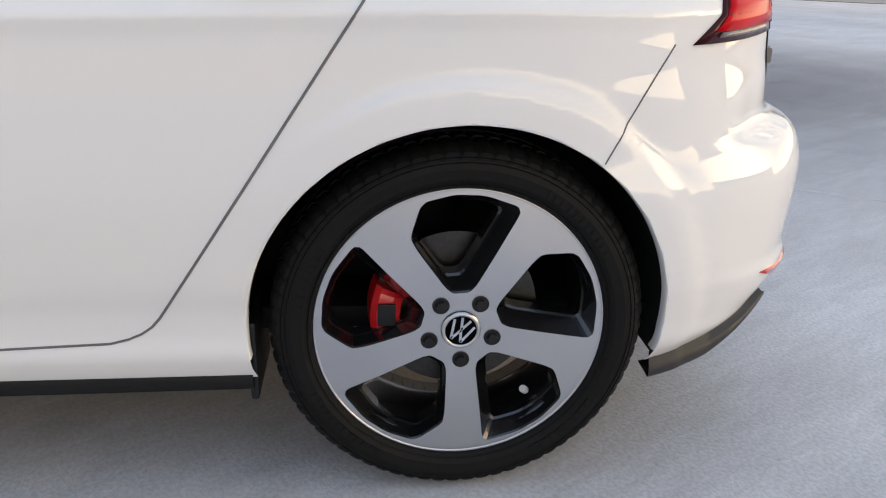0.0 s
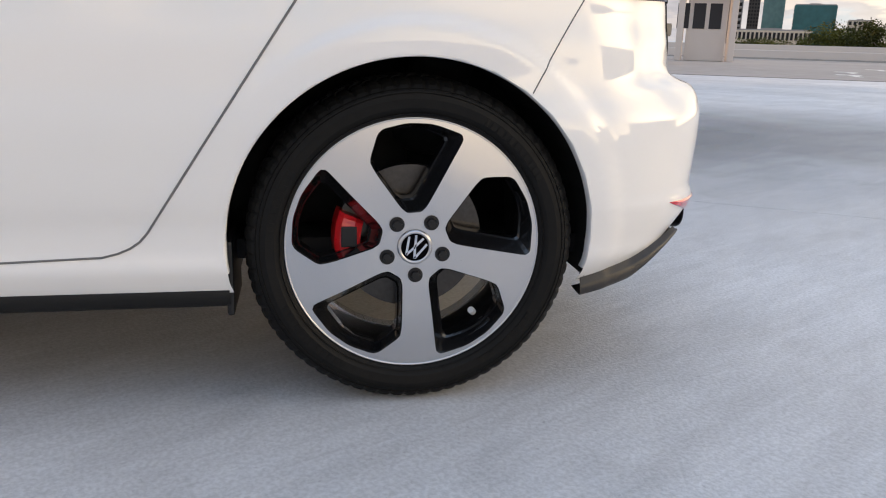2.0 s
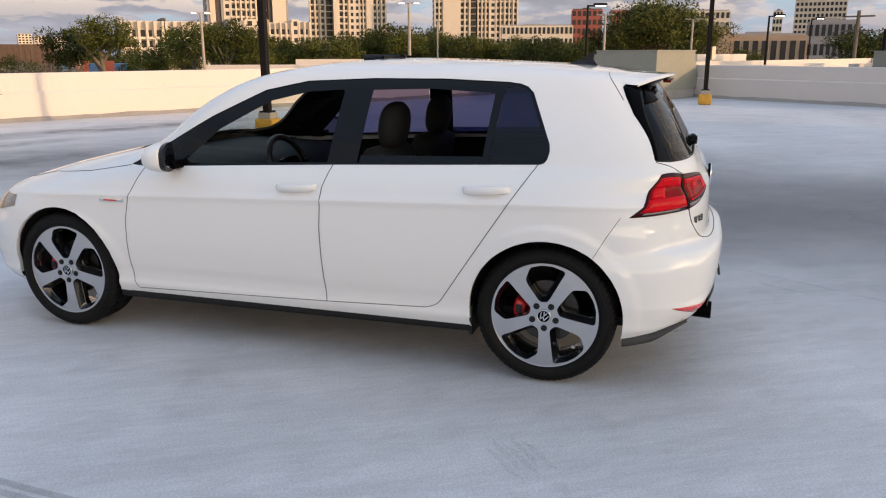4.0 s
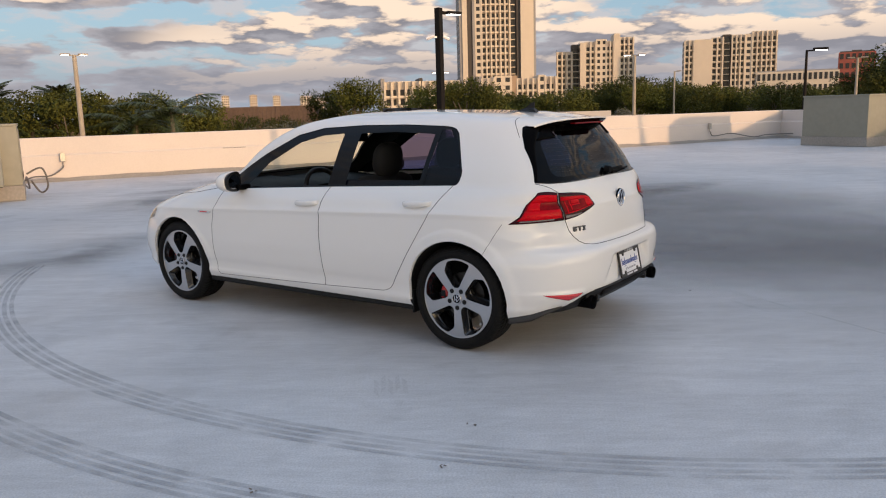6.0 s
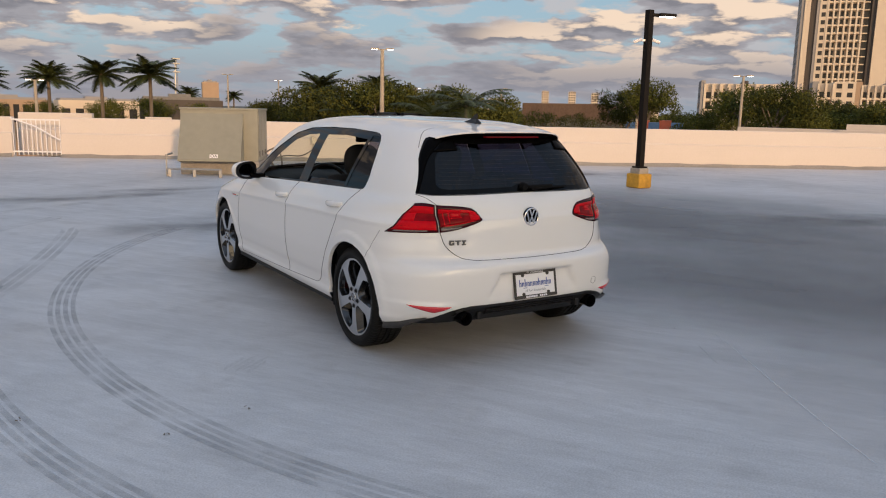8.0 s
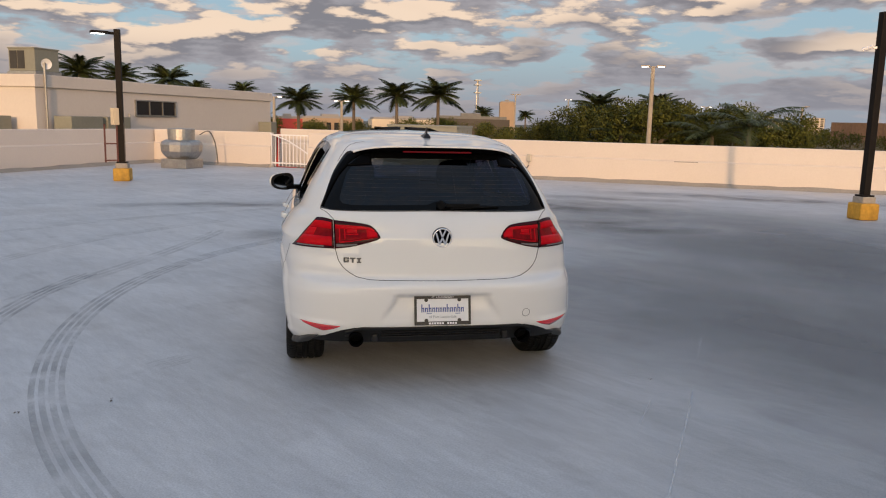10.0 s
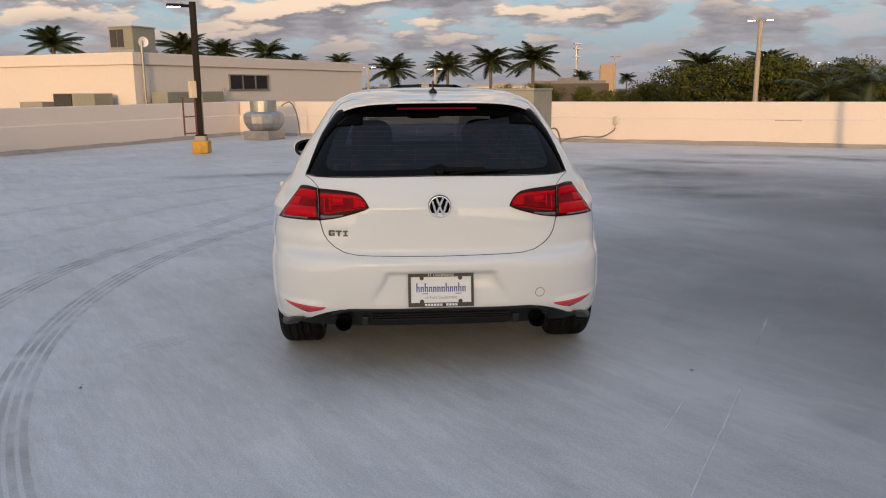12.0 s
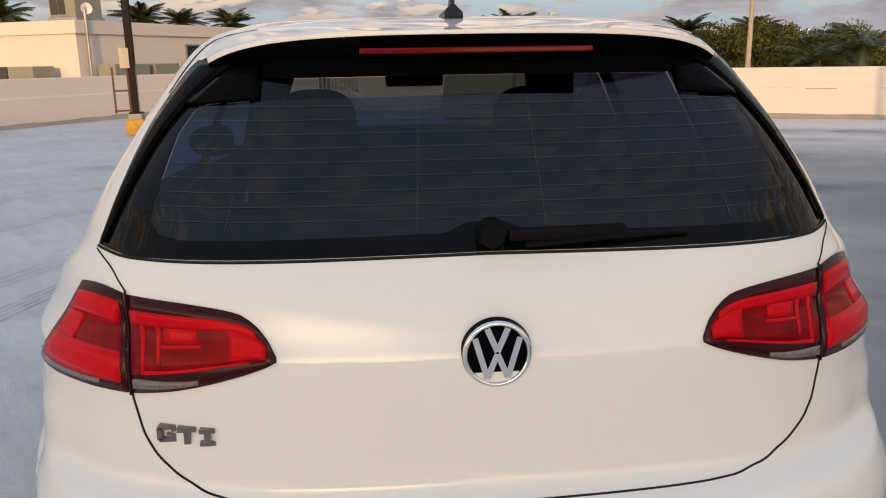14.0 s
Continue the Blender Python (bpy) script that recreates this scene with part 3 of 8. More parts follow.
def cut(bm, poly, axes, keep):
    """Cuts bm along the edges of poly, drawn in two axes (0 x, 1 y, 2 z), where keep(face centre) holds; returns the faces inside."""
    a, b = axes
    lo = [min(p[n] for p in poly) - 0.03 for n in (0, 1)]
    hi = [max(p[n] for p in poly) + 0.03 for n in (0, 1)]

    def near(f):
        c = f.calc_center_median()
        return lo[0] < c[a] < hi[0] and lo[1] < c[b] < hi[1] and keep(c)

    held = [f for f in bm.faces if near(f)]
    for p, q in zip(poly, poly[1:] + poly[:1]):
        d = (q[0] - p[0], q[1] - p[1])
        no, co = [0.0] * 3, [0.0] * 3
        no[a], no[b] = d[1], -d[0]
        co[a], co[b] = p
        l2 = d[0] ** 2 + d[1] ** 2
        faces = []
        for f in held:
            c = f.calc_center_median()
            t = ((c[a] - p[0]) * d[0] + (c[b] - p[1]) * d[1]) / l2
            pad = 0.06 / math.sqrt(l2)
            if -pad < t < 1 + pad:
                faces.append(f)
        geom = list({v for f in faces for v in f.verts} | {e for f in faces for e in f.edges}) + faces
        if geom:
            made = bmesh.ops.bisect_plane(bm, geom=geom, plane_co=co, plane_no=no, dist=1e-6)["geom"]
            held = list(dict.fromkeys([f for f in held if f.is_valid] + [f for f in made if isinstance(f, bmesh.types.BMFace)]))

    def inside(x, y):
        hit = False
        for p, q in zip(poly, poly[1:] + poly[:1]):
            if (p[1] > y) != (q[1] > y) and x < (q[0] - p[0]) * (y - p[1]) / (q[1] - p[1]) + p[0]:
                hit = not hit
        return hit

    return [f for f in held if f.is_valid and near(f) and inside(f.calc_center_median()[a], f.calc_center_median()[b])]


def on_side(c):
    return c[0] > 0.40


def at_rear(c):
    return c[1] < -0.02


def circle(cy, cz, r, n=32):
    return [(cy + r * math.cos(2 * math.pi * k / n), cz + r * math.sin(2 * math.pi * k / n)) for k in range(n)]


DLO = [(0.052, 0.9885), (1.0, 0.953), (2.10, 0.903), (2.20, 0.908), (1.98, 1.03), (1.75, 1.160), (1.47, 1.290), (1.25, 1.335), (0.9, 1.350), (0.55, 1.350), (0.24, 1.337), (0.185, 1.330), (0.150, 1.318), (0.120, 1.292), (0.018, 1.075), (0.014, 1.045), (0.022, 1.010), (0.034, 0.995)]
WIN_FRONT = [(1.080, 0.962), (1.840, 0.930), (1.868, 0.948), (1.70, 1.098), (1.43, 1.240), (1.23, 1.286), (1.050, 1.298), (1.042, 1.288)]
WIN_REAR = [(0.318, 0.988), (0.925, 0.966), (0.893, 1.298), (0.60, 1.306), (0.296, 1.290)]
WIN_QUARTER = [(0.048, 0.996), (0.036, 1.008), (0.029, 1.045), (0.036, 1.075), (0.136, 1.288), (0.158, 1.306), (0.190, 1.315), (0.252, 1.316), (0.286, 0.988)]
DOOR_FRONT = [(1.066, 0.293), (2.165, 0.262), (2.187, 0.30), (2.192, 0.45), (2.186, 0.63), (2.165, 0.74), (2.10, 0.903), (1.045, 0.951), (1.072, 0.85), (1.080, 0.66), (1.072, 0.45)]
DOOR_REAR = [(1.066, 0.293), (1.072, 0.45), (1.080, 0.66), (1.072, 0.85), (1.045, 0.951), (0.060, 0.988), (0.466, 0.376), (0.480, 0.355), (0.494, 0.339), (0.511, 0.327), (0.532, 0.318), (0.56, 0.311)]
GATE = [(-0.02, 0.628), (0.40, 0.632), (0.47, 0.643), (0.515, 0.666), (0.55, 0.696), (0.573, 0.730), (0.588, 0.785), (0.594, 0.955), (0.672, 1.004), (0.637, 1.10), (0.596, 1.20), (0.549, 1.276), (0.512, 1.321), (0.468, 1.343), (-0.02, 1.350)]
REAR_GLASS = [(-0.02, 1.010), (0.60, 1.004), (0.668, 1.012), (0.632, 1.10), (0.591, 1.20), (0.544, 1.274), (0.508, 1.317), (0.464, 1.338), (-0.02, 1.345)]

# openings first
for wy in (0.0, WHEELBASE):
    bmesh.ops.delete(shell, geom=cut(shell, circle(wy, WHEEL_Z + 0.006, ARCH_R), (1, 2), on_side), context="FACES")
pieces = {}


def lift_out(name, faces):
    """Moves faces out of the shell into a bmesh of their own."""
    verts = {}
    own = bmesh.new()
    for f in faces:
        ring = []
        for v in f.verts:
            if v not in verts:
                verts[v] = own.verts.new(v.co)
            ring.append(verts[v])
        own.faces.new(ring)
    bmesh.ops.delete(shell, geom=faces, context="FACES")
    pieces[name] = own


lift_out("front_window", cut(shell, WIN_FRONT, (1, 2), on_side))
lift_out("rear_side_window", cut(shell, WIN_REAR, (1, 2), on_side))
lift_out("quarter_window", cut(shell, WIN_QUARTER, (1, 2), on_side))
lift_out("window_surround", cut(shell, DLO, (1, 2), on_side))
lift_out("front_door", cut(shell, DOOR_FRONT, (1, 2), on_side))
lift_out("rear_door", cut(shell, DOOR_REAR, (1, 2), on_side))
lift_out("rear_window", cut(shell, REAR_GLASS, (0, 2), at_rear))
FRIT = [(-0.02, 1.058), (0.03, 1.056), (0.07, 1.040), (0.50, 1.034), (0.545, 1.041), (0.563, 1.060), (0.558, 1.09), (0.522, 1.20), (0.495, 1.238), (0.470, 1.248), (0.375, 1.254), (0.372, 1.290), (-0.02, 1.292)]
FILM = [(-0.02, 1.0), (0.70, 1.0), (0.70, 1.24), (0.40, 1.254), (-0.02, 1.259)]
lift_out("tailgate", cut(shell, GATE, (0, 2), at_rear))
low = [f for f in cut(shell, [(-1.0, 0.10), (-0.36, 0.10), (-0.36, 0.222), (-0.47, 0.250), (-0.55, 0.283), (-0.62, 0.307), (-0.655, 0.331), (-0.682, 0.353), (-0.698, 0.365), (-1.0, 0.369)], (1, 2), lambda c: c[1] < -0.1)]
bmesh.ops.delete(shell, geom=[f for f in shell.faces if (f.calc_center_median().y < -0.36 and f.calc_center_median().z < 0.2) or (-0.6 < f.calc_center_median().y < -0.30 and f.calc_center_median().z < 0.235) or (0.30 < f.calc_center_median().y < 2.33 and f.calc_center_median().z < 0.238)], context="FACES")
low = [f for f in low if f.is_valid]
under = [f for f in low if f.calc_center_median().z < 0.262 and f.calc_center_median().y < -0.48]
low = [f for f in low if f not in set(under)]
bmesh.ops.delete(shell, geom=under, context="FACES")
lift_out("valance", low)
SCREEN = [(-0.02, 0.990), (0.30, 0.986), (0.60, 0.962), (0.645, 0.975), (0.60, 1.10), (0.52, 1.27), (0.475, 1.335), (0.44, 1.358), (0.25, 1.378), (-0.02, 1.386)]
screen = cut(shell, SCREEN, (0, 2), lambda c: c[1] > 1.12)
lift_out("windscreen", screen)


def finish(name, bm, mat, parent, label="", both=True, side=1, inset=0.0):
    """A body panel as one mesh with the body's smooth normals; both: the two halves joined."""
    sides = (1, -1) if both else (side,)
    out = bmesh.new()
    for s in sides:
        made = {v: out.verts.new((v.co.x * s, v.co.y, v.co.z)) for v in bm.verts}
        for f in bm.faces:
            ring = [made[v] for v in f.verts]
            out.faces.new(ring if s > 0 else ring[::-1])
    if both:
        bmesh.ops.remove_doubles(out, verts=out.verts[:], dist=1e-5)
    normals = [shell_normal(v.co) for v in out.verts]
    if inset:
        for v, n in zip(out.verts, normals):
            v.co -= n * inset
    me = bpy.data.meshes.new(name)
    out.to_mesh(me)
    out.free()
    me.materials.append(mat)
    me.polygons.foreach_set("use_smooth", [True] * len(me.polygons))
    me.normals_split_custom_set_from_vertices([tuple(n) for n in normals])
    ob = new(name, me)
    ob.parent = parent
    if label:
        ob["label"] = label
    return ob


car = tagged(empty("car"), "white five-door hatchback parked on the grey roof deck, side windows down", "car")
finish("body", shell, PAINT, car, "glossy white painted body")
lining = bmesh.new()
kept = {}
for f in shell.faces:
    c = f.calc_center_median()
    if c.z > 0.90 and -0.55 < c.y < 2.35:
        for v in f.verts:
            if v not in kept:
                kept[v] = lining.verts.new(v.co)
        lining.faces.new([kept[v] for v in f.verts])
for s in (-1, 1):
    for nm in ("front_door", "rear_door"):
        door = finish(nm, pieces[nm], PAINT, car, "closed white door", False, s)
        y0, z0 = (1.205, 0.846) if nm == "front_door" else (0.272, 0.880)
        # the handle: a bowed grip over a shallow cup
        hb = bmesh.new()
        xs = side_x(y0, z0)
        rings = []
        for j in range(13):
            t = j / 12
            yy = y0 + 0.108 * (2 * t - 1)
            out_ = 0.006 + 0.034 * math.sin(math.pi * t) ** 0.45
            hh = 0.0205 * (0.72 + 0.28 * math.sin(math.pi * t))
            ctr = Vector((s * (side_x(yy, z0) + out_ - 0.012), yy, z0 + 0.006 * (2 * t - 1) * -1))
            rings.append([hb.verts.new(ctr + Vector((s * 0.013 * math.cos(a), 0, hh * math.sin(a)))) for a in [2 * math.pi * q / 12 for q in range(12)]])
        for p, q in zip(rings, rings[1:]):
            for a in range(12):
                hb.faces.new((p[a], p[(a + 1) % 12], q[(a + 1) % 12], q[a]))
        hb.faces.new(rings[0][::-1]), hb.faces.new(rings[-1])
        bmesh.ops.recalc_face_normals(hb, faces=hb.faces[:])
        part("door_handle", hb, PAINT, door, smooth=True)
    finish("window_surround", pieces["window_surround"], PILLAR_BLACK, car, "gloss black window frames and pillar", False, s, 0.004)
    finish("quarter_window", pieces["quarter_window"], TINT_SIDE, car, "dark tinted quarter glass", False, s, 0.007)
gate = finish("tailgate", pieces["tailgate"], PAINT, car, "closed white tailgate")
clear_faces = set(cut(pieces["rear_window"], FRIT, (0, 2), at_rear))
frit = bmesh.new()
seen_v = {}
for f in pieces["rear_window"].faces:
    if f not in clear_faces:
        frit.faces.new([seen_v.setdefault(v, None) or seen_v.update({v: frit.verts.new(v.co)}) or seen_v[v] for v in f.verts])
bmesh.ops.delete(pieces["rear_window"], geom=[f for f in pieces["rear_window"].faces if f not in clear_faces], context="FACES")
film_faces = set(cut(pieces["rear_window"], FILM, (0, 2), at_rear))
strip = bmesh.new()
seen_v = {}
for f in pieces["rear_window"].faces:
    if f not in film_faces:
        strip.faces.new([seen_v.setdefault(v, None) or seen_v.update({v: strip.verts.new(v.co)}) or seen_v[v] for v in f.verts])
bmesh.ops.delete(pieces["rear_window"], geom=[f for f in pieces["rear_window"].faces if f not in film_faces], context="FACES")
finish("rear_window", pieces["rear_window"], TINT_REAR, gate, "dark tinted heated rear glass", inset=0.004)
finish("rear_window_strip", strip, TINT_STRIP, gate, "untinted strip above the film", inset=0.004)
finish("rear_window_border", frit, FRIT_BLACK, gate, "gloss black band round the rear glass", inset=0.0035)
finish("valance", pieces["valance"], SKIRT_GREY, car, "dark grey lower bumper lip")
finish("windscreen", pieces["windscreen"], SCREEN_GLASS, car, "clear windscreen", inset=0.003).visible_shadow = False


# ---- joints between the panels ----
def eased(points, times=2):
    """An open line with its corners rounded off."""
    for _ in range(times):
        inner = [((1 - t) * p[0] + t * q[0], (1 - t) * p[1] + t * q[1]) for p, q in zip(points, points[1:]) for t in (0.14, 0.86)]
        points = [points[0]] + inner + [points[-1]]
    return points


def gap_line(points, parent, name="panel_joint", r=0.0026, close=False, mat=None):
    """Dark joints along the body's sides, through (y, z) points, on both sides."""
    pts = list(points) + ([points[0]] if close else [])
    dense = []
    for p, q in zip(pts, pts[1:]):
        n = max(2, int(math.dist(p, q) / 0.01))
        dense += [(p[0] + (q[0] - p[0]) * k / n, p[1] + (q[1] - p[1]) * k / n) for k in range(n)]
    dense.append(pts[-1])
    for s in (-1, 1):
        bm = bmesh.new()
        add_tube(bm, [(s * (side_x(y, z) + 0.0002), y, z) for y, z in dense], r, 6)
        part(name, bm, mat or GAP, parent)


def rear_line(points, parent, name="panel_joint", r=0.0026, mat=None, out=-0.0002):
    """Dark joints on the rear face, through (x, z) points, mirrored."""
    dense = []
    points = eased(list(points))
    for p, q in zip(points, points[1:]):
        n = max(1, int(math.dist(p, q) / 0.008))
        dense += [(p[0] + (q[0] - p[0]) * k / n, p[1] + (q[1] - p[1]) * k / n) for k in range(n)]
    dense.append(points[-1])
    for s in (-1, 1):
        bm = bmesh.new()
        add_tube(bm, [(s * x, float(rear_y(x, z)) + out, z) for x, z in dense], r, 6)
        part(name, bm, mat or GAP, parent)


gap_line(DOOR_FRONT[:7], car, r=0.0022, mat=DOOR_GAP)
gap_line(DOOR_FRONT[7:] + DOOR_FRONT[:1], car, r=0.0024, mat=DOOR_GAP)
gap_line(DOOR_REAR[:1] + DOOR_REAR[:4:-1], car, r=0.0022, mat=DOOR_GAP)
gap_line([(-0.208, 0.610), (-0.225, 0.640), (-0.265, 0.71), (-0.313, 0.785)], car, r=0.0014, mat=DOOR_GAP)
gap_line([(-0.190, 1.378), (-0.212, 1.348), (-0.240, 1.312), (-0.275, 1.262)], car, r=0.0018)
gap_line([(2.20, 0.905), (2.45, 0.865), (2.8, 0.83), (3.1, 0.77)], car, r=0.002)
rear_line([(0.0, 0.628), (0.40, 0.632), (0.47, 0.643), (0.515, 0.666), (0.55, 0.696), (0.573, 0.730), (0.588, 0.785), (0.590, 0.80)], gate, r=0.0020, out=-0.0008)
rear_line([(0.592, 0.79), (0.597, 0.955)], gate, r=0.0018, out=-0.004)
rear_line([(0.597, 0.953), (0.63, 0.985), (0.670, 1.004)], gate, r=0.0016)
rear_line([(0.0, 1.007), (0.60, 1.001), (0.667, 1.009)], gate, r=0.003)


# ---- patches that follow the rear of the body ----
def rear_patch(name, f, mat, parent, label="", nc=14, nv=8, out=0.005, s=1, skirt=0.004):
    """A lens on the rear face: f(c, v) gives x and z for c and v from 0 to 1; its rim turns in to the body."""
    bm = bmesh.new()
    g = []
    for b in range(-1, nv + 2):
        row = []
        for a in range(-1, nc + 2):
            c, v = min(max(a, 0), nc) / nc, min(max(b, 0), nv) / nv
            x, z = f(c, v)
            y = float(rear_y(x, z))
            e = 0.002
            n = Vector((-(float(rear_y(x + e, z)) - y) / e, 1.0, -(float(rear_y(x, z + e)) - y) / e)).normalized() * -1
            rim = a in (-1, nc + 1) or b in (-1, nv + 1)
            p = Vector((x, y, z)) + n * (-skirt if rim else out)
            row.append(bm.verts.new((s * p.x, p.y, p.z)))
        g.append(row)
    for p, q in zip(g, g[1:]):
        for k in range(len(p) - 1):
            ring = (p[k], p[k + 1], q[k + 1], q[k])
            bm.faces.new(ring if s > 0 else ring[::-1])
    bmesh.ops.remove_doubles(bm, verts=bm.verts[:], dist=1e-6)
    return part(name, bm, mat, parent, label, smooth=True)


IN_LOW = curve_of([(0.345, 0.860), (0.362, 0.851), (0.427, 0.829), (0.523, 0.804), (0.592, 0.793)])
IN_TOP = curve_of([(0.345, 0.868), (0.357, 0.890), (0.378, 0.915), (0.405, 0.931), (0.46, 0.940), (0.52, 0.945), (0.595, 0.949)])


def lamp_in(c, v, lo=0.0, hi=1.0, x0=0.345, x1=0.589):
    x = x0 + (x1 - x0) * c
    a, b = float(IN_LOW(x)), float(IN_TOP(x))
    v = lo + (hi - lo) * v
    return x + 0.005 * v * c, a + (b - a) * v


def lamp_out(c, v, lo=0.0, hi=1.0, c0=0.0, c1=1.0):
    c, v = c0 + (c1 - c0) * c, lo + (hi - lo) * v
    far = 0.825 - 0.137 * v
    near = 0.595 + 0.006 * v
    x = near + (far - near) * c
    return x, (0.793 - 0.010 * c) * (1 - v) + (0.950 + 0.008 * math.sin(math.pi * c * 0.8)) * v


for s in (-1, 1):
    lamp = rear_patch("tail_light", lamp_out, LAMP_DARK, car, "red tail light wrapping round the corner", 18, 8, 0.004, s)
    rear_patch("lens", lambda c, v: lamp_out(c, v, 0.16, 0.84, 0.05, 0.96), LAMP_RED, lamp, "red lens", 18, 8, 0.0055, s)
    rear_patch("light_guide", lambda c, v: lamp_out(c, v, 0.66, 0.90, 0.07, 0.92), LAMP_BRIGHT, lamp, "bright red upper bar", 12, 3, 0.007, s)
    rear_patch("reflector", lambda c, v: lamp_out(c, v, 0.10, 0.40, 0.05, 0.95), LAMP_BRIGHT, lamp, "bright red lower bar", 12, 3, 0.007, s)
    rear_patch("light_guide", lambda c, v: lamp_out(c, v, 0.40, 0.66, 0.62, 0.92), LAMP_BRIGHT, lamp, "bright red upright block", 6, 3, 0.007, s)
    rear_patch("reversing_lens", lambda c, v: lamp_out(c, v, 0.045, 0.09, 0.25, 0.90), LAMP_CLEAR, lamp, "clear strip", 8, 2, 0.0072, s)
    lamp = rear_patch("tail_light", lamp_in, LAMP_DARK, gate, "red tail light on the tailgate", 18, 8, 0.004, s)
    rear_patch("lens", lambda c, v: lamp_in(c, v, 0.20, 0.82, 0.362, 0.583), LAMP_RED, lamp, "red lens", 16, 6, 0.0055, s)
    rear_patch("light_guide", lambda c, v: lamp_in(c, v, 0.70, 0.85, 0.375, 0.582), LAMP_BRIGHT, lamp, "bright red upper bar", 14, 3, 0.007, s)
    rear_patch("light_guide", lambda c, v: lamp_in(c, v, 0.20, 0.235, 0.385, 0.566), LAMP_BRIGHT, lamp, "bright red lower bar", 14, 2, 0.007, s)
    rear_patch("light_guide", lambda c, v: lamp_in(c, v, 0.27, 0.72, 0.360, 0.415), LAMP_BRIGHT, lamp, "bright red inner end", 5, 4, 0.007, s)
    rear_patch("light_guide", lambda c, v: lamp_in(c, v, 0.22, 0.71, 0.560, 0.564), LAMP_BRIGHT, lamp, "bright red upright bar", 2, 4, 0.007, s)
    rear_patch("light_guide", lambda c, v: lamp_in(c, v, 0.30, 0.71, 0.532, 0.536), LAMP_BRIGHT, lamp, "thin red upright line", 2, 4, 0.007, s)
    rear_patch("light_guide", lambda c, v: lamp_in(c, v, 0.52, 0.70, 0.470, 0.522), LAMP_BRIGHT, lamp, "bright red block", 4, 3, 0.0075, s)
    rear_patch("light_guide", lambda c, v: lamp_in(c, v, 0.46, 0.50, 0.464, 0.528), LAMP_BRIGHT, lamp, "bright red block foot", 4, 2, 0.0075, s)
    rear_patch("reversing_lens", lambda c, v: lamp_in(c, v, 0.03 + 0.02 * c, 0.155 - 0.07 * (1 - c), 0.47, 0.582), LAMP_CLEAR, lamp, "clear corner", 8, 2, 0.0072, s)
    rear_patch("bumper_reflector", lambda c, v: (0.566 + 0.218 * c, 0.375 + 0.010 * c - 0.036 * (0.02 + min(c / 0.42, (1 - c) / 0.58) ** 0.75) * (1 - v)), REFLECTOR, car, "slim red bumper reflector", 12, 3, 0.004, s)
# black blades that run down from the spoiler beside the rear glass
BLADE_EDGE = curve_of([(1.010, 0.664), (1.10, 0.630), (1.20, 0.589), (1.274, 0.542), (1.317, 0.506), (1.338, 0.464)])
for s in (-1, 1):
    rear_patch("side_blade", lambda c, v: (float(BLADE_EDGE(1.016 + 0.304 * v)) - (0.007 + 0.030 * v + 0.045 * v ** 3) * (1 - c), 1.016 + 0.304 * v), GLOSS_BLACK, gate, "black blade beside the rear glass", 4, 24, 0.0035, s, 0.001)
    rear_patch("corner_cover", lambda c, v: (0.376 + (0.138 - 0.085 * v) * c, 1.256 + 0.064 * v - 0.012 * c), GLOSS_BLACK, gate, "black cover under the spoiler's end", 8, 6, 0.0033, s, 0.001)
# towing eye cover, a fine ring
bm = bmesh.new()
add_tube(bm, [(0.492 + 0.023 * math.cos(a), float(rear_y(0.492 + 0.023 * math.cos(a), 0.438 + 0.023 * math.sin(a))) - 0.0004, 0.438 + 0.023 * math.sin(a)) for a in np.linspace(0, 2 * math.pi, 25)], 0.0011, 5)
part("towing_eye_cover", bm, GAP, car)


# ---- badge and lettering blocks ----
def disc_at(bm, c, r, depth, seg=40, bevel=0.0):
    bmesh.ops.create_cone(bm, cap_ends=True, segments=seg, radius1=r, radius2=r - bevel, depth=depth, matrix=Matrix.Translation(c) @ Matrix.Rotation(math.pi / 2, 4, "X"))


EZ, EY = 0.866, float(rear_y(0, 0.866))
bm = bmesh.new()
disc_at(bm, (0, EY + 0.002, EZ), 0.0575, 0.012, bevel=0.002)
emblem = part("emblem", bm, GLOSS_BLACK, gate, "round black and chrome emblem")
bm = bmesh.new()
add_revolve(bm, [(0.0, 0.0465), (-0.0085, 0.0475), (-0.0100, 0.0505), (-0.0075, 0.0545), (0.0, 0.0555)], (0, EY, EZ), 56, "y")
part("ring", bm, CHROME, emblem, smooth=True)


def stroke(bm, a, b, wide, y, depth=0.005):
    """A flat bar between two (x, z) places on the tailgate."""
    d = Vector((b[0] - a[0], b[1] - a[1])).normalized()
    n = Vector((-d.y, d.x)) * wide / 2
    ring = [(a[0] + n.x, a[1] + n.y), (a[0] - n.x, a[1] - n.y), (b[0] - n.x, b[1] - n.y), (b[0] + n.x, b[1] + n.y)]
    f, k = [bm.verts.new((x, y - depth, z)) for x, z in ring], [bm.verts.new((x, y, z)) for x, z in ring]
    bm.faces.new(f), bm.faces.new(k[::-1])
    for q in range(4):
        bm.faces.new((f[q], k[q], k[(q + 1) % 4], f[(q + 1) % 4]))


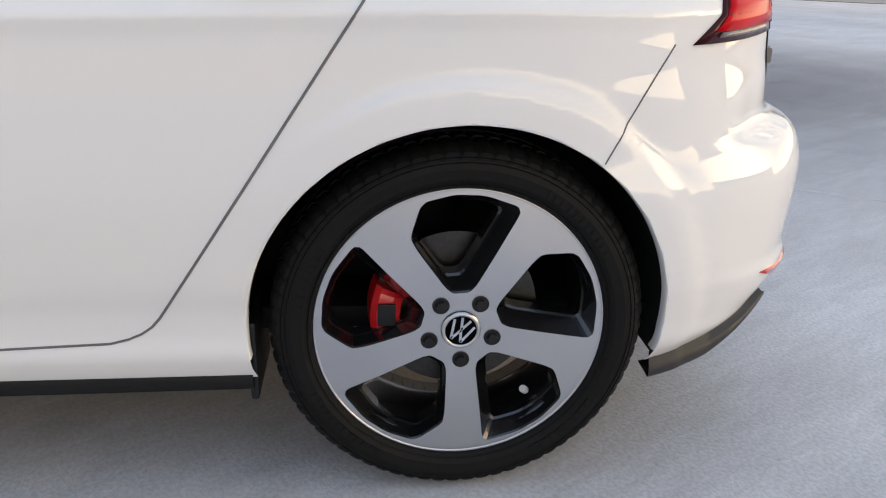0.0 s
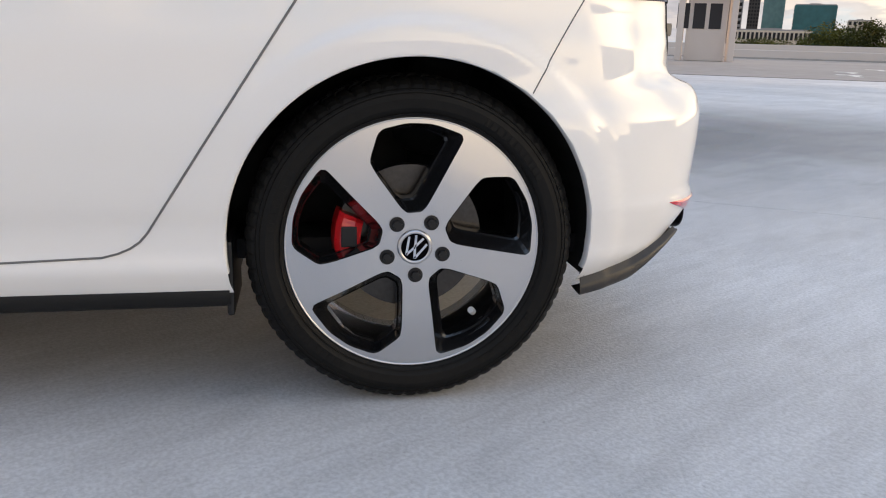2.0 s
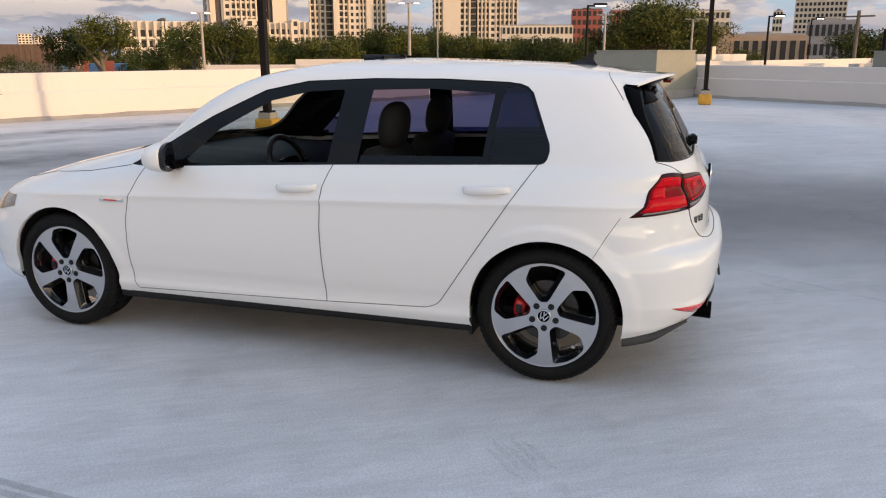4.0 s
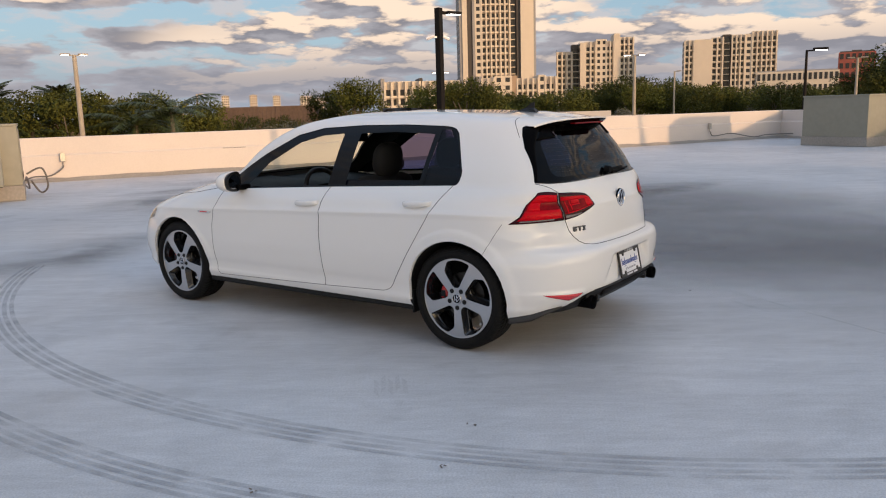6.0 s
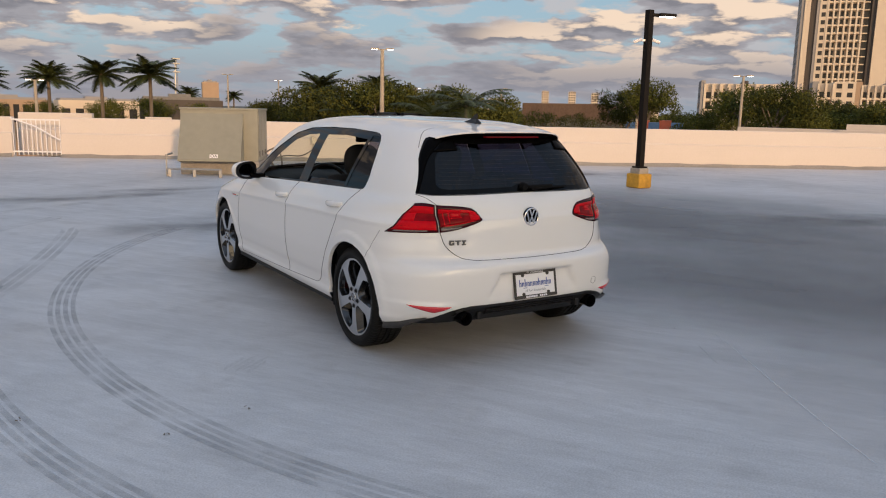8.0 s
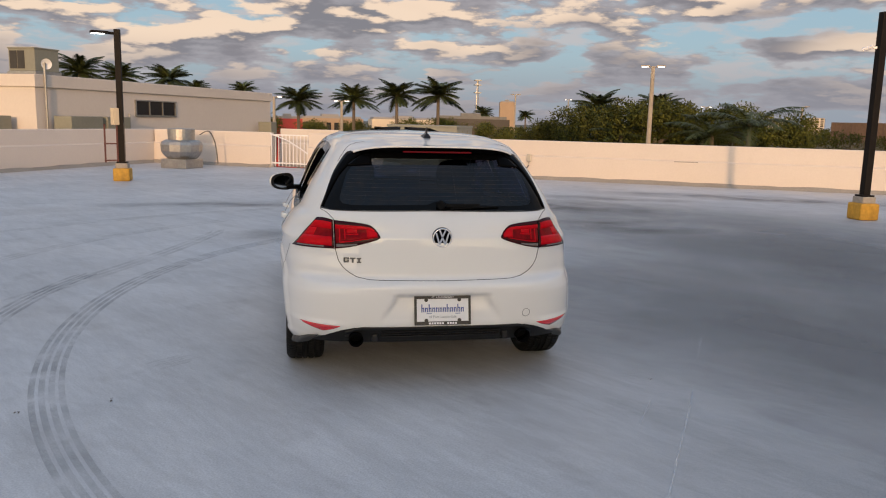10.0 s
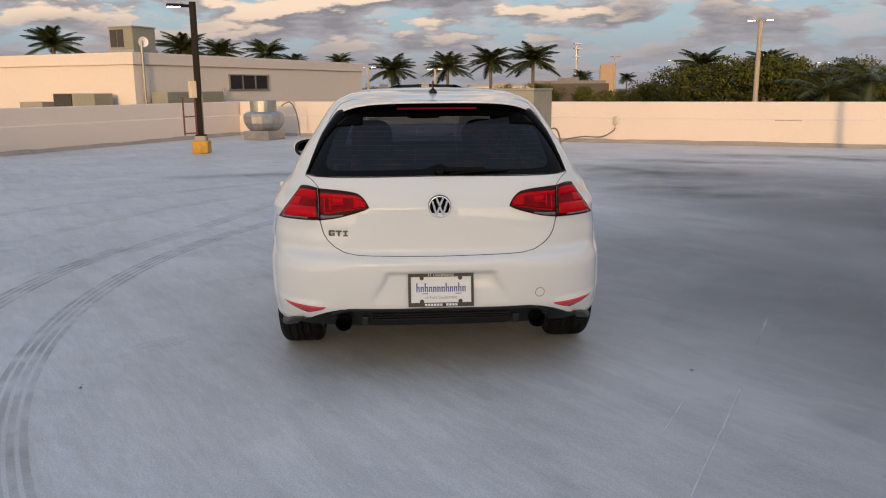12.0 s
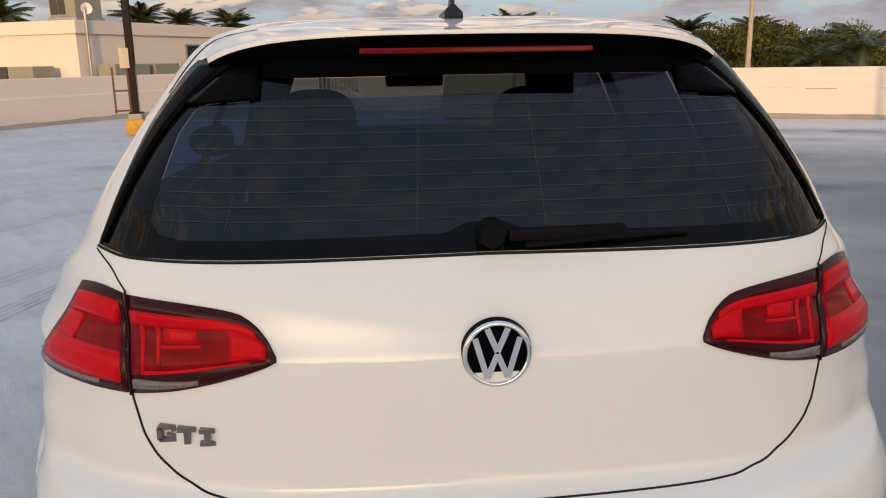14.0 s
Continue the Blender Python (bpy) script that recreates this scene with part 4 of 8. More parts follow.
BADGE = material("badge_grey_metal", (0.16, 0.155, 0.15), 0.3, metal=0.5)
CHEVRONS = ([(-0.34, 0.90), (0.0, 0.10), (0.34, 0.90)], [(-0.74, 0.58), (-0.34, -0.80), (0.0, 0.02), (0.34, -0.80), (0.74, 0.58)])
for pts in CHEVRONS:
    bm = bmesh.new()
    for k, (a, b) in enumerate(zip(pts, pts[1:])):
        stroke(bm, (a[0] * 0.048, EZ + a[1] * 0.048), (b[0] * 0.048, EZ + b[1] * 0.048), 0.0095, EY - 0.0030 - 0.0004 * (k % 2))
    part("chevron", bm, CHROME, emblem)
for x0, x1, bars in ((-0.546, -0.516, ((0, .12, .28, .88), (.10, 0, 1, .24), (.10, .76, 1, 1), (.76, .62, 1, .76), (.72, .24, 1, .50), (.52, .38, .72, .52))), (-0.511, -0.481, ((0, .74, 1, 1), (.34, 0, .66, .74))), (-0.474, -0.450, ((0, .76, 1, 1), (0, 0, 1, .24), (.3, .24, .7, .76)))):
    bm = bmesh.new()
    by = float(rear_y((x0 + x1) / 2, 0.737))
    for a, b, c, d in bars:
        add_box(bm, (x0 + (x1 - x0) * a, by - 0.008, 0.722 + 0.028 * b), (x0 + (x1 - x0) * c, by + 0.006, 0.722 + 0.028 * d), 0, Matrix.Identity(4))
    part("badge_block", bm, BADGE, gate, "small grey metal badge block")
bm = bmesh.new()
add_box(bm, (-0.906, 2.19, 0.727), (-0.880, 2.33, 0.742), 0.003)
part("fender_badge", bm, CHROME, car, "thin chrome and red fender strip")
bm = bmesh.new()
add_box(bm, (-0.909, 2.225, 0.731), (-0.885, 2.30, 0.738))
part("fender_badge_insert", bm, CALIPER, car, "red insert")

# ---- number plate: frame, face and printed bars ----
plate_m = Matrix.Translation((0, -0.7385, 0.466)) @ Matrix.Rotation(radians(-11), 4, "X")
bm = bmesh.new()
for lo, hi in (((-0.160, -0.006, 0.064), (0.160, 0.006, 0.082)), ((-0.160, -0.006, -0.082), (0.160, 0.006, -0.062)), ((-0.160, -0.006, -0.062), (-0.147, 0.006, 0.064)), ((0.147, -0.006, -0.062), (0.160, 0.006, 0.064))):
    add_box(bm, lo, hi, 0.002)
for sx in (-0.094, 0.094):
    for sz in (0.058, -0.056):
        disc_at(bm, (sx, -0.002, sz), 0.0105, 0.009, 14)
bmesh.ops.transform(bm, matrix=plate_m, verts=bm.verts[:])
plate = part("number_plate", bm, PLATE_FRAME, car, "white dealer plate with blue bars in a black frame")
bm = bmesh.new()
add_box(bm, (-0.149, -0.001, -0.066), (0.149, 0.004, 0.068))
bmesh.ops.transform(bm, matrix=plate_m, verts=bm.verts[:])
part("plate_face", bm, PLATE_WHITE, plate, "white plate")
bm = bmesh.new()
# two groups of upright bars, some taller, joined by slim bars at the top
for x0, heights in ((-0.121, (0.044, 0.026, 0.044, 0.026, 0.026, 0.026, 0.026)), (0.022, (0.044, 0.026, 0.026, 0.044, 0.026))):
    for k, h in enumerate(heights):
        xa = x0 + 0.0205 * k
        add_box(bm, (xa, -0.0022, -0.010), (xa + 0.0058, -0.0005, -0.010 + h))
        add_box(bm, (xa + 0.0108, -0.0022, -0.010), (xa + 0.0158, -0.0005, 0.016))
        add_box(bm, (xa + 0.0050, -0.0021, 0.010), (xa + 0.0115, -0.0005, 0.0145))
for x0, x1 in ((-0.092, -0.064), (0.07, 0.10)):
    add_box(bm, (x0, -0.0022, -0.020), (x1, -0.0005, -0.0165))
bmesh.ops.transform(bm, matrix=plate_m, verts=bm.verts[:])
part("print", bm, PLATE_BLUE, plate, "blue printed bars")


def words(name, text, size, m, mat, parent, wide=None):
    """Flat lettering with the built-in font, centred at m, fitted to a width."""
    cu = bpy.data.curves.new(name, "FONT")
    cu.body, cu.size, cu.align_x, cu.align_y, cu.extrude = text, size, "CENTER", "CENTER", 0.0003
    tmp = new(name + "_curve", cu)
    me = bpy.data.meshes.new_from_object(tmp)
    bpy.data.objects.remove(tmp)
    if wide:
        xs = [v.co.x for v in me.vertices]
        k = wide / (max(xs) - min(xs))
        me.transform(Matrix.Diagonal((k, 1, 1, 1)))
    me.transform(m)
    me.materials.clear()
    me.materials.append(mat)
    ob = new(name, me)
    ob.parent = parent
    return ob


stand = Matrix.Rotation(math.pi / 2, 4, "X")
words("plate_lettering", "of Fort Lauderdale", 0.021, plate_m @ Matrix.Translation((0.0, -0.0016, -0.0365)) @ stand, PLATE_GREY, plate, 0.155)
words("frame_lettering", "FT. LAUDERDALE", 0.015, plate_m @ Matrix.Translation((0.0, -0.0066, 0.0725)) @ stand, PLATE_WHITE, plate, 0.125)
bm = bmesh.new()
for k in range(11):
    if k != 6:
        add_box(bm, (-0.080 + 0.0148 * k, -0.0072, -0.0775), (-0.080 + 0.0148 * k + 0.011, -0.0055, -0.0665))
bmesh.ops.transform(bm, matrix=plate_m, verts=bm.verts[:])
part("frame_print", bm, PLATE_WHITE, plate, "white printed bars")

# ---- lower bumper, exhausts, sills ----
bm = bmesh.new()
for k in range(-18, 18):
    x0, x1 = k * 0.03, (k + 1) * 0.03
    ring = []
    for x in (x0, x1):
        top = float(rear_y(abs(x), 0.365)) if abs(x) < 0.8 else -0.5
        zt = 0.372 - 0.042 * float(smoothstep(0.44, 0.60, abs(x)))
        ring.append([bm.verts.new(p) for p in ((x, top - 0.005, zt), (x, top - 0.009, zt - 0.012), (x, top + 0.02, zt - 0.028), (x, top + 0.05, 0.298), (x, top + 0.13, 0.285), (x, -0.30, 0.24))])
    for q in range(5):
        bm.faces.new((ring[0][q], ring[0][q + 1], ring[1][q + 1], ring[1][q]))
bmesh.ops.remove_doubles(bm, verts=bm.verts[:], dist=1e-5)
diffuser = part("diffuser", bm, TRIM_BLACK, car, "satin black diffuser under the rear bumper", smooth=True)
for x in (-0.375, 0.375):
    bm = bmesh.new()
    add_box(bm, (x - 0.016, -0.700, 0.280), (x + 0.016, -0.50, 0.325), 0.006)
    part("diffuser_fin", bm, TRIM_BLACK, diffuser)
for k in range(3):
    bm = bmesh.new()
    add_box(bm, (-0.34, -0.722 + 0.008 * k, 0.338 - 0.014 * k), (0.34, -0.66, 0.342 - 0.014 * k))
    part("diffuser_rib", bm, TRIM_BLACK, diffuser)
for s in (-1, 1):
    bm = bmesh.new()
    add_revolve(bm, [(-0.55, 0.036), (-0.68, 0.039), (-0.712, 0.041), (-0.718, 0.0395), (-0.716, 0.036), (-0.66, 0.034), (-0.58, 0.033)], (s * 0.480, 0, 0.300), 36, "y")
    part("exhaust_tip", bm, GLOSS_BLACK, car, "round dark exhaust tip", smooth=True)
    bm = bmesh.new()
    disc_at(bm, (s * 0.480, -0.60, 0.300), 0.034, 0.01)
    part("exhaust_inner", bm, WELL, car)
    # black skirt under the sill
    bm = bmesh.new()
    rows = []
    for k in range(41):
        y = 0.345 + (2.29 - 0.345) * k / 40
        zz = 0.244 - 0.010 * (y / 2.3)
        rows.append([bm.verts.new((s * x, y, zz + dz)) for x, dz in ((0.800, 0.004), (0.850, 0.002), (0.855, -0.006), (0.851, -0.030), (0.820, -0.044), (0.70, -0.040))])
    for p, q in zip(rows, rows[1:]):
        for a in range(5):
            bm.faces.new((p[a], p[a + 1], q[a + 1], q[a]))
    part("side_skirt", bm, SKIRT_GREY, car, "dark plastic side skirt", smooth=True)
    bm = bmesh.new()
    for y0 in (0.338,):
        add_box(bm, (s * 0.66, y0, 0.185), (s * 0.842, y0 + 0.014, 0.33), 0.006)
    part("mud_flap", bm, TRIM_BLACK, car)
    # folded edges of the arches
    for wy in (0.0, WHEELBASE):
        bm = bmesh.new()
        rows = []
        for k in range(73):
            a = radians(-10 + 198 * k / 72)
            row = []
            for dr, dx in ((0.0015, 0.0005), (-0.0012, -0.001), (-0.003, -0.005), (-0.003, -0.022)):
                y, z = wy - math.cos(a) * (ARCH_R + 0.003), WHEEL_Z + 0.006 + math.sin(a) * (ARCH_R + 0.003)
                x = side_x(y, z) + dx
                row.append(bm.verts.new((s * x, wy - math.cos(a) * (ARCH_R + dr), WHEEL_Z + 0.006 + math.sin(a) * (ARCH_R + dr))))
            rows.append(row)
        for p, q in zip(rows, rows[1:]):
            for a in range(3):
                bm.faces.new((p[a], p[a + 1], q[a + 1], q[a]))
        bmesh.ops.recalc_face_normals(bm, faces=bm.faces[:])
        part("arch_edge", bm, PAINT, car, "folded white edge of the wheel arch", smooth=True)
    # arch liners
    for wy in (0.0, WHEELBASE):
        bm = bmesh.new()
        rows = []
        for k in range(31):
            a = radians(-13 + 206 * k / 30)
            cy, cz = wy - math.cos(a) * (ARCH_R + 0.012), WHEEL_Z + 0.006 + math.sin(a) * (ARCH_R + 0.012)
            rows.append([bm.verts.new((s * x, cy, cz)) for x in (0.50, 0.70, 0.852 if abs(math.cos(a)) < 0.8 else 0.83)])
        for p, q in zip(rows, rows[1:]):
            for a in range(2):
                bm.faces.new((p[a], p[a + 1], q[a + 1], q[a]))
        bm.faces.new([r[0] for r in rows])
        part("wheel_arch_liner", bm, WELL, car, "black arch liner", smooth=False)
bm = bmesh.new()
add_box(bm, (-0.70, 0.35, 0.17), (0.70, 2.25, 0.26), 0.02)
add_box(bm, (-0.52, -0.48, 0.235), (0.52, 3.3, 0.30), 0.02)
part("underbody", bm, LIP, car, "dark underbody")
bm = bmesh.new()
add_rod(bm, (-0.60, 0.0, 0.30), (0.60, 0.0, 0.30), 0.035)
add_rod(bm, (-0.62, 0.30, 0.27), (-0.62, -0.02, 0.25), 0.03)
part("rear_axle", bm, TRIM_BLACK, car)

for s in (-1, 1):
    # lip along the bumper's lower edge behind the wheel
    bm = bmesh.new()
    rows = []
    for k in range(37):
        y = -0.345 - 0.265 * k / 36
        z = float(np.interp(-y, (0.345, 0.36, 0.47, 0.55, 0.62, 0.70), (0.221, 0.224, 0.250, 0.283, 0.307, 0.350)))
        x = side_x(y, z + 0.02)
        deep = (0.018 + 0.005 * math.sin(math.pi * k / 36)) * (1 - 0.85 * max(0.0, (k - 16) / 20))
        back = -0.006 * k / 36
        rows.append([bm.verts.new((s * (x + dx), y + back * dy, z + dz)) for dx, dy, dz in ((-0.006, 0.0, 0.030 - 0.024 * k / 36), (0.003, 0.3, 0.006 - 0.004 * k / 36), (0.005, 1.0, 0.002), (0.007, 1.0, -deep * 0.7), (0.003, 0.8, -deep), (-0.05, 0.0, -deep * 0.8))])
    for p, q in zip(rows, rows[1:]):
        for a in range(5):
            bm.faces.new((p[a], p[a + 1], q[a + 1], q[a]))
    part("bumper_lip", bm, LIP, car, "grey-brown lip under the bumper", smooth=True)

# ---- roof spoiler, brake light, aerial, wiper ----
bm_top, bm_low = bmesh.new(), bmesh.new()


def roof_z(x, y):
    hit = SHELL_TREE.ray_cast(Vector((abs(x), y, 3.0)), Vector((0, 0, -1)))[0]
    return hit.z if hit else 1.30


tops, lows = [], []
for k in range(-22, 23):
    x = 0.0236 * k
    t = abs(x) / 0.52
    tip_y, tip_z = -0.478 + 0.10 * t**2.2 + 0.05 * t**6, 1.3645 - 0.020 * t**3 - 0.022 * t**7
    col = []
    for j in range(7):
        u = j / 6
        y = -0.16 + (tip_y + 0.16) * u
        base = roof_z(x, max(y, -0.30 + 0.10 * t)) + 0.0015
        z = base * (1 - smoothstep(0.25, 1.0, u)) + tip_z * smoothstep(0.25, 1.0, u)
        col.append(bm_top.verts.new((x * (1 - 0.085 * u), y, float(max(z, base) if u < 0.4 else z))))
    col.append(bm_top.verts.new((x * 0.915, tip_y + 0.003, tip_z - 0.007)))
    tops.append(col)
    root = float(rear_y(min(abs(x), 0.50), 1.325))
    lows.append([bm_low.verts.new(p) for p in ((x * 0.915, tip_y + 0.004, tip_z - 0.0068), (x * 0.92, (tip_y + root) / 2, tip_z - 0.030), (x * 0.93, root + 0.015, 1.318))])
for cols, b, n in ((tops, bm_top, 7), (lows, bm_low, 2)):
    for p, q in zip(cols, cols[1:]):
        for a in range(n):
            b.faces.new((p[a], p[a + 1], q[a + 1], q[a]))
spoiler = part("roof_spoiler", bm_top, PAINT, gate, "white roof spoiler", smooth=True)
part("spoiler_underside", bm_low, GLOSS_BLACK, spoiler, "gloss black underside", smooth=True)
bm = bmesh.new()
add_box(bm, (-0.20, -0.462, 1.3265), (0.20, -0.425, 1.3365), 0.003)
part("third_brake_light", bm, LAMP_DIM, spoiler, "slim red brake light under the spoiler")
bm = bmesh.new()
fin = [(0.075, 0.0), (0.05, 0.012), (0.0, 0.028), (-0.045, 0.060), (-0.070, 0.066), (-0.066, 0.030), (-0.080, 0.012), (-0.09, 0.0)]
az = roof_z(0, 0.0)
lo_r = [bm.verts.new((sx * (0.020 if z < 0.02 else 0.004), 0.0 + y, az - 0.006 + z)) for sx in (-1,) for y, z in fin]
hi_r = [bm.verts.new((0.020 if z < 0.02 else 0.004, 0.0 + y, az - 0.006 + z)) for y, z in fin]
bm.faces.new(lo_r), bm.faces.new(hi_r[::-1])
for a in range(len(fin)):
    b = (a + 1) % len(fin)
    bm.faces.new((lo_r[a], hi_r[a], hi_r[b], lo_r[b]))
part("roof_aerial", bm, TRIM_BLACK, car, "black shark-fin aerial")
WIPER = material("matt_black_wiper", (0.006, 0.006, 0.0065), 0.7, spec=0.1, vary=0.3)
wy0 = lambda x, z: float(rear_y(x, z)) - 0.02
bm = bmesh.new()
disc_at(bm, (0.005, wy0(0.02, 1.038) + 0.004, 1.038), 0.026, 0.034, 20, 0.006)
add_box(bm, (0.0, -0.014, -0.010), (0.20, 0.008, 0.010), 0.007, Matrix.Translation((0.03, wy0(0.1, 1.036), 1.038)) @ Matrix.Rotation(radians(4), 4, "Z"))
add_tube(bm, [(0.06, wy0(0.06, 1.024) + 0.006, 1.020), (0.22, wy0(0.22, 1.03) + 0.004, 1.030), (0.345, wy0(0.345, 1.035) + 0.012, 1.030)], 0.006, 6)
part("rear_wiper", bm, WIPER, gate, "black rear wiper", smooth=False)
WIRE = material("copper_brown_wire", (0.07, 0.055, 0.055), 0.5)
for k in range(9):
    z = 1.062 + 0.0225 * k
    w = 0.552 - (z - 1.062) * 0.36
    bm = bmesh.new()
    add_tube(bm, [(w * (2 * j / 24 - 1), float(rear_y(abs(w * (2 * j / 24 - 1)), z)) + 0.0015, z) for j in range(25)], 0.0003, 4)
    part("heating_wire", bm, WIRE, gate)
for x in (-0.43, -0.115, 0.10, 0.43):
    bm = bmesh.new()
    add_tube(bm, [(x * (1 - 0.12 * j / 5), float(rear_y(abs(x), 1.045 + 0.041 * j)) + 0.0015, 1.045 + 0.041 * j) for j in range(6)], 0.0003, 4)
    part("heating_wire", bm, WIRE, gate)

# ---- mirrors ----
for s in (-1, 1):
    mirror_m = Matrix.Translation((s * 0.925, 1.895, 0.970)) @ Matrix.Rotation(-s * radians(21), 4, "Z")

    def mirror_shell(front, rear, wide, tall, seg=32):
        """A rounded shell whose outline is a soft oblong, from depth front to depth rear."""
        bm = bmesh.new()
        rings = []
        for j in range(11):
            t = j / 10
            y = rear + (front - rear) * t
            k = (1 - max(0.0, t) ** 2.4) ** 0.5 if front > rear else 1.0
            k = max(k, 0.02)
            ring = []
            for q in range(seg):
                a = 2 * math.pi * q / seg
                cx, cz = math.copysign(abs(math.cos(a)) ** 0.72, math.cos(a)), math.copysign(abs(math.sin(a)) ** 0.78, math.sin(a))
                ring.append(bm.verts.new((cx * wide * k, y, cz * tall * k * (1 - 0.14 * cx * s) - 0.006 * (1 - k))))
            rings.append(ring)
        for p, q in zip(rings, rings[1:]):
            for j in range(seg):
                bm.faces.new((p[j], p[(j + 1) % seg], q[(j + 1) % seg], q[j]))
        bm.faces.new(rings[0][::-1]), bm.faces.new(rings[-1])
        bmesh.ops.recalc_face_normals(bm, faces=bm.faces[:])
        bmesh.ops.transform(bm, matrix=mirror_m, verts=bm.verts[:])
        return bm

    mirror = part("door_mirror", mirror_shell(0.105, -0.002, 0.102, 0.072), PAINT, car, "white door mirror with a black back", smooth=True)
    bm = mirror_shell(0.03, -0.024, 0.1005, 0.0705)
    part("mirror_housing", bm, TRIM_BLACK, mirror, "black housing")
    bm = bmesh.new()
    disc_at(bm, (0, 0, 0), 1.0, 0.02, 28)
    bmesh.ops.transform(bm, matrix=mirror_m @ Matrix.Translation((0, -0.0245, 0)) @ Matrix.Diagonal((0.080, 0.2, 0.052, 1)), verts=bm.verts[:])
    part("mirror_glass", bm, material("mirror_silver", (0.30, 0.31, 0.33), 0.02, metal=1.0, vary=0.0), mirror)
    bm = bmesh.new()
    add_box(bm, (s * 0.76, 1.87, 0.905), (s * 0.88, 1.95, 0.945), 0.012)
    part("mirror_foot", bm, GLOSS_BLACK, mirror)
    # headlamp
    bm = bmesh.new()
    g = []
    for a in range(9):
        row = []
        for b in range(6):
            y = 3.22 - 0.26 * a / 8
            z = 0.600 + 0.105 * b / 5 * (1 - 0.45 * a / 8) + 0.055 * a / 8
            row.append(bm.verts.new((s * (side_x(y, z) + 0.003), y, z)))
        g.append(row)
    for p, q in zip(g, g[1:]):
        for b in range(5):
            bm.faces.new((p[b], p[b + 1], q[b + 1], q[b]))
    part("headlamp", bm, LAMP_CLEAR, car, "clear headlamp", smooth=True)


# ---- wheels ----
def chaikin(pts, n=2):
    for _ in range(n):
        pts = [q for a, b in zip(pts, pts[1:] + pts[:1]) for q in ((0.86 * a[0] + 0.14 * b[0], 0.86 * a[1] + 0.14 * b[1]), (0.14 * a[0] + 0.86 * b[0], 0.14 * a[1] + 0.86 * b[1]))]
    return pts


RIM_R = 0.2425
HOLE = [(0.231, 17.5), (0.185, 28.0), (0.160, 28.0), (0.068, 17.0), (0.070, -14.0), (0.160, -22.0), (0.231, -24.0), (0.2345, -8.0), (0.2345, 4.0)]


def wheel(s, wy, wx):
    """One five-spoke wheel; s is the side, wx the middle of the tyre."""
    c = Vector((s * wx, wy, WHEEL_Z))
    face_x = wx + 0.098

    def at(x, a, b):
        # a runs to the right as one looks at the wheel from outside, b up
        return Vector((s * x, wy + s * a, WHEEL_Z + b))

    # barrel
    bm = bmesh.new()
    add_revolve(bm, [(s * 0.088, RIM_R - 0.004), (s * 0.080, 0.226), (s * 0.05, 0.219), (s * -0.02, 0.212), (s * -0.098, 0.222), (s * -0.105, 0.238)], c, 64)
    w = part("wheel", bm, RIM_BLACK, car, "five-spoke alloy wheel with machined faces and black pockets", smooth=True)
    # tyre
    bm = bmesh.new()
    prof = [(0.092, 0.2405), (0.104, 0.247), (0.1125, 0.262), (0.1145, 0.278), (0.111, 0.292), (0.104, 0.3035), (0.096, 0.3105), (0.088, 0.3148)]
    tread = [(0.082, 0.3165), (0.066, 0.3178), (0.062, 0.3178), (0.060, 0.3105), (0.052, 0.3105), (0.050, 0.3183), (0.022, 0.3185), (0.020, 0.3105), (0.012, 0.3105), (0.010, 0.3185)]
    prof = prof + tread
    prof = prof + [(-x, r) for x, r in prof[::-1]]
    seg = 288
    rings = []
    for k in range(seg):
        a = 2 * math.pi * k / seg
        cut_here = k % 4 == 0
        ring = []
        for x, r in prof:
            rr = r
            if cut_here and 0.3165 <= r and abs(x) > 0.018 or (cut_here and 0.3025 < r < 0.3165 and 0.085 < abs(x) < 0.106):
                rr = r - (0.0055 if abs(x) < 0.07 else 0.0030)
            tw = 0.55 * x if abs(x) < 0.09 else 0.0495 * (1 if x > 0 else -1)
            ring.append(bm.verts.new(c + Vector((s * x, rr * math.cos(a + tw), rr * math.sin(a + tw)))))
        rings.append(ring)
    for k in range(seg):
        p, q = rings[k], rings[(k + 1) % seg]
        for j in range(len(prof) - 1):
            bm.faces.new((p[j], p[j + 1], q[j + 1], q[j]))
    bmesh.ops.recalc_face_normals(bm, faces=bm.faces[:])
    part("tyre", bm, RUBBER, w, "black low-profile tyre with lettered sidewall", smooth=False)
    # raised marks and rings on the sidewall
    bm = bmesh.new()
    for rr in (0.252, 0.289, 0.2965):
        add_revolve(bm, [(s * (0.1085 if rr < 0.26 else 0.1118 if rr < 0.295 else 0.108), rr - 0.001), (s * (0.1105 if rr < 0.26 else 0.1136 if rr < 0.295 else 0.1098), rr), (s * (0.1085 if rr < 0.26 else 0.1112 if rr < 0.295 else 0.107), rr + 0.001)], c, 96)
    lr = random.Random(3)
    for a0, n in ((30, 11), (148, 9), (205, 12), (300, 10)):
        for k in range(n):
            a = radians(a0 + k * 3.1)
            hgt, wid = lr.uniform(0.005, 0.007), lr.uniform(0.003, 0.006)
            m = Matrix.Translation(at(face_x + 0.0155, 0.270 * math.cos(a), 0.270 * math.sin(a))) @ Matrix.Rotation(s * (a - math.pi / 2), 4, "X")
            add_box(bm, (-0.0012, -wid, -hgt), (0.0012, wid, hgt), 0, m)
    part("sidewall_relief", bm, RUBBER, w)
    # machined face with five pockets
    bm = bmesh.new()

    def loop(pts, x):
        vs = [bm.verts.new(at(x + 0.006 * math.sin(math.pi * min(1, math.hypot(*p) / RIM_R)), *p)) for p in pts]
        for a, b in zip(vs, vs[1:] + vs[:1]):
            bm.edges.new((a, b))
        return vs

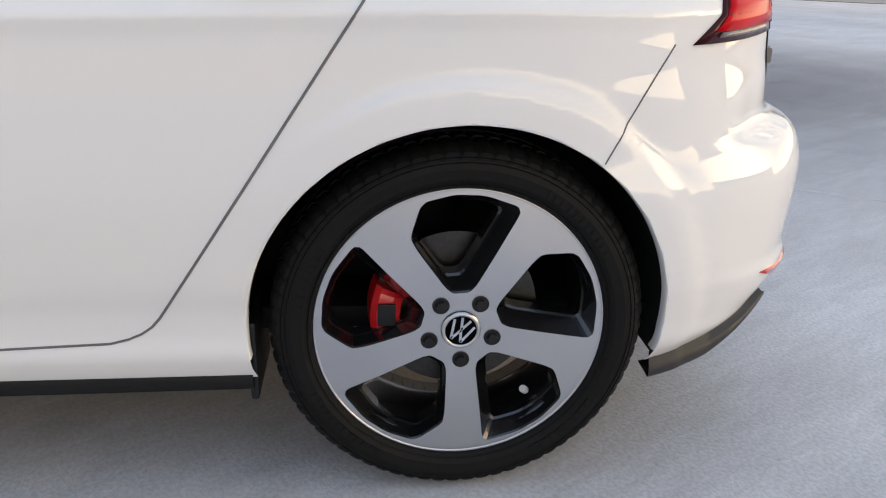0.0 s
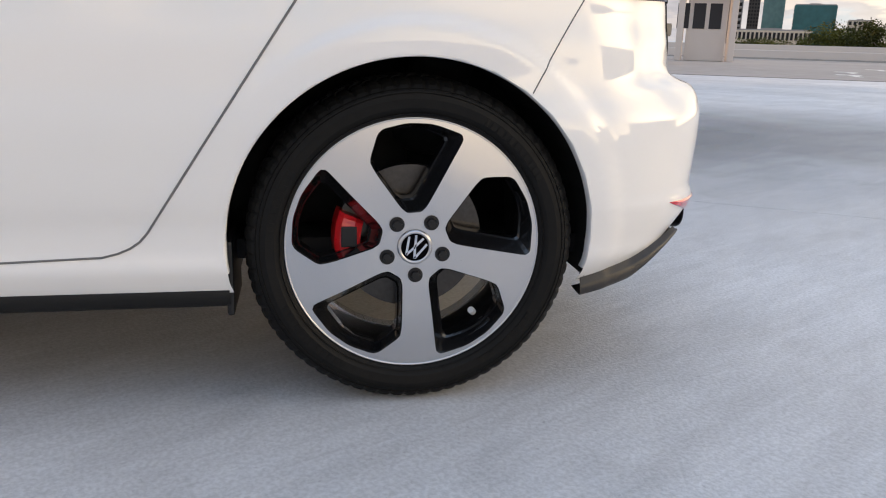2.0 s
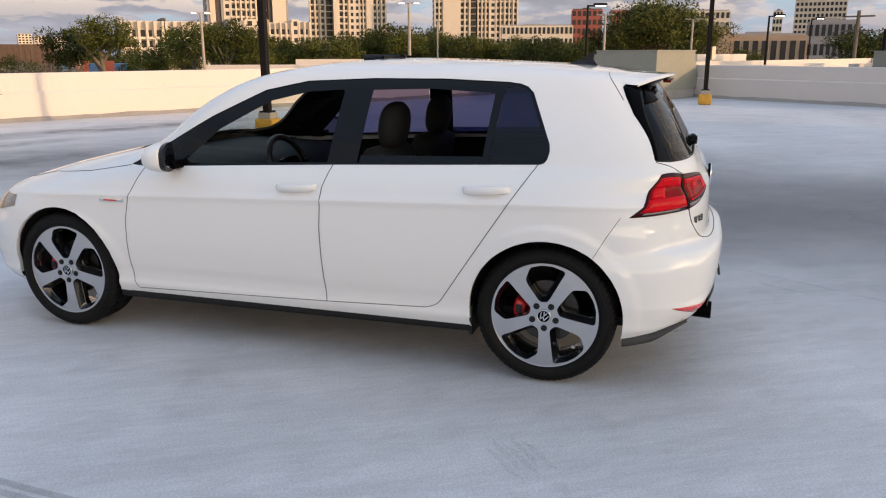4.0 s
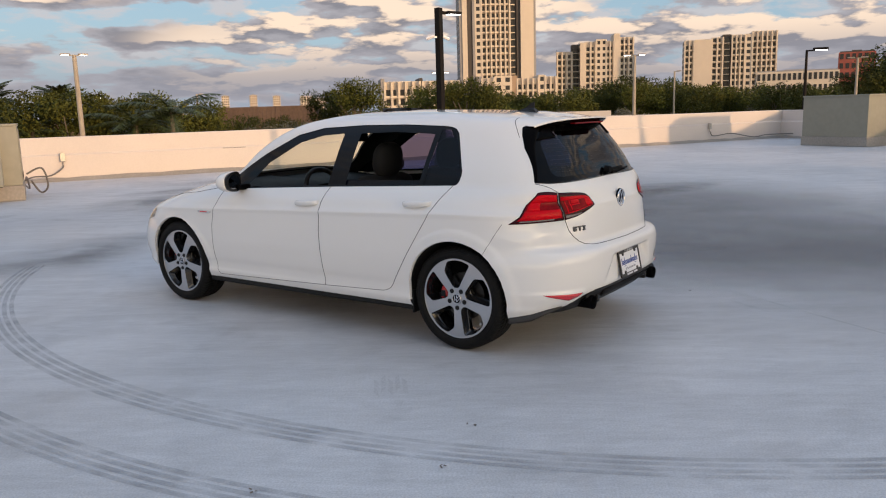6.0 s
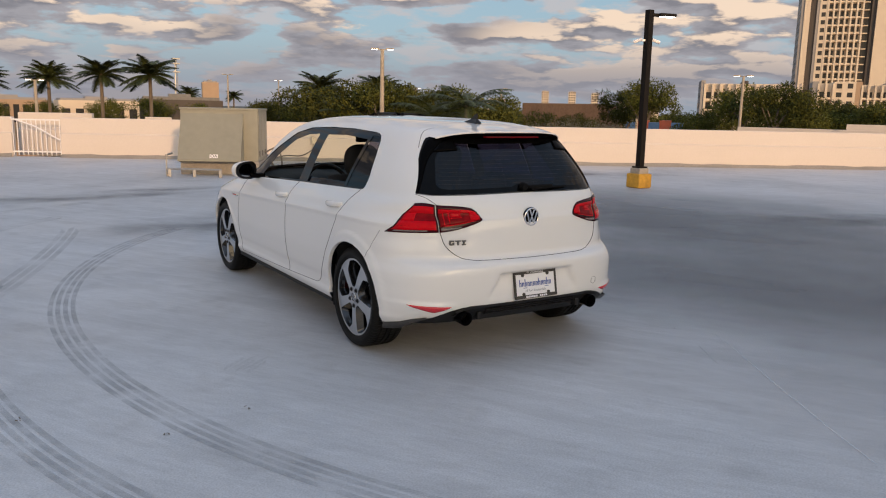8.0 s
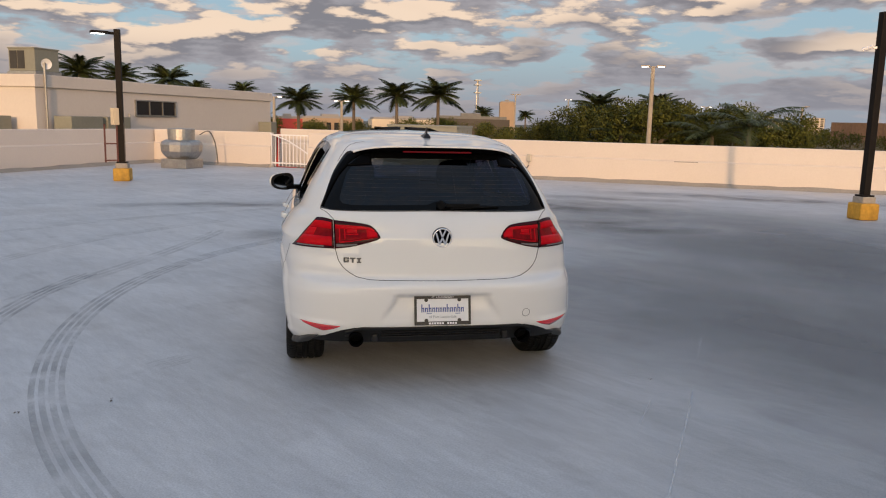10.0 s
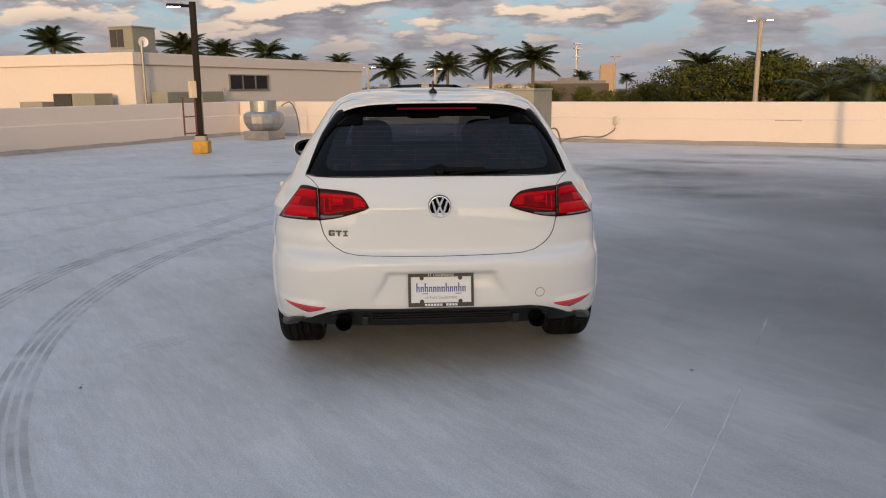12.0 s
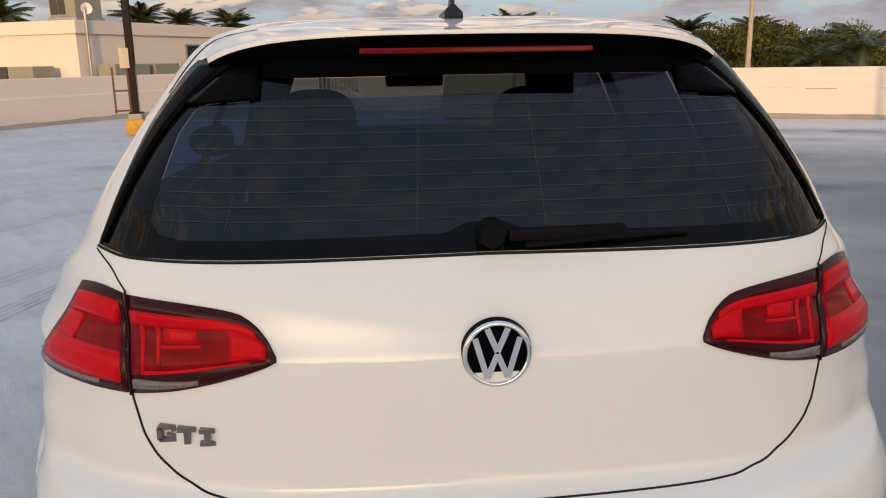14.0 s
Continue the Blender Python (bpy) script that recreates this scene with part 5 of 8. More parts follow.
    loop([(RIM_R * math.cos(2 * math.pi * k / 80), RIM_R * math.sin(2 * math.pi * k / 80)) for k in range(80)], face_x)
    holes = []
    for k in range(5):
        mid = 90 + 72 * k
        pts = [(r * math.cos(radians(mid + d)), r * math.sin(radians(mid + d))) for r, d in HOLE]
        pts = chaikin(pts, 2)
        holes.append(pts)
        loop(pts, face_x)
    bmesh.ops.triangle_fill(bm, use_beauty=True, edges=bm.edges[:], normal=(s, 0, 0))
    bmesh.ops.recalc_face_normals(bm, faces=bm.faces[:])
    if bm.faces and sum(f.normal.x for f in bm.faces) * s < 0:
        bmesh.ops.reverse_faces(bm, faces=bm.faces[:])
    part("spoke_face", bm, ALLOY, w, "machined silver spoke face", smooth=False)
    bm = bmesh.new()
    add_revolve(bm, [(s * (face_x - wx), RIM_R - 0.0015), (s * (face_x - wx + 0.003), RIM_R + 0.001), (s * (face_x - wx - 0.004), RIM_R + 0.003), (s * (face_x - wx - 0.012), RIM_R + 0.001)], c, 80)
    part("rim_lip", bm, ALLOY, w, "bright rim edge", smooth=True)
    for k, pts in enumerate(holes):
        bm = bmesh.new()
        cx, cz = sum(p[0] for p in pts) / len(pts), sum(p[1] for p in pts) / len(pts)
        mid = radians(90 + 72 * k)
        push = (0.010 * math.cos(mid + math.pi / 2), 0.010 * math.sin(mid + math.pi / 2))
        levels = []
        for x, shrink, pu in ((face_x + 0.0005, 1.0, 0.0), (face_x - 0.003, 0.972, 0.0), (face_x - 0.030, 0.84, 0.9), (face_x - 0.034, 0.80, 1.0), (face_x - 0.062, 0.79, 1.0)):
            levels.append([bm.verts.new(at(x + (0.006 * math.sin(math.pi * min(1, math.hypot(*p) / RIM_R)) if shrink > 0.9 else 0), cx + (p[0] - cx) * shrink + push[0] * pu, cz + (p[1] - cz) * shrink + push[1] * pu)) for p in pts])
        for p, q in zip(levels, levels[1:]):
            for j in range(len(pts)):
                bm.faces.new((p[j], p[(j + 1) % len(pts)], q[(j + 1) % len(pts)], q[j]))
        bmesh.ops.recalc_face_normals(bm, faces=bm.faces[:])
        part("spoke_pocket", bm, RIM_BLACK, w, "gloss black pocket", smooth=False)
    for k in range(5):
        a = radians(-88 + 72 * k)
        bm = bmesh.new()
        p = at(face_x, 0.056 * math.cos(a), 0.056 * math.sin(a))
        bmesh.ops.create_cone(bm, cap_ends=True, segments=20, radius1=0.0145, radius2=0.0145, depth=0.008, matrix=Matrix.Translation(p + Vector((s * 0.003, 0, 0))) @ Matrix.Rotation(math.pi / 2, 4, "Y"))
        bmesh.ops.create_cone(bm, cap_ends=True, segments=6, radius1=0.0115, radius2=0.0085, depth=0.012, matrix=Matrix.Translation(p + Vector((s * 0.008, 0, 0))) @ Matrix.Rotation(s * math.pi / 2, 4, "Y"))
        part("wheel_bolt", bm, TRIM_BLACK, w, "black wheel bolt")
    bm = bmesh.new()
    add_revolve(bm, [(s * 0.104, 0.0), (s * 0.104, 0.026), (s * 0.1075, 0.0275), (s * 0.108, 0.0305), (s * 0.104, 0.0335), (s * 0.095, 0.034)], c, 40)
    bm2 = part("hub_cap", bm, GLOSS_BLACK, w, "black hub cap with chrome marks", smooth=False)
    bm = bmesh.new()
    add_revolve(bm, [(s * 0.1072, 0.0265), (s * 0.1092, 0.0275), (s * 0.1094, 0.0312), (s * 0.105, 0.0335)], c, 40)
    part("hub_ring", bm, ALLOY, bm2, smooth=True)
    bm = bmesh.new()
    tilt = radians(-25)
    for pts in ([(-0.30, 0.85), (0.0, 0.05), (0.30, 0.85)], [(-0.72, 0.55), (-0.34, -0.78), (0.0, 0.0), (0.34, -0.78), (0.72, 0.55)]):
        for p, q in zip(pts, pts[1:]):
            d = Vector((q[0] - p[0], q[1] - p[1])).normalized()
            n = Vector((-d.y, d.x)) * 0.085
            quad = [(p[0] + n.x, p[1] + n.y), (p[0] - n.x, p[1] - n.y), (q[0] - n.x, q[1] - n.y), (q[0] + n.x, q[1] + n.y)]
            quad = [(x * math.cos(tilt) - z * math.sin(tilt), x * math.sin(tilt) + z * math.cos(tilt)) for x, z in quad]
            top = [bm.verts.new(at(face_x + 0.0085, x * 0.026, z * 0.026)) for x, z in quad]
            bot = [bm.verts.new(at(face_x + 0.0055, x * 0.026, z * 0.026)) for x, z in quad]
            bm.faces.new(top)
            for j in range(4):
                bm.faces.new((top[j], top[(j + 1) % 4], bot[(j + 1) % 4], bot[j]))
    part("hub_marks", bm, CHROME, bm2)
    # valve weight, disc and caliper
    bm = bmesh.new()
    add_rod(bm, at(face_x - 0.055, 0.205 * math.cos(radians(-50)), 0.205 * math.sin(radians(-50))), at(face_x - 0.048, 0.195 * math.cos(radians(-50)), 0.195 * math.sin(radians(-50))), 0.007)
    part("balance_mark", bm, PLATE_WHITE, w)
    bm = bmesh.new()
    add_revolve(bm, [(s * 0.018, 0.0), (s * 0.045, 0.06), (s * 0.020, 0.075), (s * 0.020, 0.145), (s * -0.004, 0.145), (s * -0.004, 0.06)], c, 56)
    part("brake_disc", bm, STEEL, car, "worn steel brake disc", smooth=False)
    bm = bmesh.new()
    rows = []
    for k in range(13):
        a = radians(157 + 38 * k / 12)
        swell = 0.012 * math.sin(math.pi * k / 12) ** 0.5
        rows.append([bm.verts.new(at(wx + x, r * math.cos(a), r * math.sin(a))) for r, x in ((0.096, 0.016), (0.100, 0.044 + swell), (0.116, 0.052 + swell), (0.140, 0.052 + swell), (0.150, 0.042 + swell), (0.155, 0.0))])
    for p, q in zip(rows, rows[1:]):
        for b in range(5):
            bm.faces.new((p[b], p[b + 1], q[b + 1], q[b]))
    bm.faces.new(rows[0]), bm.faces.new(rows[-1][::-1])
    bmesh.ops.recalc_face_normals(bm, faces=bm.faces[:])
    cal = part("brake_caliper", bm, CALIPER, car, "red painted brake caliper")
    bm = bmesh.new()
    add_box(bm, (-0.003, -0.012, -0.02), (0.003, 0.018, 0.02), 0.002, Matrix.Translation(at(wx + 0.069, 0.120 * math.cos(radians(174)), 0.120 * math.sin(radians(174)))))
    part("caliper_cover", bm, TRIM_BLACK, cal)
    bm = bmesh.new()
    add_box(bm, (s * 0.55, wy - 0.04, 0.25), (s * (wx - 0.02), wy + 0.04, 0.36), 0.02)
    part("wheel_carrier", bm, TRIM_BLACK, car)


for s in (-1, 1):
    wheel(s, 0.0, 0.752)
    wheel(s, WHEELBASE, 0.762)

# ---- cabin ----
for s in (-1, 1):
    y0 = 0.95
    seat = tagged(empty("front_seat"), "", "")
    seat.parent = car
    seat["label"] = "charcoal front seat with a headrest"
    bm = bmesh.new()
    add_box(bm, (-0.25, 0.0, 0.30), (0.25, 0.52, 0.50), 0.06, Matrix.Translation((s * 0.37, y0 + 0.08, 0.0)))
    part("cushion", bm, SEAT, seat, smooth=True)
    bm = bmesh.new()
    add_box(bm, (-0.25, -0.075, 0.0), (0.25, 0.075, 0.60), 0.06, Matrix.Translation((s * 0.37, y0 + 0.10, 0.42)) @ Matrix.Rotation(radians(14), 4, "X"))
    part("backrest", bm, SEAT, seat, smooth=True)
    bm = bmesh.new()
    bmesh.ops.create_uvsphere(bm, u_segments=20, v_segments=14, radius=1.0)
    for v in bm.verts:
        v.co = Vector((math.copysign(abs(v.co.x) ** 0.7, v.co.x) * 0.138, v.co.y * 0.065, math.copysign(abs(v.co.z) ** 0.75, v.co.z) * 0.122))
    bmesh.ops.transform(bm, matrix=Matrix.Translation((s * 0.37, y0 - 0.06, 1.105)) @ Matrix.Rotation(radians(8), 4, "X"), verts=bm.verts[:])
    head = part("headrest", bm, SEAT, seat, smooth=True)
    for k in (-0.06, 0.06):
        bm = bmesh.new()
        add_rod(bm, (s * 0.37 + k, y0 - 0.05, 0.96), (s * 0.37 + k, y0 - 0.06, 1.06), 0.006)
        part("headrest_post", bm, CHROME, seat)
bench = empty("rear_bench")
bench.parent = car
bench["label"] = "charcoal rear bench"
bm = bmesh.new()
add_box(bm, (-0.62, -0.02, 0.30), (0.62, 0.48, 0.52), 0.06)
part("cushion", bm, SEAT, bench, smooth=True)
bm = bmesh.new()
add_box(bm, (-0.62, -0.07, 0.0), (0.62, 0.07, 0.50), 0.05, Matrix.Translation((0, -0.03, 0.46)) @ Matrix.Rotation(radians(18), 4, "X"))
part("backrest", bm, SEAT, bench, smooth=True)
for x in (-0.36, 0.36):
    bm = bmesh.new()
    add_box(bm, (x - 0.13, -0.20, 0.935), (x + 0.13, -0.13, 1.03), 0.035)
    part("headrest", bm, SEAT, bench, smooth=True)
bm = bmesh.new()
rows = []
for y, z in ((1.62, 0.50), (1.60, 0.74), (1.66, 0.86), (1.78, 0.905), (2.0, 0.915), (2.30, 0.93)):
    rows.append([bm.verts.new((x, y + 0.02 * abs(x), z - 0.02 * (x / 0.7) ** 2 + (0.02 if -0.55 < x < -0.18 and z > 0.8 else 0))) for x in np.linspace(-0.70, 0.70, 15)])
for p, q in zip(rows, rows[1:]):
    for a in range(14):
        bm.faces.new((p[a], p[a + 1], q[a + 1], q[a]))
part("dashboard", bm, DASH, car, "dark dashboard", smooth=True)
sw = empty("steering_wheel")
sw.parent = car
sw["label"] = "black steering wheel"
swm = Matrix.Translation((-0.37, 1.50, 0.86)) @ Matrix.Rotation(radians(66), 4, "X")
bm = bmesh.new()
add_tube(bm, [swm @ Vector((0.185 * math.cos(a), 0.18 * math.sin(a), 0)) for a in np.linspace(0, 2 * math.pi, 37)], 0.017, 10)
part("grip", bm, TRIM_BLACK, sw, smooth=True)
bm = bmesh.new()
add_box(bm, (-0.08, -0.07, -0.02), (0.08, 0.06, 0.03), 0.02, swm)
add_box(bm, (-0.175, -0.02, -0.012), (0.175, 0.02, 0.012), 0.006, swm)
add_box(bm, (-0.02, -0.17, -0.01), (0.02, 0.0, 0.01), 0.005, swm)
part("hub", bm, GLOSS_BLACK, sw)
bm = bmesh.new()
add_box(bm, (-0.12, -0.02, -0.035), (0.12, 0.02, 0.035), 0.015, Matrix.Translation((0.0, 1.50, 1.245)))
part("rear_view_mirror", bm, GLOSS_BLACK, car, "black interior mirror")
# lining of the cabin, a hand's width inside the skin
for s in (-1, 1):
    for nm in ("front_door", "rear_door"):
        finish("door_lining", pieces[nm], DASH, car, "dark door lining", False, s, 0.045)
finish("cabin_lining", lining, DASH, car, "dark lining of the pillars and roof edge", inset=0.018)
roof_in = bmesh.new()
rows = [[roof_in.verts.new((x, y, roof_z(x, y) - 0.03)) for x in np.linspace(-0.46, 0.46, 13)] for y in np.linspace(-0.10, 1.25, 12)]
for p, q in zip(rows, rows[1:]):
    for a in range(12):
        roof_in.faces.new((p[a], q[a], q[a + 1], p[a + 1]))
part("headliner", roof_in, SEAT, car, "dark headliner", smooth=True)
bm = bmesh.new()
add_box(bm, (-0.74, -0.42, 0.27), (0.74, 2.0, 0.31))
part("cabin_floor", bm, DASH, car, "dark carpet")
for s in (-1, 1):
    # lowered rear glass, its top edge showing
    bm = bmesh.new()
    g = []
    for y in np.linspace(0.30, 0.93, 9):
        g.append([bm.verts.new((s * (side_x(y, z) - 0.015), y, z)) for z in (0.955, 0.985, 1.012 - 0.022 * (y - 0.3))])
    for p, q in zip(g, g[1:]):
        for a in range(2):
            bm.faces.new((p[a], p[a + 1], q[a + 1], q[a]))
    part("lowered_window", bm, TINT_SIDE, car, "tinted window wound down", smooth=True)
# the far windows are up
finish("rear_side_window", pieces["rear_side_window"], TINT_SIDE, car, "tinted side glass", False, 1, 0.008)
finish("front_side_window", pieces["front_window"], TINT_SIDE, car, "tinted side glass", False, 1, 0.008)


# ---- the roof deck: u runs along the far parapet, v towards it ----
def deck(u, v, z=0.0):
    return Vector((0.891 * u + 0.454 * v, -0.454 * u + 0.891 * v, z))


TURN = math.atan2(-0.454, 0.891)
DECK_M = Matrix.Rotation(TURN, 4, "Z")
EYE = Vector((-2.5, -2.5, 1.45))


def bearing(az, dist, z=0.0):
    """A place seen under a compass angle (degrees from +y towards +x) and a distance from the middle of the walk."""
    return Vector((EYE.x + dist * math.sin(radians(az)), EYE.y + dist * math.cos(radians(az)), z))


bm = bmesh.new()
add_box(bm, (-14.6, -40.3, -0.4), (19.55, 16.8, 0.0))
add_box(bm, (19.55, 1.9, -0.4), (23.2, 16.8, 0.0))
bmesh.ops.transform(bm, matrix=DECK_M, verts=bm.verts[:])
tagged(part("floor", bm, DECK), "pale grey coated roof deck with scuffs and tyre marks", "floor", kind="structure")
bm = bmesh.new()
add_box(bm, (19.60, -40.3, -0.4), (60.3, 1.88, -0.01))
add_box(bm, (23.3, 1.9, -0.4), (60.3, 16.8, -0.01))
bmesh.ops.transform(bm, matrix=DECK_M, verts=bm.verts[:])
tagged(part("floor_far", bm, FAR_DECK), "brownish worn neighbouring deck", "floor", kind="structure")
bm = bmesh.new()
add_box(bm, (19.50, -40.0, -0.02), (19.66, 1.9, 0.006))
bmesh.ops.transform(bm, matrix=DECK_M, verts=bm.verts[:])
tagged(part("floor_joint", bm, GAP), "dark expansion joint across the deck", "joint", kind="structure")
for u, v in ((24.0, -5.5), (24.8, -8.0), (27.5, -6.0), (28.5, -9.5), (33.0, -8.0)):
    bm = bmesh.new()
    add_box(bm, (u - 0.9, v - 0.10, -0.008), (u + 0.9, v + 0.10, -0.004))
    add_box(bm, (u + 0.5, v - 0.35, -0.008), (u + 1.1, v + 0.35, -0.004))
    bmesh.ops.transform(bm, matrix=DECK_M, verts=bm.verts[:])
    tagged(part("road_marking", bm, ROAD_PAINT), "worn white painted arrow on the deck", "marking", group="painted arrows")
bm = bmesh.new()
bmesh.ops.create_circle(bm, cap_ends=True, segments=96, radius=4300, matrix=Matrix.Translation((0, 0, -9.0)))
tagged(part("ground", bm, EARTH), "flat town ground reaching the horizon", "ground", kind="structure")
bm = bmesh.new()
add_box(bm, (-14.6, -40.3, -9.0), (60.3, 16.78, -0.41))
bmesh.ops.transform(bm, matrix=DECK_M, verts=bm.verts[:])
tagged(part("garage_below", bm, STUCCO), "white parking structure under the deck", "building", kind="structure")


def wall_run(name, p, q, height=1.05, thick=0.22, label="cream white stuccoed parapet wall with a ledge"):
    """A parapet between two places of the plan (its inner face), with a ledge and a grey foot."""
    p, q = Vector((p[0], p[1], 0)), Vector((q[0], q[1], 0))
    d = (q - p).normalized()
    n = Vector((-d.y, d.x, 0))
    if n.dot(-p) > 0:
        n = -n
    bm = bmesh.new()
    prof = [(0.0, -0.05), (0.0, height * 0.585), (0.045, height * 0.62), (0.045, height - 0.02), (0.06, height), (thick, height), (thick, -0.05)]
    ends = [[bm.verts.new(e + n * a + Vector((0, 0, z))) for a, z in prof] for e in (p, q)]
    for a in range(len(prof)):
        b = (a + 1) % len(prof)
        bm.faces.new((ends[0][a], ends[0][b], ends[1][b], ends[1][a]))
    bm.faces.new(ends[0][::-1]), bm.faces.new(ends[1])
    bmesh.ops.recalc_face_normals(bm, faces=bm.faces[:])
    w = tagged(part(name, bm, STUCCO), label, "wall", kind="structure")
    bm = bmesh.new()
    rows = []
    steps = max(2, int((q - p).length / 0.35))
    fr = random.Random(name)
    for k in range(steps + 1):
        e = p + (q - p) * k / steps
        j = fr.uniform(-0.025, 0.03)
        rows.append([bm.verts.new(e + n * a + Vector((0, 0, z))) for a, z in ((-0.13 - j, 0.003), (-0.02, 0.085 + j * 0.6), (-0.004, 0.09 + j * 0.6))])
    for r, t in zip(rows, rows[1:]):
        for a in range(2):
            bm.faces.new((r[a], r[a + 1], t[a + 1], t[a]))
    part("wall_foot", bm, CURB, w, "grey flashing at the foot")
    return w


wall_run("wall_north", deck(-8.95, 16.55), deck(22.9, 16.55))
wall_run("wall_north_2", deck(-14.3, 16.55), deck(-10.2, 16.55))
wall_run("wall_west", deck(-14.3, -40), deck(-14.3, 16.77))
wall_run("wall_east", deck(22.7, 16.55), deck(19.75, 1.9), label="white stuccoed parapet wall in shade")
wall_run("wall_far_east", deck(60, -40), deck(60, 16.6), 1.0)
wall_run("wall_far_north", deck(24.2, 16.55), deck(60, 16.55), 1.0)
wall_run("wall_south", deck(-14.3, -40), deck(60, -40))
wall_run("wall_north_3", deck(-10.6, 17.9), deck(-8.6, 17.9), 1.15)
# a plain unseen block added on the south side, which keeps the low sun off the car
bm = bmesh.new()
add_box(bm, (-1.0, -44.0, 0.0), (26.0, -40.3, 7.35))
bmesh.ops.transform(bm, matrix=DECK_M, verts=bm.verts[:])
tagged(part("wall_sun_blocker", bm, STUCCO), "plain tall white block added unseen on the south to shade the car", "wall", kind="structure")

# ---- marks on the floor ----
def arc_mark(name, c, r, a0, a1, lines, wide, gap, mat, label, tread=True):
    """Tyre marks: parallel ribs on an arc round c."""
    bm = bmesh.new()
    rr = random.Random(name)
    for j in range(lines):
        r0 = r + (j - (lines - 1) / 2) * (wide + gap)
        n = int(abs(a1 - a0) * r / 0.045)
        for k in range(n):
            t0, t1 = a0 + (a1 - a0) * k / n, a0 + (a1 - a0) * (k + (0.86 if tread else 1.0)) / n
            sl = 0.010 if j % 2 else -0.010
            w0, w1 = r0 - wide / 2, r0 + wide / 2
            bm.faces.new([bm.verts.new((c[0] + rad * math.cos(t), c[1] + rad * math.sin(t), 0.0035)) for rad, t in ((w0, t0), (w1, t0 + sl), (w1, t1 + sl), (w0, t1))])
    return tagged(part(name, bm, mat), label, "tyre mark", group="tyre marks", kind="stuff")


def arc_through(p, q, r):
    """Middle, radius and angles of the arc through three places."""
    (ax, ay), (bx, by), (cx, cy) = p, q, r
    d = 2 * (ax * (by - cy) + bx * (cy - ay) + cx * (ay - by))
    ux = ((ax**2 + ay**2) * (by - cy) + (bx**2 + by**2) * (cy - ay) + (cx**2 + cy**2) * (ay - by)) / d
    uy = ((ax**2 + ay**2) * (cx - bx) + (bx**2 + by**2) * (ax - cx) + (cx**2 + cy**2) * (bx - ax)) / d
    a0, a1 = math.atan2(ay - uy, ax - ux), math.atan2(cy - uy, cx - ux)
    a1 = a0 + (a1 - a0 + math.pi) % (2 * math.pi) - math.pi
    return (ux, uy), math.hypot(ax - ux, ay - uy), a0, a1


arc_mark("tyre_mark", (3.55, 1.12), 5.93, radians(222), radians(136), 4, 0.032, 0.018, TRACK, "curved grey tyre mark of four ribs on the deck", False)
arc_mark("tyre_mark", (3.56, 1.11), 6.53, radians(224), radians(165), 4, 0.032, 0.018, TRACK, "curved grey tyre mark of four ribs on the deck", False)
for ends in (((-3.83, 3.41), (-3.1, 5.15), (-1.88, 6.75)), ((-3.04, 1.74), (-2.36, 3.6), (-1.80, 5.74)), ((-5.2, 4.4), (-3.6, 6.6), (-1.2, 8.3))):
    c, r, a0, a1 = arc_through(*ends)
    arc_mark("tyre_mark", c, r, a0, a1, 3, 0.055, 0.02, FAINT_TRACK, "faint curved tyre mark on the deck", False)
arc_mark("tyre_mark", (-5.44, 4.53), 6.0, radians(-50.6), radians(-48.6), 5, 0.026, 0.012, FAINT_TRACK, "short dark tyre scuff on the deck")


def floor_stain_or_shade(x, y, w, d, turn, mat=None, lift=0.0028, label="dark smeared stain on the grey deck"):
    bm = bmesh.new()
    bmesh.ops.create_circle(bm, cap_ends=True, segments=24, radius=1.0)
    bmesh.ops.transform(bm, matrix=Matrix.Diagonal((w, d, 1, 1)), verts=bm.verts[:])
    ob = tagged(part("floor_stain_or_shade", bm, mat or STAIN), label, "stain", group="deck stains")
    ob.location, ob.rotation_euler = (x, y, lift), (0, 0, turn)


for x, y, w, d, turn in ((4.2, 5.8, 1.25, 0.55, -0.10), (3.9, 6.6, 1.5, 0.6, 0.25), (4.2, 8.8, 2.1, 2.0, -0.3), (8.8, 10.6, 4.2, 0.9, -0.42), (5.6, 10.4, 2.2, 0.6, -0.30), (-0.3, 5.5, 1.9, 0.9, 0.45), (0.2, 9.8, 1.3, 0.4, 0.1), (-1.6, 9.0, 3.0, 0.5, 0.1),
                         (8.2, 2.2, 1.8, 0.7, -0.3)):
    floor_stain_or_shade(x, y, w, d, turn)
# shade east of the car, put into the colour as broad soft patches
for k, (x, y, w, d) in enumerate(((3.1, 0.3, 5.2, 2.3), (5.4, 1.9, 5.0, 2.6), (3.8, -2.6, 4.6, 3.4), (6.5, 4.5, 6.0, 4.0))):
    floor_stain_or_shade(x, y, w, d, -1.05, DECK_DIM, 0.0016 + 0.0003 * k, "broad patch of shade painted into the deck colour")


def floor_scratch(points, wide):
    """A thin pale line scraped into the coating."""
    bm = bmesh.new()
    pts = [Vector((x, y, 0.0046)) for x, y in points]
    rows = []
    for k, p in enumerate(pts):
        d = (pts[min(k + 1, len(pts) - 1)] - pts[max(k - 1, 0)]).normalized()
        n = Vector((-d.y, d.x, 0)) * wide / 2
        rows.append((bm.verts.new(p + n), bm.verts.new(p - n)))
    for a, b in zip(rows, rows[1:]):
        bm.faces.new((a[0], a[1], b[1], b[0]))
    tagged(part("floor_scratch", bm, SCRATCH), "thin pale scratch in the deck coating", "scratch", group="deck scratches")


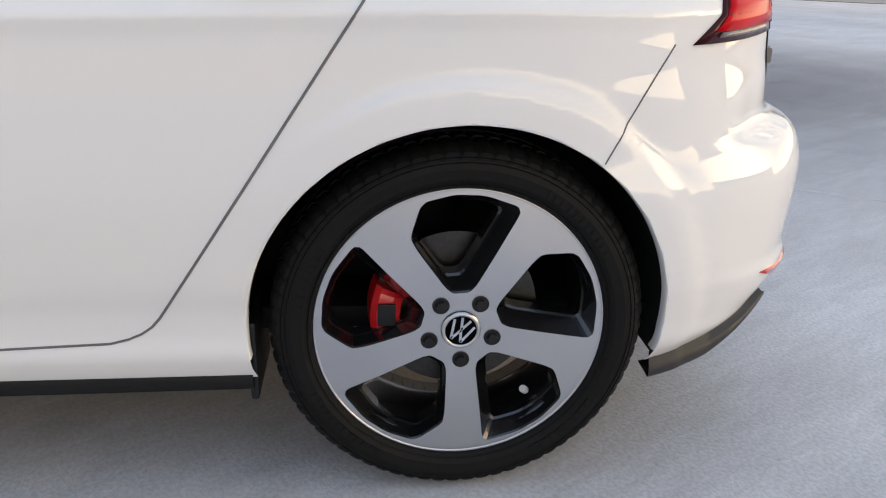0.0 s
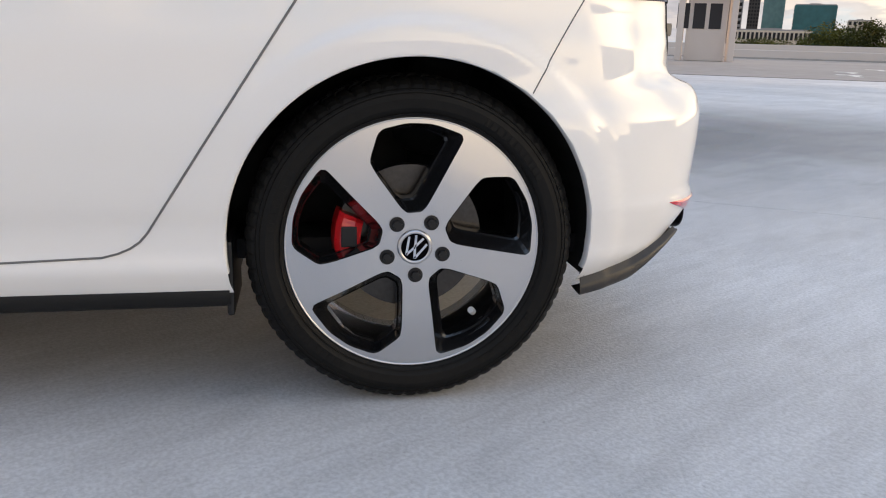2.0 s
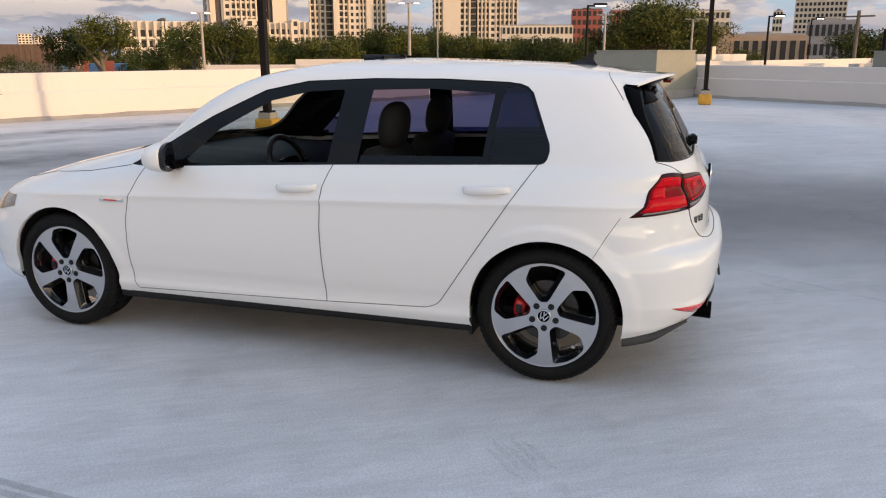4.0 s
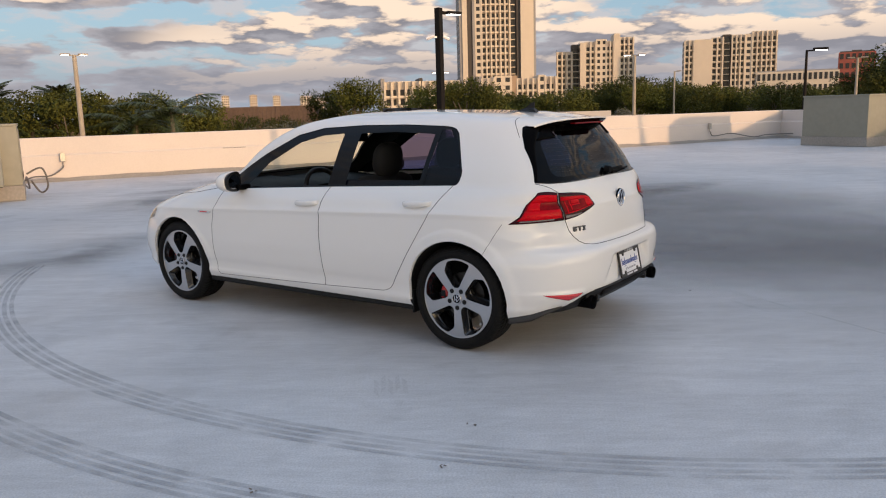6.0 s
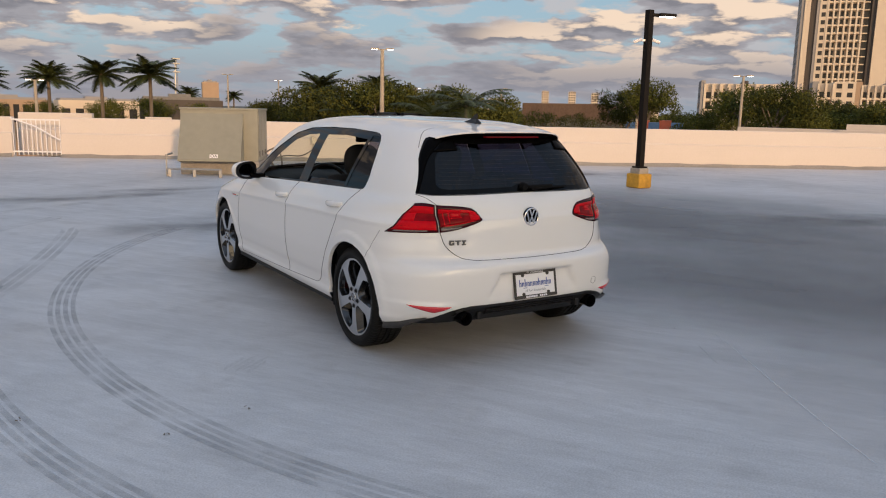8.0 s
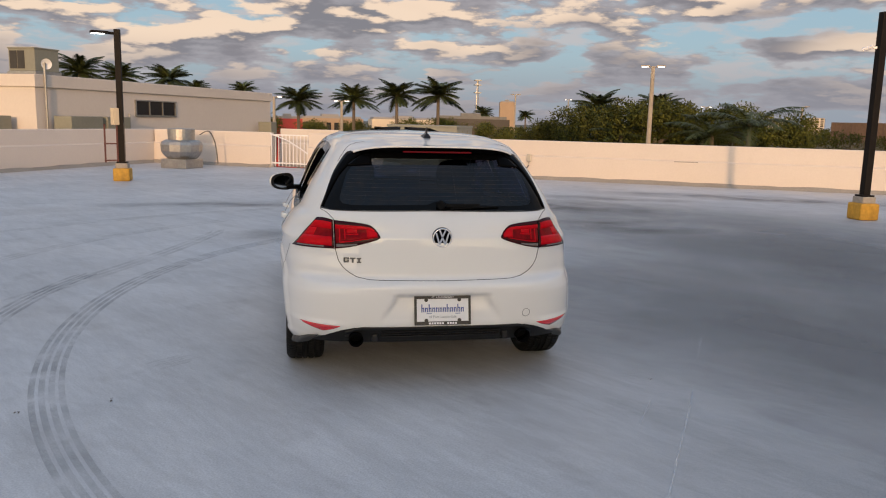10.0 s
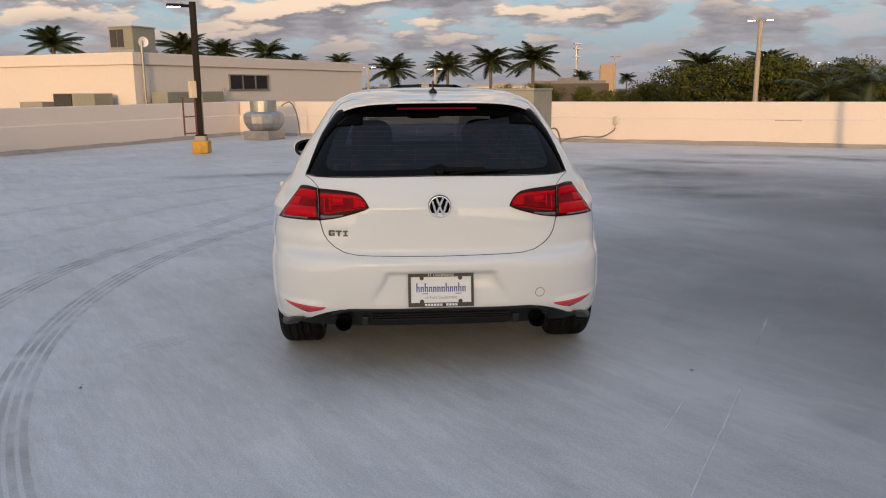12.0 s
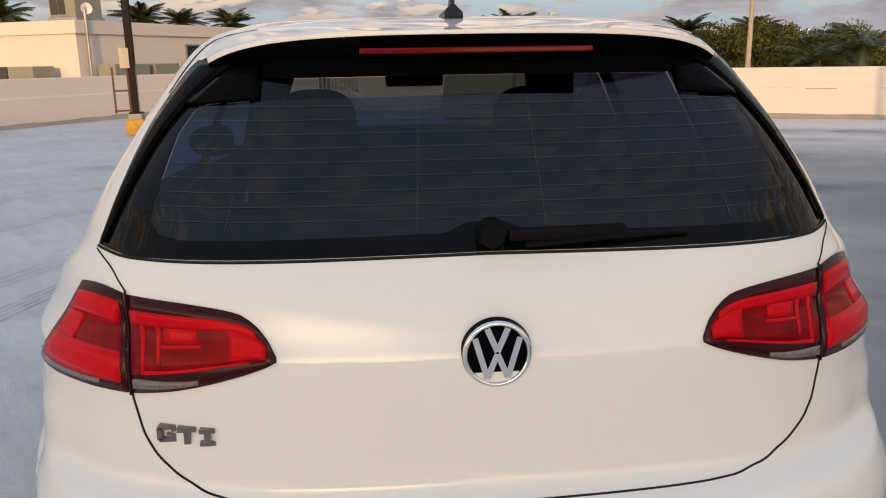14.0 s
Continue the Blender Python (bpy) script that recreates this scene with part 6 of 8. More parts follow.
floor_scratch(((2.12, 0.20), (1.95, -0.09), (1.78, -0.37)), 0.008)
floor_scratch(((1.45, -0.93), (1.25, -1.26), (0.97, -1.70), (0.60, -2.30), (0.40, -2.65)), 0.009)
floor_scratch(((1.12, -1.07), (0.92, -1.38)), 0.007)
bm = bmesh.new()
lr = random.Random(11)
for x, y in ((-2.19, -0.83), (-1.76, -0.70), (-2.95, -0.20), (-2.75, -0.33), (1.3, -0.7)):
    for _ in range(3):
        m = Matrix.Translation((x + lr.uniform(-0.02, 0.02), y + lr.uniform(-0.02, 0.02), 0.006)) @ Euler((lr.uniform(-0.4, 0.4), lr.uniform(-0.4, 0.4), lr.uniform(0, 6))).to_matrix().to_4x4()
        add_box(bm, (-0.006, -0.003, -0.001), (0.006, 0.003, 0.001), 0, m)
tagged(part("leaf_litter", bm, BARK), "scattered brown leaf bits on the deck", "litter", kind="stuff")


# ---- light poles on the deck ----
def deck_pole(x, y, h, arm, label, cams=False, box_side=None, base_side=0.36, rack=True):
    pole = tagged(empty("light_pole", (x, y, 0)), label, "light pole", group="deck light poles")
    bm = bmesh.new()
    add_box(bm, (-base_side / 2, -base_side / 2, 0), (base_side / 2, base_side / 2, 0.29), 0.035)
    part("yellow_pier", bm, YELLOW, pole, "scuffed yellow painted pier")
    bm = bmesh.new()
    add_box(bm, (-0.13, -0.13, 0.28), (0.13, 0.13, 0.40), 0.02)
    part("concrete_cap", bm, CONCRETE, pole, "bare concrete cap")
    bm = bmesh.new()
    add_box(bm, (-0.11, -0.11, 0.40), (0.11, 0.11, 0.43), 0.006)
    add_box(bm, (-0.062, -0.062, 0.43), (0.062, 0.062, h), 0.008)
    part("shaft", bm, BRONZE, pole, "dark bronze square shaft")
    m = Matrix.Rotation(arm, 4, "Z")
    bm = bmesh.new()
    add_box(bm, (0.06, -0.03, h - 0.12), (0.22, 0.03, h - 0.06), 0.01, m)
    add_box(bm, (0.18, -0.11, h - 0.115), (0.55, 0.11, h - 0.055), 0.025, m)
    head = part("lamp_head", bm, BRONZE, pole)
    bm = bmesh.new()
    add_box(bm, (0.26, -0.08, h - 0.121), (0.53, 0.08, h - 0.113), 0, m)
    part("led_panel", bm, LED, head, "lit white panel")
    if cams:
        for sgn in (-1, 1):
            mm = Matrix.Rotation(arm + (0.25 if sgn > 0 else math.pi - 0.25), 4, "Z")
            bm = bmesh.new()
            add_box(bm, (0.05, -0.02, h - 0.60), (0.12, 0.02, h - 0.56), 0.006, mm)
            add_rod(bm, mm @ Vector((0.12, 0, h - 0.56)), mm @ Vector((0.27, -0.05, h - 0.61)), 0.035, seg=14)
            part("camera", bm, PLATE_WHITE, pole, "white security camera")
    if box_side is not None:
        mm = Matrix.Rotation(box_side, 4, "Z")
        bm = bmesh.new()
        add_box(bm, (0.065, -0.075, 1.25), (0.20, 0.075, 1.62), 0.012, mm)
        part("switch_box", bm, CREAM_BOX, pole, "cream switch box")
        if rack:
            bm = bmesh.new()
            for dx in (0.38, 0.10):
                add_box(bm, (dx - 0.012, -0.02, 0.42), (dx + 0.012, 0.02, 1.27), 0, mm)
            for z in (0.45, 0.82):
                add_box(bm, (0.06, -0.015, z), (0.40, 0.015, z + 0.03), 0, mm)
            part("rack", bm, BROWN_METAL, pole, "rusty brown rack")
    bm = bmesh.new()
    add_tube(bm, [(0.07, -0.02, 0.43), (0.075, -0.025, 0.9), (0.07, -0.02, 1.3)], 0.012, 6)
    part("conduit", bm, CABLE, pole)
    return pole


deck_pole(-4.67, 13.85, 3.33, radians(180 + 20), "dark bronze light pole on a yellow pier, lamp lit", box_side=radians(218))
deck_pole(8.85, 7.0, 3.48, radians(-15), "dark bronze light pole with two cameras on a yellow pier", cams=True)
deck_pole(19.9, -0.8, 3.60, radians(-60), "dark bronze light pole before the east wall", box_side=radians(-50), rack=False)


# ---- rooftop units ----
def hvac(name, c, w, d, z0, h, turn, label, text=False):
    """A packaged air unit on a curb with a sloped intake hood on its front (-y before turning)."""
    u = tagged(empty(name, (c[0], c[1], 0)), label, "air conditioner", group="roof air units")
    u.rotation_euler = (0, 0, turn)
    bm = bmesh.new()
    add_box(bm, (-w / 2 - 0.02, -d / 2 - 0.05, 0), (w / 2 + 0.02, d / 2 + 0.02, z0), 0.02)
    part("curb", bm, CURB, u, "grey roof curb")
    bm = bmesh.new()
    add_box(bm, (-w / 2, -d / 2, z0), (w / 2, d / 2, z0 + h - 0.04), 0.012)
    add_box(bm, (-w / 2 - 0.02, -d / 2 - 0.02, z0 + h - 0.045), (w / 2 + 0.02, d / 2 + 0.02, z0 + h), 0.012)
    part("cabinet", bm, HVAC, u, "beige-grey sheet metal cabinet")
    for k in range(3):
        x0 = w / 2 + 0.001
        y0 = -d / 2 + 0.06 + k * (d - 0.1) / 3
        bm = bmesh.new()
        add_box(bm, (x0, y0, z0 + 0.06), (x0 + 0.012, y0 + (d - 0.1) / 3 - 0.04, z0 + h - 0.10), 0.004)
        part("service_panel", bm, HVAC, u)
        bm = bmesh.new()
        add_box(bm, (x0, y0 + 0.02, z0 + 0.10), (x0 + 0.02, y0 + 0.09, z0 + 0.22), 0.004)
        part("vent", bm, HVAC_DARK, u)
    # hood
    bm = bmesh.new()
    hw = w * 0.40
    fr = -d / 2
    ring = [(fr, z0 + h - 0.12), (fr - 0.46, z0 + 0.06), (fr - 0.46, z0 + 0.02), (fr, z0 + 0.02)]
    a = [bm.verts.new((-w / 2 + 0.02, y, z)) for y, z in ring]
    b = [bm.verts.new((-w / 2 + 0.02 + 2 * hw, y, z)) for y, z in ring]
    bm.faces.new(a[::-1]), bm.faces.new(b)
    for q in range(3):
        bm.faces.new((a[q], a[q + 1], b[q + 1], b[q]))
    part("intake_hood", bm, HVAC, u, "sloped intake hood")
    bm = bmesh.new()
    add_box(bm, (-w / 2 + 0.04, fr - 0.44, z0 + 0.005), (-w / 2 + 2 * hw, fr, z0 + 0.018))
    part("intake_grille", bm, HVAC_DARK, u)
    if text:
        slope = math.atan2(0.46, h - 0.18)
        bm = bmesh.new()
        mm = Matrix.Translation((-0.05, fr - 0.432, z0 + 0.13)) @ Matrix.Rotation(-slope, 4, "X")
        add_box(bm, (-0.085, -0.004, -0.04), (0.085, 0.0, 0.04), 0, mm)
        part("label_plate", bm, PLATE_WHITE, u, "white label")
        words("label_lettering", "OA", 0.095, mm @ Matrix.Translation((0, -0.0055, 0)) @ stand, TRIM_BLACK, u)
    return u


hv = deck(-3.95, 12.75)
hvac("air_unit", (hv.x, hv.y), 1.62, 1.38, 0.28, 1.13, TURN, "beige-grey rooftop air unit with a sloped hood", True)
h2 = Vector((22.97, 1.10))
hvac("air_unit", (h2.x, h2.y), 2.2, 2.45, 0.28, 1.25, TURN + math.pi / 2, "beige-grey rooftop air unit before the east wall")
hvac("air_unit", deck(24.0, 15.2)[:2], 1.6, 1.4, 0.28, 1.1, TURN, "dark rooftop air unit by the north wall")
# pipe rail beside the first unit
bm = bmesh.new()
p0, p1 = deck(-4.9, 11.35, 0.16), deck(-3.75, 11.15, 0.16)
add_tube(bm, [p0 - Vector((0, 0, 0.16)), p0, p1, p1 - Vector((0, 0, 0.0))], 0.022, 8)
add_tube(bm, [p0, p0 + Vector((0, 0, 0.28)), p0 + Vector((0.25, 0.6, 0.28))], 0.022, 8)
for t in (0.05, 0.5, 0.97):
    add_box(bm, (-0.03, -0.03, 0.0), (0.03, 0.03, 0.15), 0.006, Matrix.Translation((p0 + (p1 - p0) * t) * 1.0 - Vector((0, 0, 0.16))))
tagged(part("pipe_run", bm, GALV), "grey pipe on low blocks beside the unit", "pipe")


def conduit(points, label, name="cable"):
    bm = bmesh.new()
    pts = [Vector(p) for p in points]
    dense = []
    for i in range(len(pts) - 1):
        a, b, c, d = pts[max(i - 1, 0)], pts[i], pts[i + 1], pts[min(i + 2, len(pts) - 1)]
        for k in range(6):
            t = k / 6
            dense.append(0.5 * ((2 * b) + (c - a) * t + (2 * a - 5 * b + 4 * c - d) * t * t + (3 * b - a - 3 * c + d) * t**3))
    dense.append(pts[-1])
    add_tube(bm, dense, 0.018, 6)
    tagged(part(name, bm, CABLE), label, "cable")


def wall_outlet(u, z=0.52):
    o = tagged(empty("wall_outlet", deck(u, 16.54, 0)), "small grey weatherproof outlet on the parapet", "outlet", group="wall outlets")
    o.rotation_euler = (0, 0, TURN)
    bm = bmesh.new()
    add_box(bm, (-0.06, -0.08, z - 0.05), (0.06, 0.005, z + 0.16), 0.012)
    part("cover", bm, GALV, o)
    bm = bmesh.new()
    add_rod(bm, (0, -0.035, z - 0.16), (0, -0.035, z - 0.05), 0.014)
    part("conduit", bm, GALV, o)


wall_outlet(-2.3)
conduit([deck(-2.3, 16.46, 0.38), deck(-2.35, 16.4, 0.30), deck(-2.6, 16.2, 0.17), deck(-2.95, 15.6, 0.20), deck(-3.15, 14.6, 0.17), deck(-3.05, 13.6, 0.10), deck(-3.08, 13.2, 0.35), deck(-3.1, 13.0, 0.30)], "grey flexible cable looping from outlet to unit")
conduit([deck(-3.07, 12.6, 0.45), deck(-2.8, 12.6, 0.55), deck(-2.72, 12.75, 0.2), deck(-2.85, 12.9, 0.06), deck(-3.0, 12.8, 0.30)], "grey cable loops beside the unit")
wall_outlet(18.9)
conduit([deck(18.9, 16.46, 0.38), deck(19.0, 16.4, 0.22), deck(19.8, 16.3, 0.28), deck(20.8, 16.2, 0.12), deck(21.5, 16.1, 0.18), deck(23.0, 15.8, 0.16)], "grey flexible cable along the wall")
bm = bmesh.new()
add_box(bm, (-0.30, -0.025, 0.60), (0.30, 0.06, 0.622), 0.006, Matrix.Translation(deck(1.8, 16.57)) @ DECK_M)
tagged(part("wall_scupper", bm, CURB), "thin stained metal strip on the parapet", "scupper")

# upblast fan
fan = tagged(empty("exhaust_fan", (-4.05, 18.75, 0)), "galvanised upblast exhaust fan on a curb", "fan")
fan.rotation_euler = (0, 0, TURN)
bm = bmesh.new()
add_box(bm, (-0.42, -0.42, 0), (0.42, 0.42, 0.26), 0.02)
part("curb", bm, GALV, fan)
bm = bmesh.new()
add_revolve(bm, [(0.26, 0.40), (0.36, 0.50), (0.48, 0.57), (0.66, 0.585), (0.74, 0.55), (0.80, 0.44), (0.80, 0.36)], (0, 0, 0), 12, "z")
part("bowl", bm, GALV, fan, "dented galvanised bowl")
bm = bmesh.new()
add_revolve(bm, [(0.79, 0.37), (1.10, 0.38), (1.12, 0.36), (1.12, 0.0)], (0, 0, 0), 28, "z")
part("cap", bm, GALV, fan)
conduit([(-3.55, 18.8, 0.95), (-3.3, 18.9, 1.05), (-3.15, 19.1, 0.7), (-3.1, 19.3, 0.1)], "black cable hanging from the fan")

# stair gate in the gap of the parapet
gate_rail = tagged(empty("stair_gate", deck(-9.58, 16.60, 0)), "white metal picket gate in the parapet gap", "gate")
gate_rail.rotation_euler = (0, 0, TURN)
bm = bmesh.new()
for z in (0.12, 0.96):
    add_box(bm, (-0.62, -0.02, z), (0.62, 0.02, z + 0.04), 0.004)
part("gate_frame", bm, PLATE_WHITE, gate_rail)
for k in range(11):
    bm = bmesh.new()
    add_box(bm, (-0.60 + 0.12 * k - 0.01, -0.01, 0.04), (-0.60 + 0.12 * k + 0.01, 0.01, 0.98), 0.002)
    part("picket", bm, PLATE_WHITE, gate_rail)
bm = bmesh.new()
add_tube(bm, [(-0.62, -0.05, 1.02), (0.0, -0.05, 0.80), (0.62, -0.05, 0.45)], 0.02, 8)
part("handrail", bm, PLATE_WHITE, gate_rail)

# yellow bollard at the end of the east wall
bol = tagged(empty("bollard", deck(19.55, 1.55, 0)), "tall yellow steel bollard with a white strip", "bollard")
bm = bmesh.new()
add_rod(bm, (0, 0, 0), (0, 0, 1.22), 0.10, seg=20)
part("post", bm, YELLOW, bol, smooth=False)
bm = bmesh.new()
add_box(bm, (0.12, -0.05, 0), (0.26, 0.05, 1.08), 0.01)
part("white_strip", bm, PLATE_WHITE, bol)


# ---- pavilions beyond the east wall ----
def pavilion(x, y, w, d, h, turn, label, roof=True):
    pv = tagged(empty("stair_pavilion", (x, y, 0)), label, "pavilion", group="stair pavilions")
    pv.rotation_euler = (0, 0, turn)
    for sx in (-1, 0, 1):
        for sy in (-1, 1):
            bm = bmesh.new()
            add_box(bm, (sx * w / 2 - 0.16, sy * d / 2 - 0.16, 0), (sx * w / 2 + 0.16, sy * d / 2 + 0.16, h), 0.02)
            part("column", bm, STUCCO, pv)
    bm = bmesh.new()
    add_box(bm, (-w / 2 - 0.3, -d / 2 - 0.3, h), (w / 2 + 0.3, d / 2 + 0.3, h + 0.35), 0.02)
    part("beam", bm, STUCCO, pv)
    bm = bmesh.new()
    add_box(bm, (-w / 2 + 0.3, -d / 2 + 0.3, 0), (w / 2 - 0.3, d / 2 - 0.3, h - 0.1), 0.02)
    part("shaft_wall", bm, STUCCO, pv)
    for k in range(3):
        bm = bmesh.new()
        add_box(bm, (-w / 2 + 0.29, -d / 2 + 0.6 + k * 0.8, h * 0.45), (-w / 2 + 0.27, -d / 2 + 1.2 + k * 0.8, h * 0.8))
        part("opening", bm, WINDOW_FAR, pv)
    if roof:
        bm = bmesh.new()
        base = [bm.verts.new((sx * (w / 2 + 0.5), sy * (d / 2 + 0.5), h + 0.35)) for sx, sy in ((-1, -1), (1, -1), (1, 1), (-1, 1))]
        top = [bm.verts.new((sx * w * 0.15, sy * d * 0.15, h + 0.35 + w * 0.22)) for sx, sy in ((-1, -1), (1, -1), (1, 1), (-1, 1))]
        for a in range(4):
            bm.faces.new((base[a], base[(a + 1) % 4], top[(a + 1) % 4], top[a]))
        bm.faces.new(top)
        part("hip_roof", bm, ROOF_GREY, pv, "grey metal hip roof")
    return pv


pavilion(37.8, -20.9, 2.6, 2.6, 3.6, TURN, "white stair tower with open columns", False)
pavilion(28.5, -10.6, 2.4, 2.4, 1.15, TURN, "low white pavilion with a grey hip roof")
pavilion(31.0, -13.0, 3.4, 2.4, 2.6, TURN, "white columned walkway shelter", False)
for az, dist, w, h in ((84, 42, 7, 1.0), (93, 40, 9, 0.9), (98, 40, 5, 0.95), (89, 46, 6, 1.35), (102, 38, 5, 1.1)):
    p = bearing(az, dist)
    bm = bmesh.new()
    add_box(bm, (-w / 2, -0.12, 0), (w / 2, 0.12, h), 0.02)
    bmesh.ops.transform(bm, matrix=Matrix.Translation(p) @ DECK_M, verts=bm.verts[:])
    tagged(part("ramp_wall", bm, STUCCO), "cream sunlit ramp parapet beyond the wall", "wall", group="ramp parapets")
for az, dist in ((99.5, 37), (104, 40)):
    p = bearing(az, dist)
    hvac("air_unit", (p.x, p.y), 2.2, 1.4, 0.2, 1.3, TURN, "small grey roof unit beyond the wall")
for az0, az1, dist, z in ((53.5, 79, 62, 0.62), (11.2, 13.0, 30, 0.95), (60, 66, 75, 0.9)):
    p, q = bearing(az0, dist), bearing(az1, dist)
    d = (q - p)
    bm = bmesh.new()
    add_box(bm, (0, -0.15, -4), (d.length, 0.15, z), 0.02)
    bmesh.ops.transform(bm, matrix=Matrix.Translation(p) @ Matrix.Rotation(math.atan2(d.y, d.x), 4, "Z"), verts=bm.verts[:])
    tagged(part("neighbour_parapet", bm, STUCCO), "white parapet of the next roof", "wall", group="next roof parapets")

# ---- white building beyond the west end ----
bld = tagged(empty("white_building"), "long low cream white commercial building", "building")
bm = bmesh.new()
add_box(bm, (-60, 22, -9), (-24.0, 41.7, 2.50), 0)
add_box(bm, (-60.1, 21.9, 2.50), (-23.9, 41.8, 3.02), 0.03)
bmesh.ops.transform(bm, matrix=DECK_M, verts=bm.verts[:])
part("wall", bm, BUILDING_WHITE, bld, "cream stucco walls with a fascia band")
bm = bmesh.new()
add_box(bm, (-59.5, 22.4, 3.02), (-24.5, 41.3, 3.06))
bmesh.ops.transform(bm, matrix=DECK_M, verts=bm.verts[:])
part("roof", bm, ROOF_GREY, bld)
for k in range(3):
    bm = bmesh.new()
    add_box(bm, (-24.02, 28.3 + 1.05 * k, 1.45), (-23.97, 29.27 + 1.05 * k, 2.12))
    bmesh.ops.transform(bm, matrix=DECK_M, verts=bm.verts[:])
    part("window", bm, WINDOW_FAR, bld, "dark strip window")
bm = bmesh.new()
for a, b in ((28.22, 28.3), (31.4, 31.48), (29.28, 29.34), (30.33, 30.39)):
    add_box(bm, (-24.0, a, 1.42), (-23.93, b, 2.16))
for z0 in (1.38, 2.12):
    add_box(bm, (-24.0, 28.22, z0), (-23.9, 31.48, z0 + 0.06))
bmesh.ops.transform(bm, matrix=DECK_M, verts=bm.verts[:])
part("window_frame", bm, GALV, bld)
for u0, u1, z0, z1, mt in ((-26.2, -24.9, 0.4, 1.30, HVAC), (-27.3, -26.25, 0.2, 1.30, HVAC_DARK), (-29.4, -28.0, 0.2, 0.95, CURB)):
    bm = bmesh.new()
    add_box(bm, (u0, 20.6, -1), (u1, 21.6, z1), 0.03)
    bmesh.ops.transform(bm, matrix=DECK_M, verts=bm.verts[:])
    tagged(part("wall_unit", bm, mt), "grey air unit before the white building", "air conditioner", group="building air units")
for v0, w in ((22.5, 1.9), (24.7, 1.5), (39.4, 0.7)):
    bm = bmesh.new()
    add_box(bm, (-23.6, v0, -1), (-22.7, v0 + w, 1.34 if w > 1 else 1.2), 0.03)
    bmesh.ops.transform(bm, matrix=DECK_M, verts=bm.verts[:])
    tagged(part("wall_unit", bm, HVAC), "grey air unit beside the white building", "air conditioner", group="building air units")
for v, top in ((22.4, 3.5), (27.6, 1.5)):
    bm = bmesh.new()
    add_rod(bm, deck(-23.83, v, -2), deck(-23.83, v, top), 0.055)
    tagged(part("downpipe", bm, GALV), "grey pipe up the white building's wall", "pipe", group="wall pipes")
p = deck(-25.2, 23.3)
hvu = tagged(empty("roof_unit", (p.x, p.y, 3.06)), "large beige-grey roof unit with a grille", "air conditioner")
hvu.rotation_euler = (0, 0, TURN)
bm = bmesh.new()
add_box(bm, (-0.68, -0.68, 0.12), (0.68, 0.68, 1.10), 0.03)
add_box(bm, (-0.71, -0.71, 1.04), (0.71, 0.71, 1.10), 0.01)
part("cabinet", bm, HVAC, hvu)
bm = bmesh.new()
add_box(bm, (-0.74, -0.74, -0.04), (0.74, 0.74, 0.12), 0.02)
part("base", bm, GALV, hvu)
for k in range(2):
    bm = bmesh.new()
    add_box(bm, (-0.60 + k * 0.40, -0.70, 0.22), (-0.24 + k * 0.40, -0.675, 0.96))
    part("grille", bm, HVAC_DARK, hvu)
dish = bmesh.new()
add_revolve(dish, [(0.0, 0.0), (-0.03, 0.12), (-0.07, 0.22)], (0, 0, 0), 20, "x")
bmesh.ops.transform(dish, matrix=Matrix.Translation(deck(-23.85, 22.5, 3.45)) @ Matrix.Rotation(2.2, 4, "Z"), verts=dish.verts[:])
tagged(part("satellite_dish", dish, PLATE_WHITE), "small white satellite dish on a pole", "dish")


# ---- trees ----
def crown_mesh(seed, clumps, leaves, size, leaf):
    """A crown of many small leaves gathered in uneven clumps, about one unit across."""
    r = np.random.RandomState(seed)
    verts, faces = [], []
    for _ in range(clumps):
        a, e = r.uniform(0, 2 * math.pi), r.uniform(-0.55, 1.0)
        rad = r.uniform(0.15, 0.80)
        c = np.array([math.cos(a) * rad, math.sin(a) * rad, e * 0.55 * (1.15 - rad * 0.6)])
        cr = r.uniform(0.20, 0.36)
        for _ in range(leaves):
            d = r.normal(size=3)
            d /= np.linalg.norm(d)
            p = c + d * cr * r.uniform(0.55, 1.08) * np.array([1, 1, 0.8])
            t = r.normal(size=3)
            t /= np.linalg.norm(t)
            q = np.cross(t, d + 0.3 * r.normal(size=3))
            q /= max(np.linalg.norm(q), 1e-6)
            s = leaf * r.uniform(0.6, 1.4)
            i = len(verts)
            verts += [p - t * s, p + q * s * 0.45, p + t * s, p - q * s * 0.45]
            faces.append((i, i + 1, i + 2, i + 3))
    me = bpy.data.meshes.new("crown")
    me.from_pydata([tuple(np.array(v) * size) for v in verts], [], faces)
    return me


def trunk_mesh(seed, h, r0):
    bm = bmesh.new()
    rr = random.Random(seed)
    top = Vector((rr.uniform(-0.4, 0.4), rr.uniform(-0.4, 0.4), h))
    add_rod(bm, (0, 0, 0), top, r0, r0 * 0.6, 10)
    for k in range(5):
        a = rr.uniform(0, 6.28)
        add_rod(bm, top * rr.uniform(0.75, 1.0), top + Vector((math.cos(a) * 1.6, math.sin(a) * 1.6, rr.uniform(0.2, 0.8))), r0 * 0.45, r0 * 0.15, 7)
    me = bpy.data.meshes.new("trunk")
    bm.to_mesh(me)
    bm.free()
    me.materials.append(BARK)
    return me


CROWNS = []
for seed in range(5):
    me = crown_mesh(seed + 3, 34, 210, 1.0, 0.032)
    me.materials.append(LEAF)
    CROWNS.append(me)
PALE = crown_mesh(31, 26, 180, 1.0, 0.030)
PALE.materials.append(LEAF_PALE)
TRUNKS = [trunk_mesh(k, 6.0, 0.25) for k in range(3)]


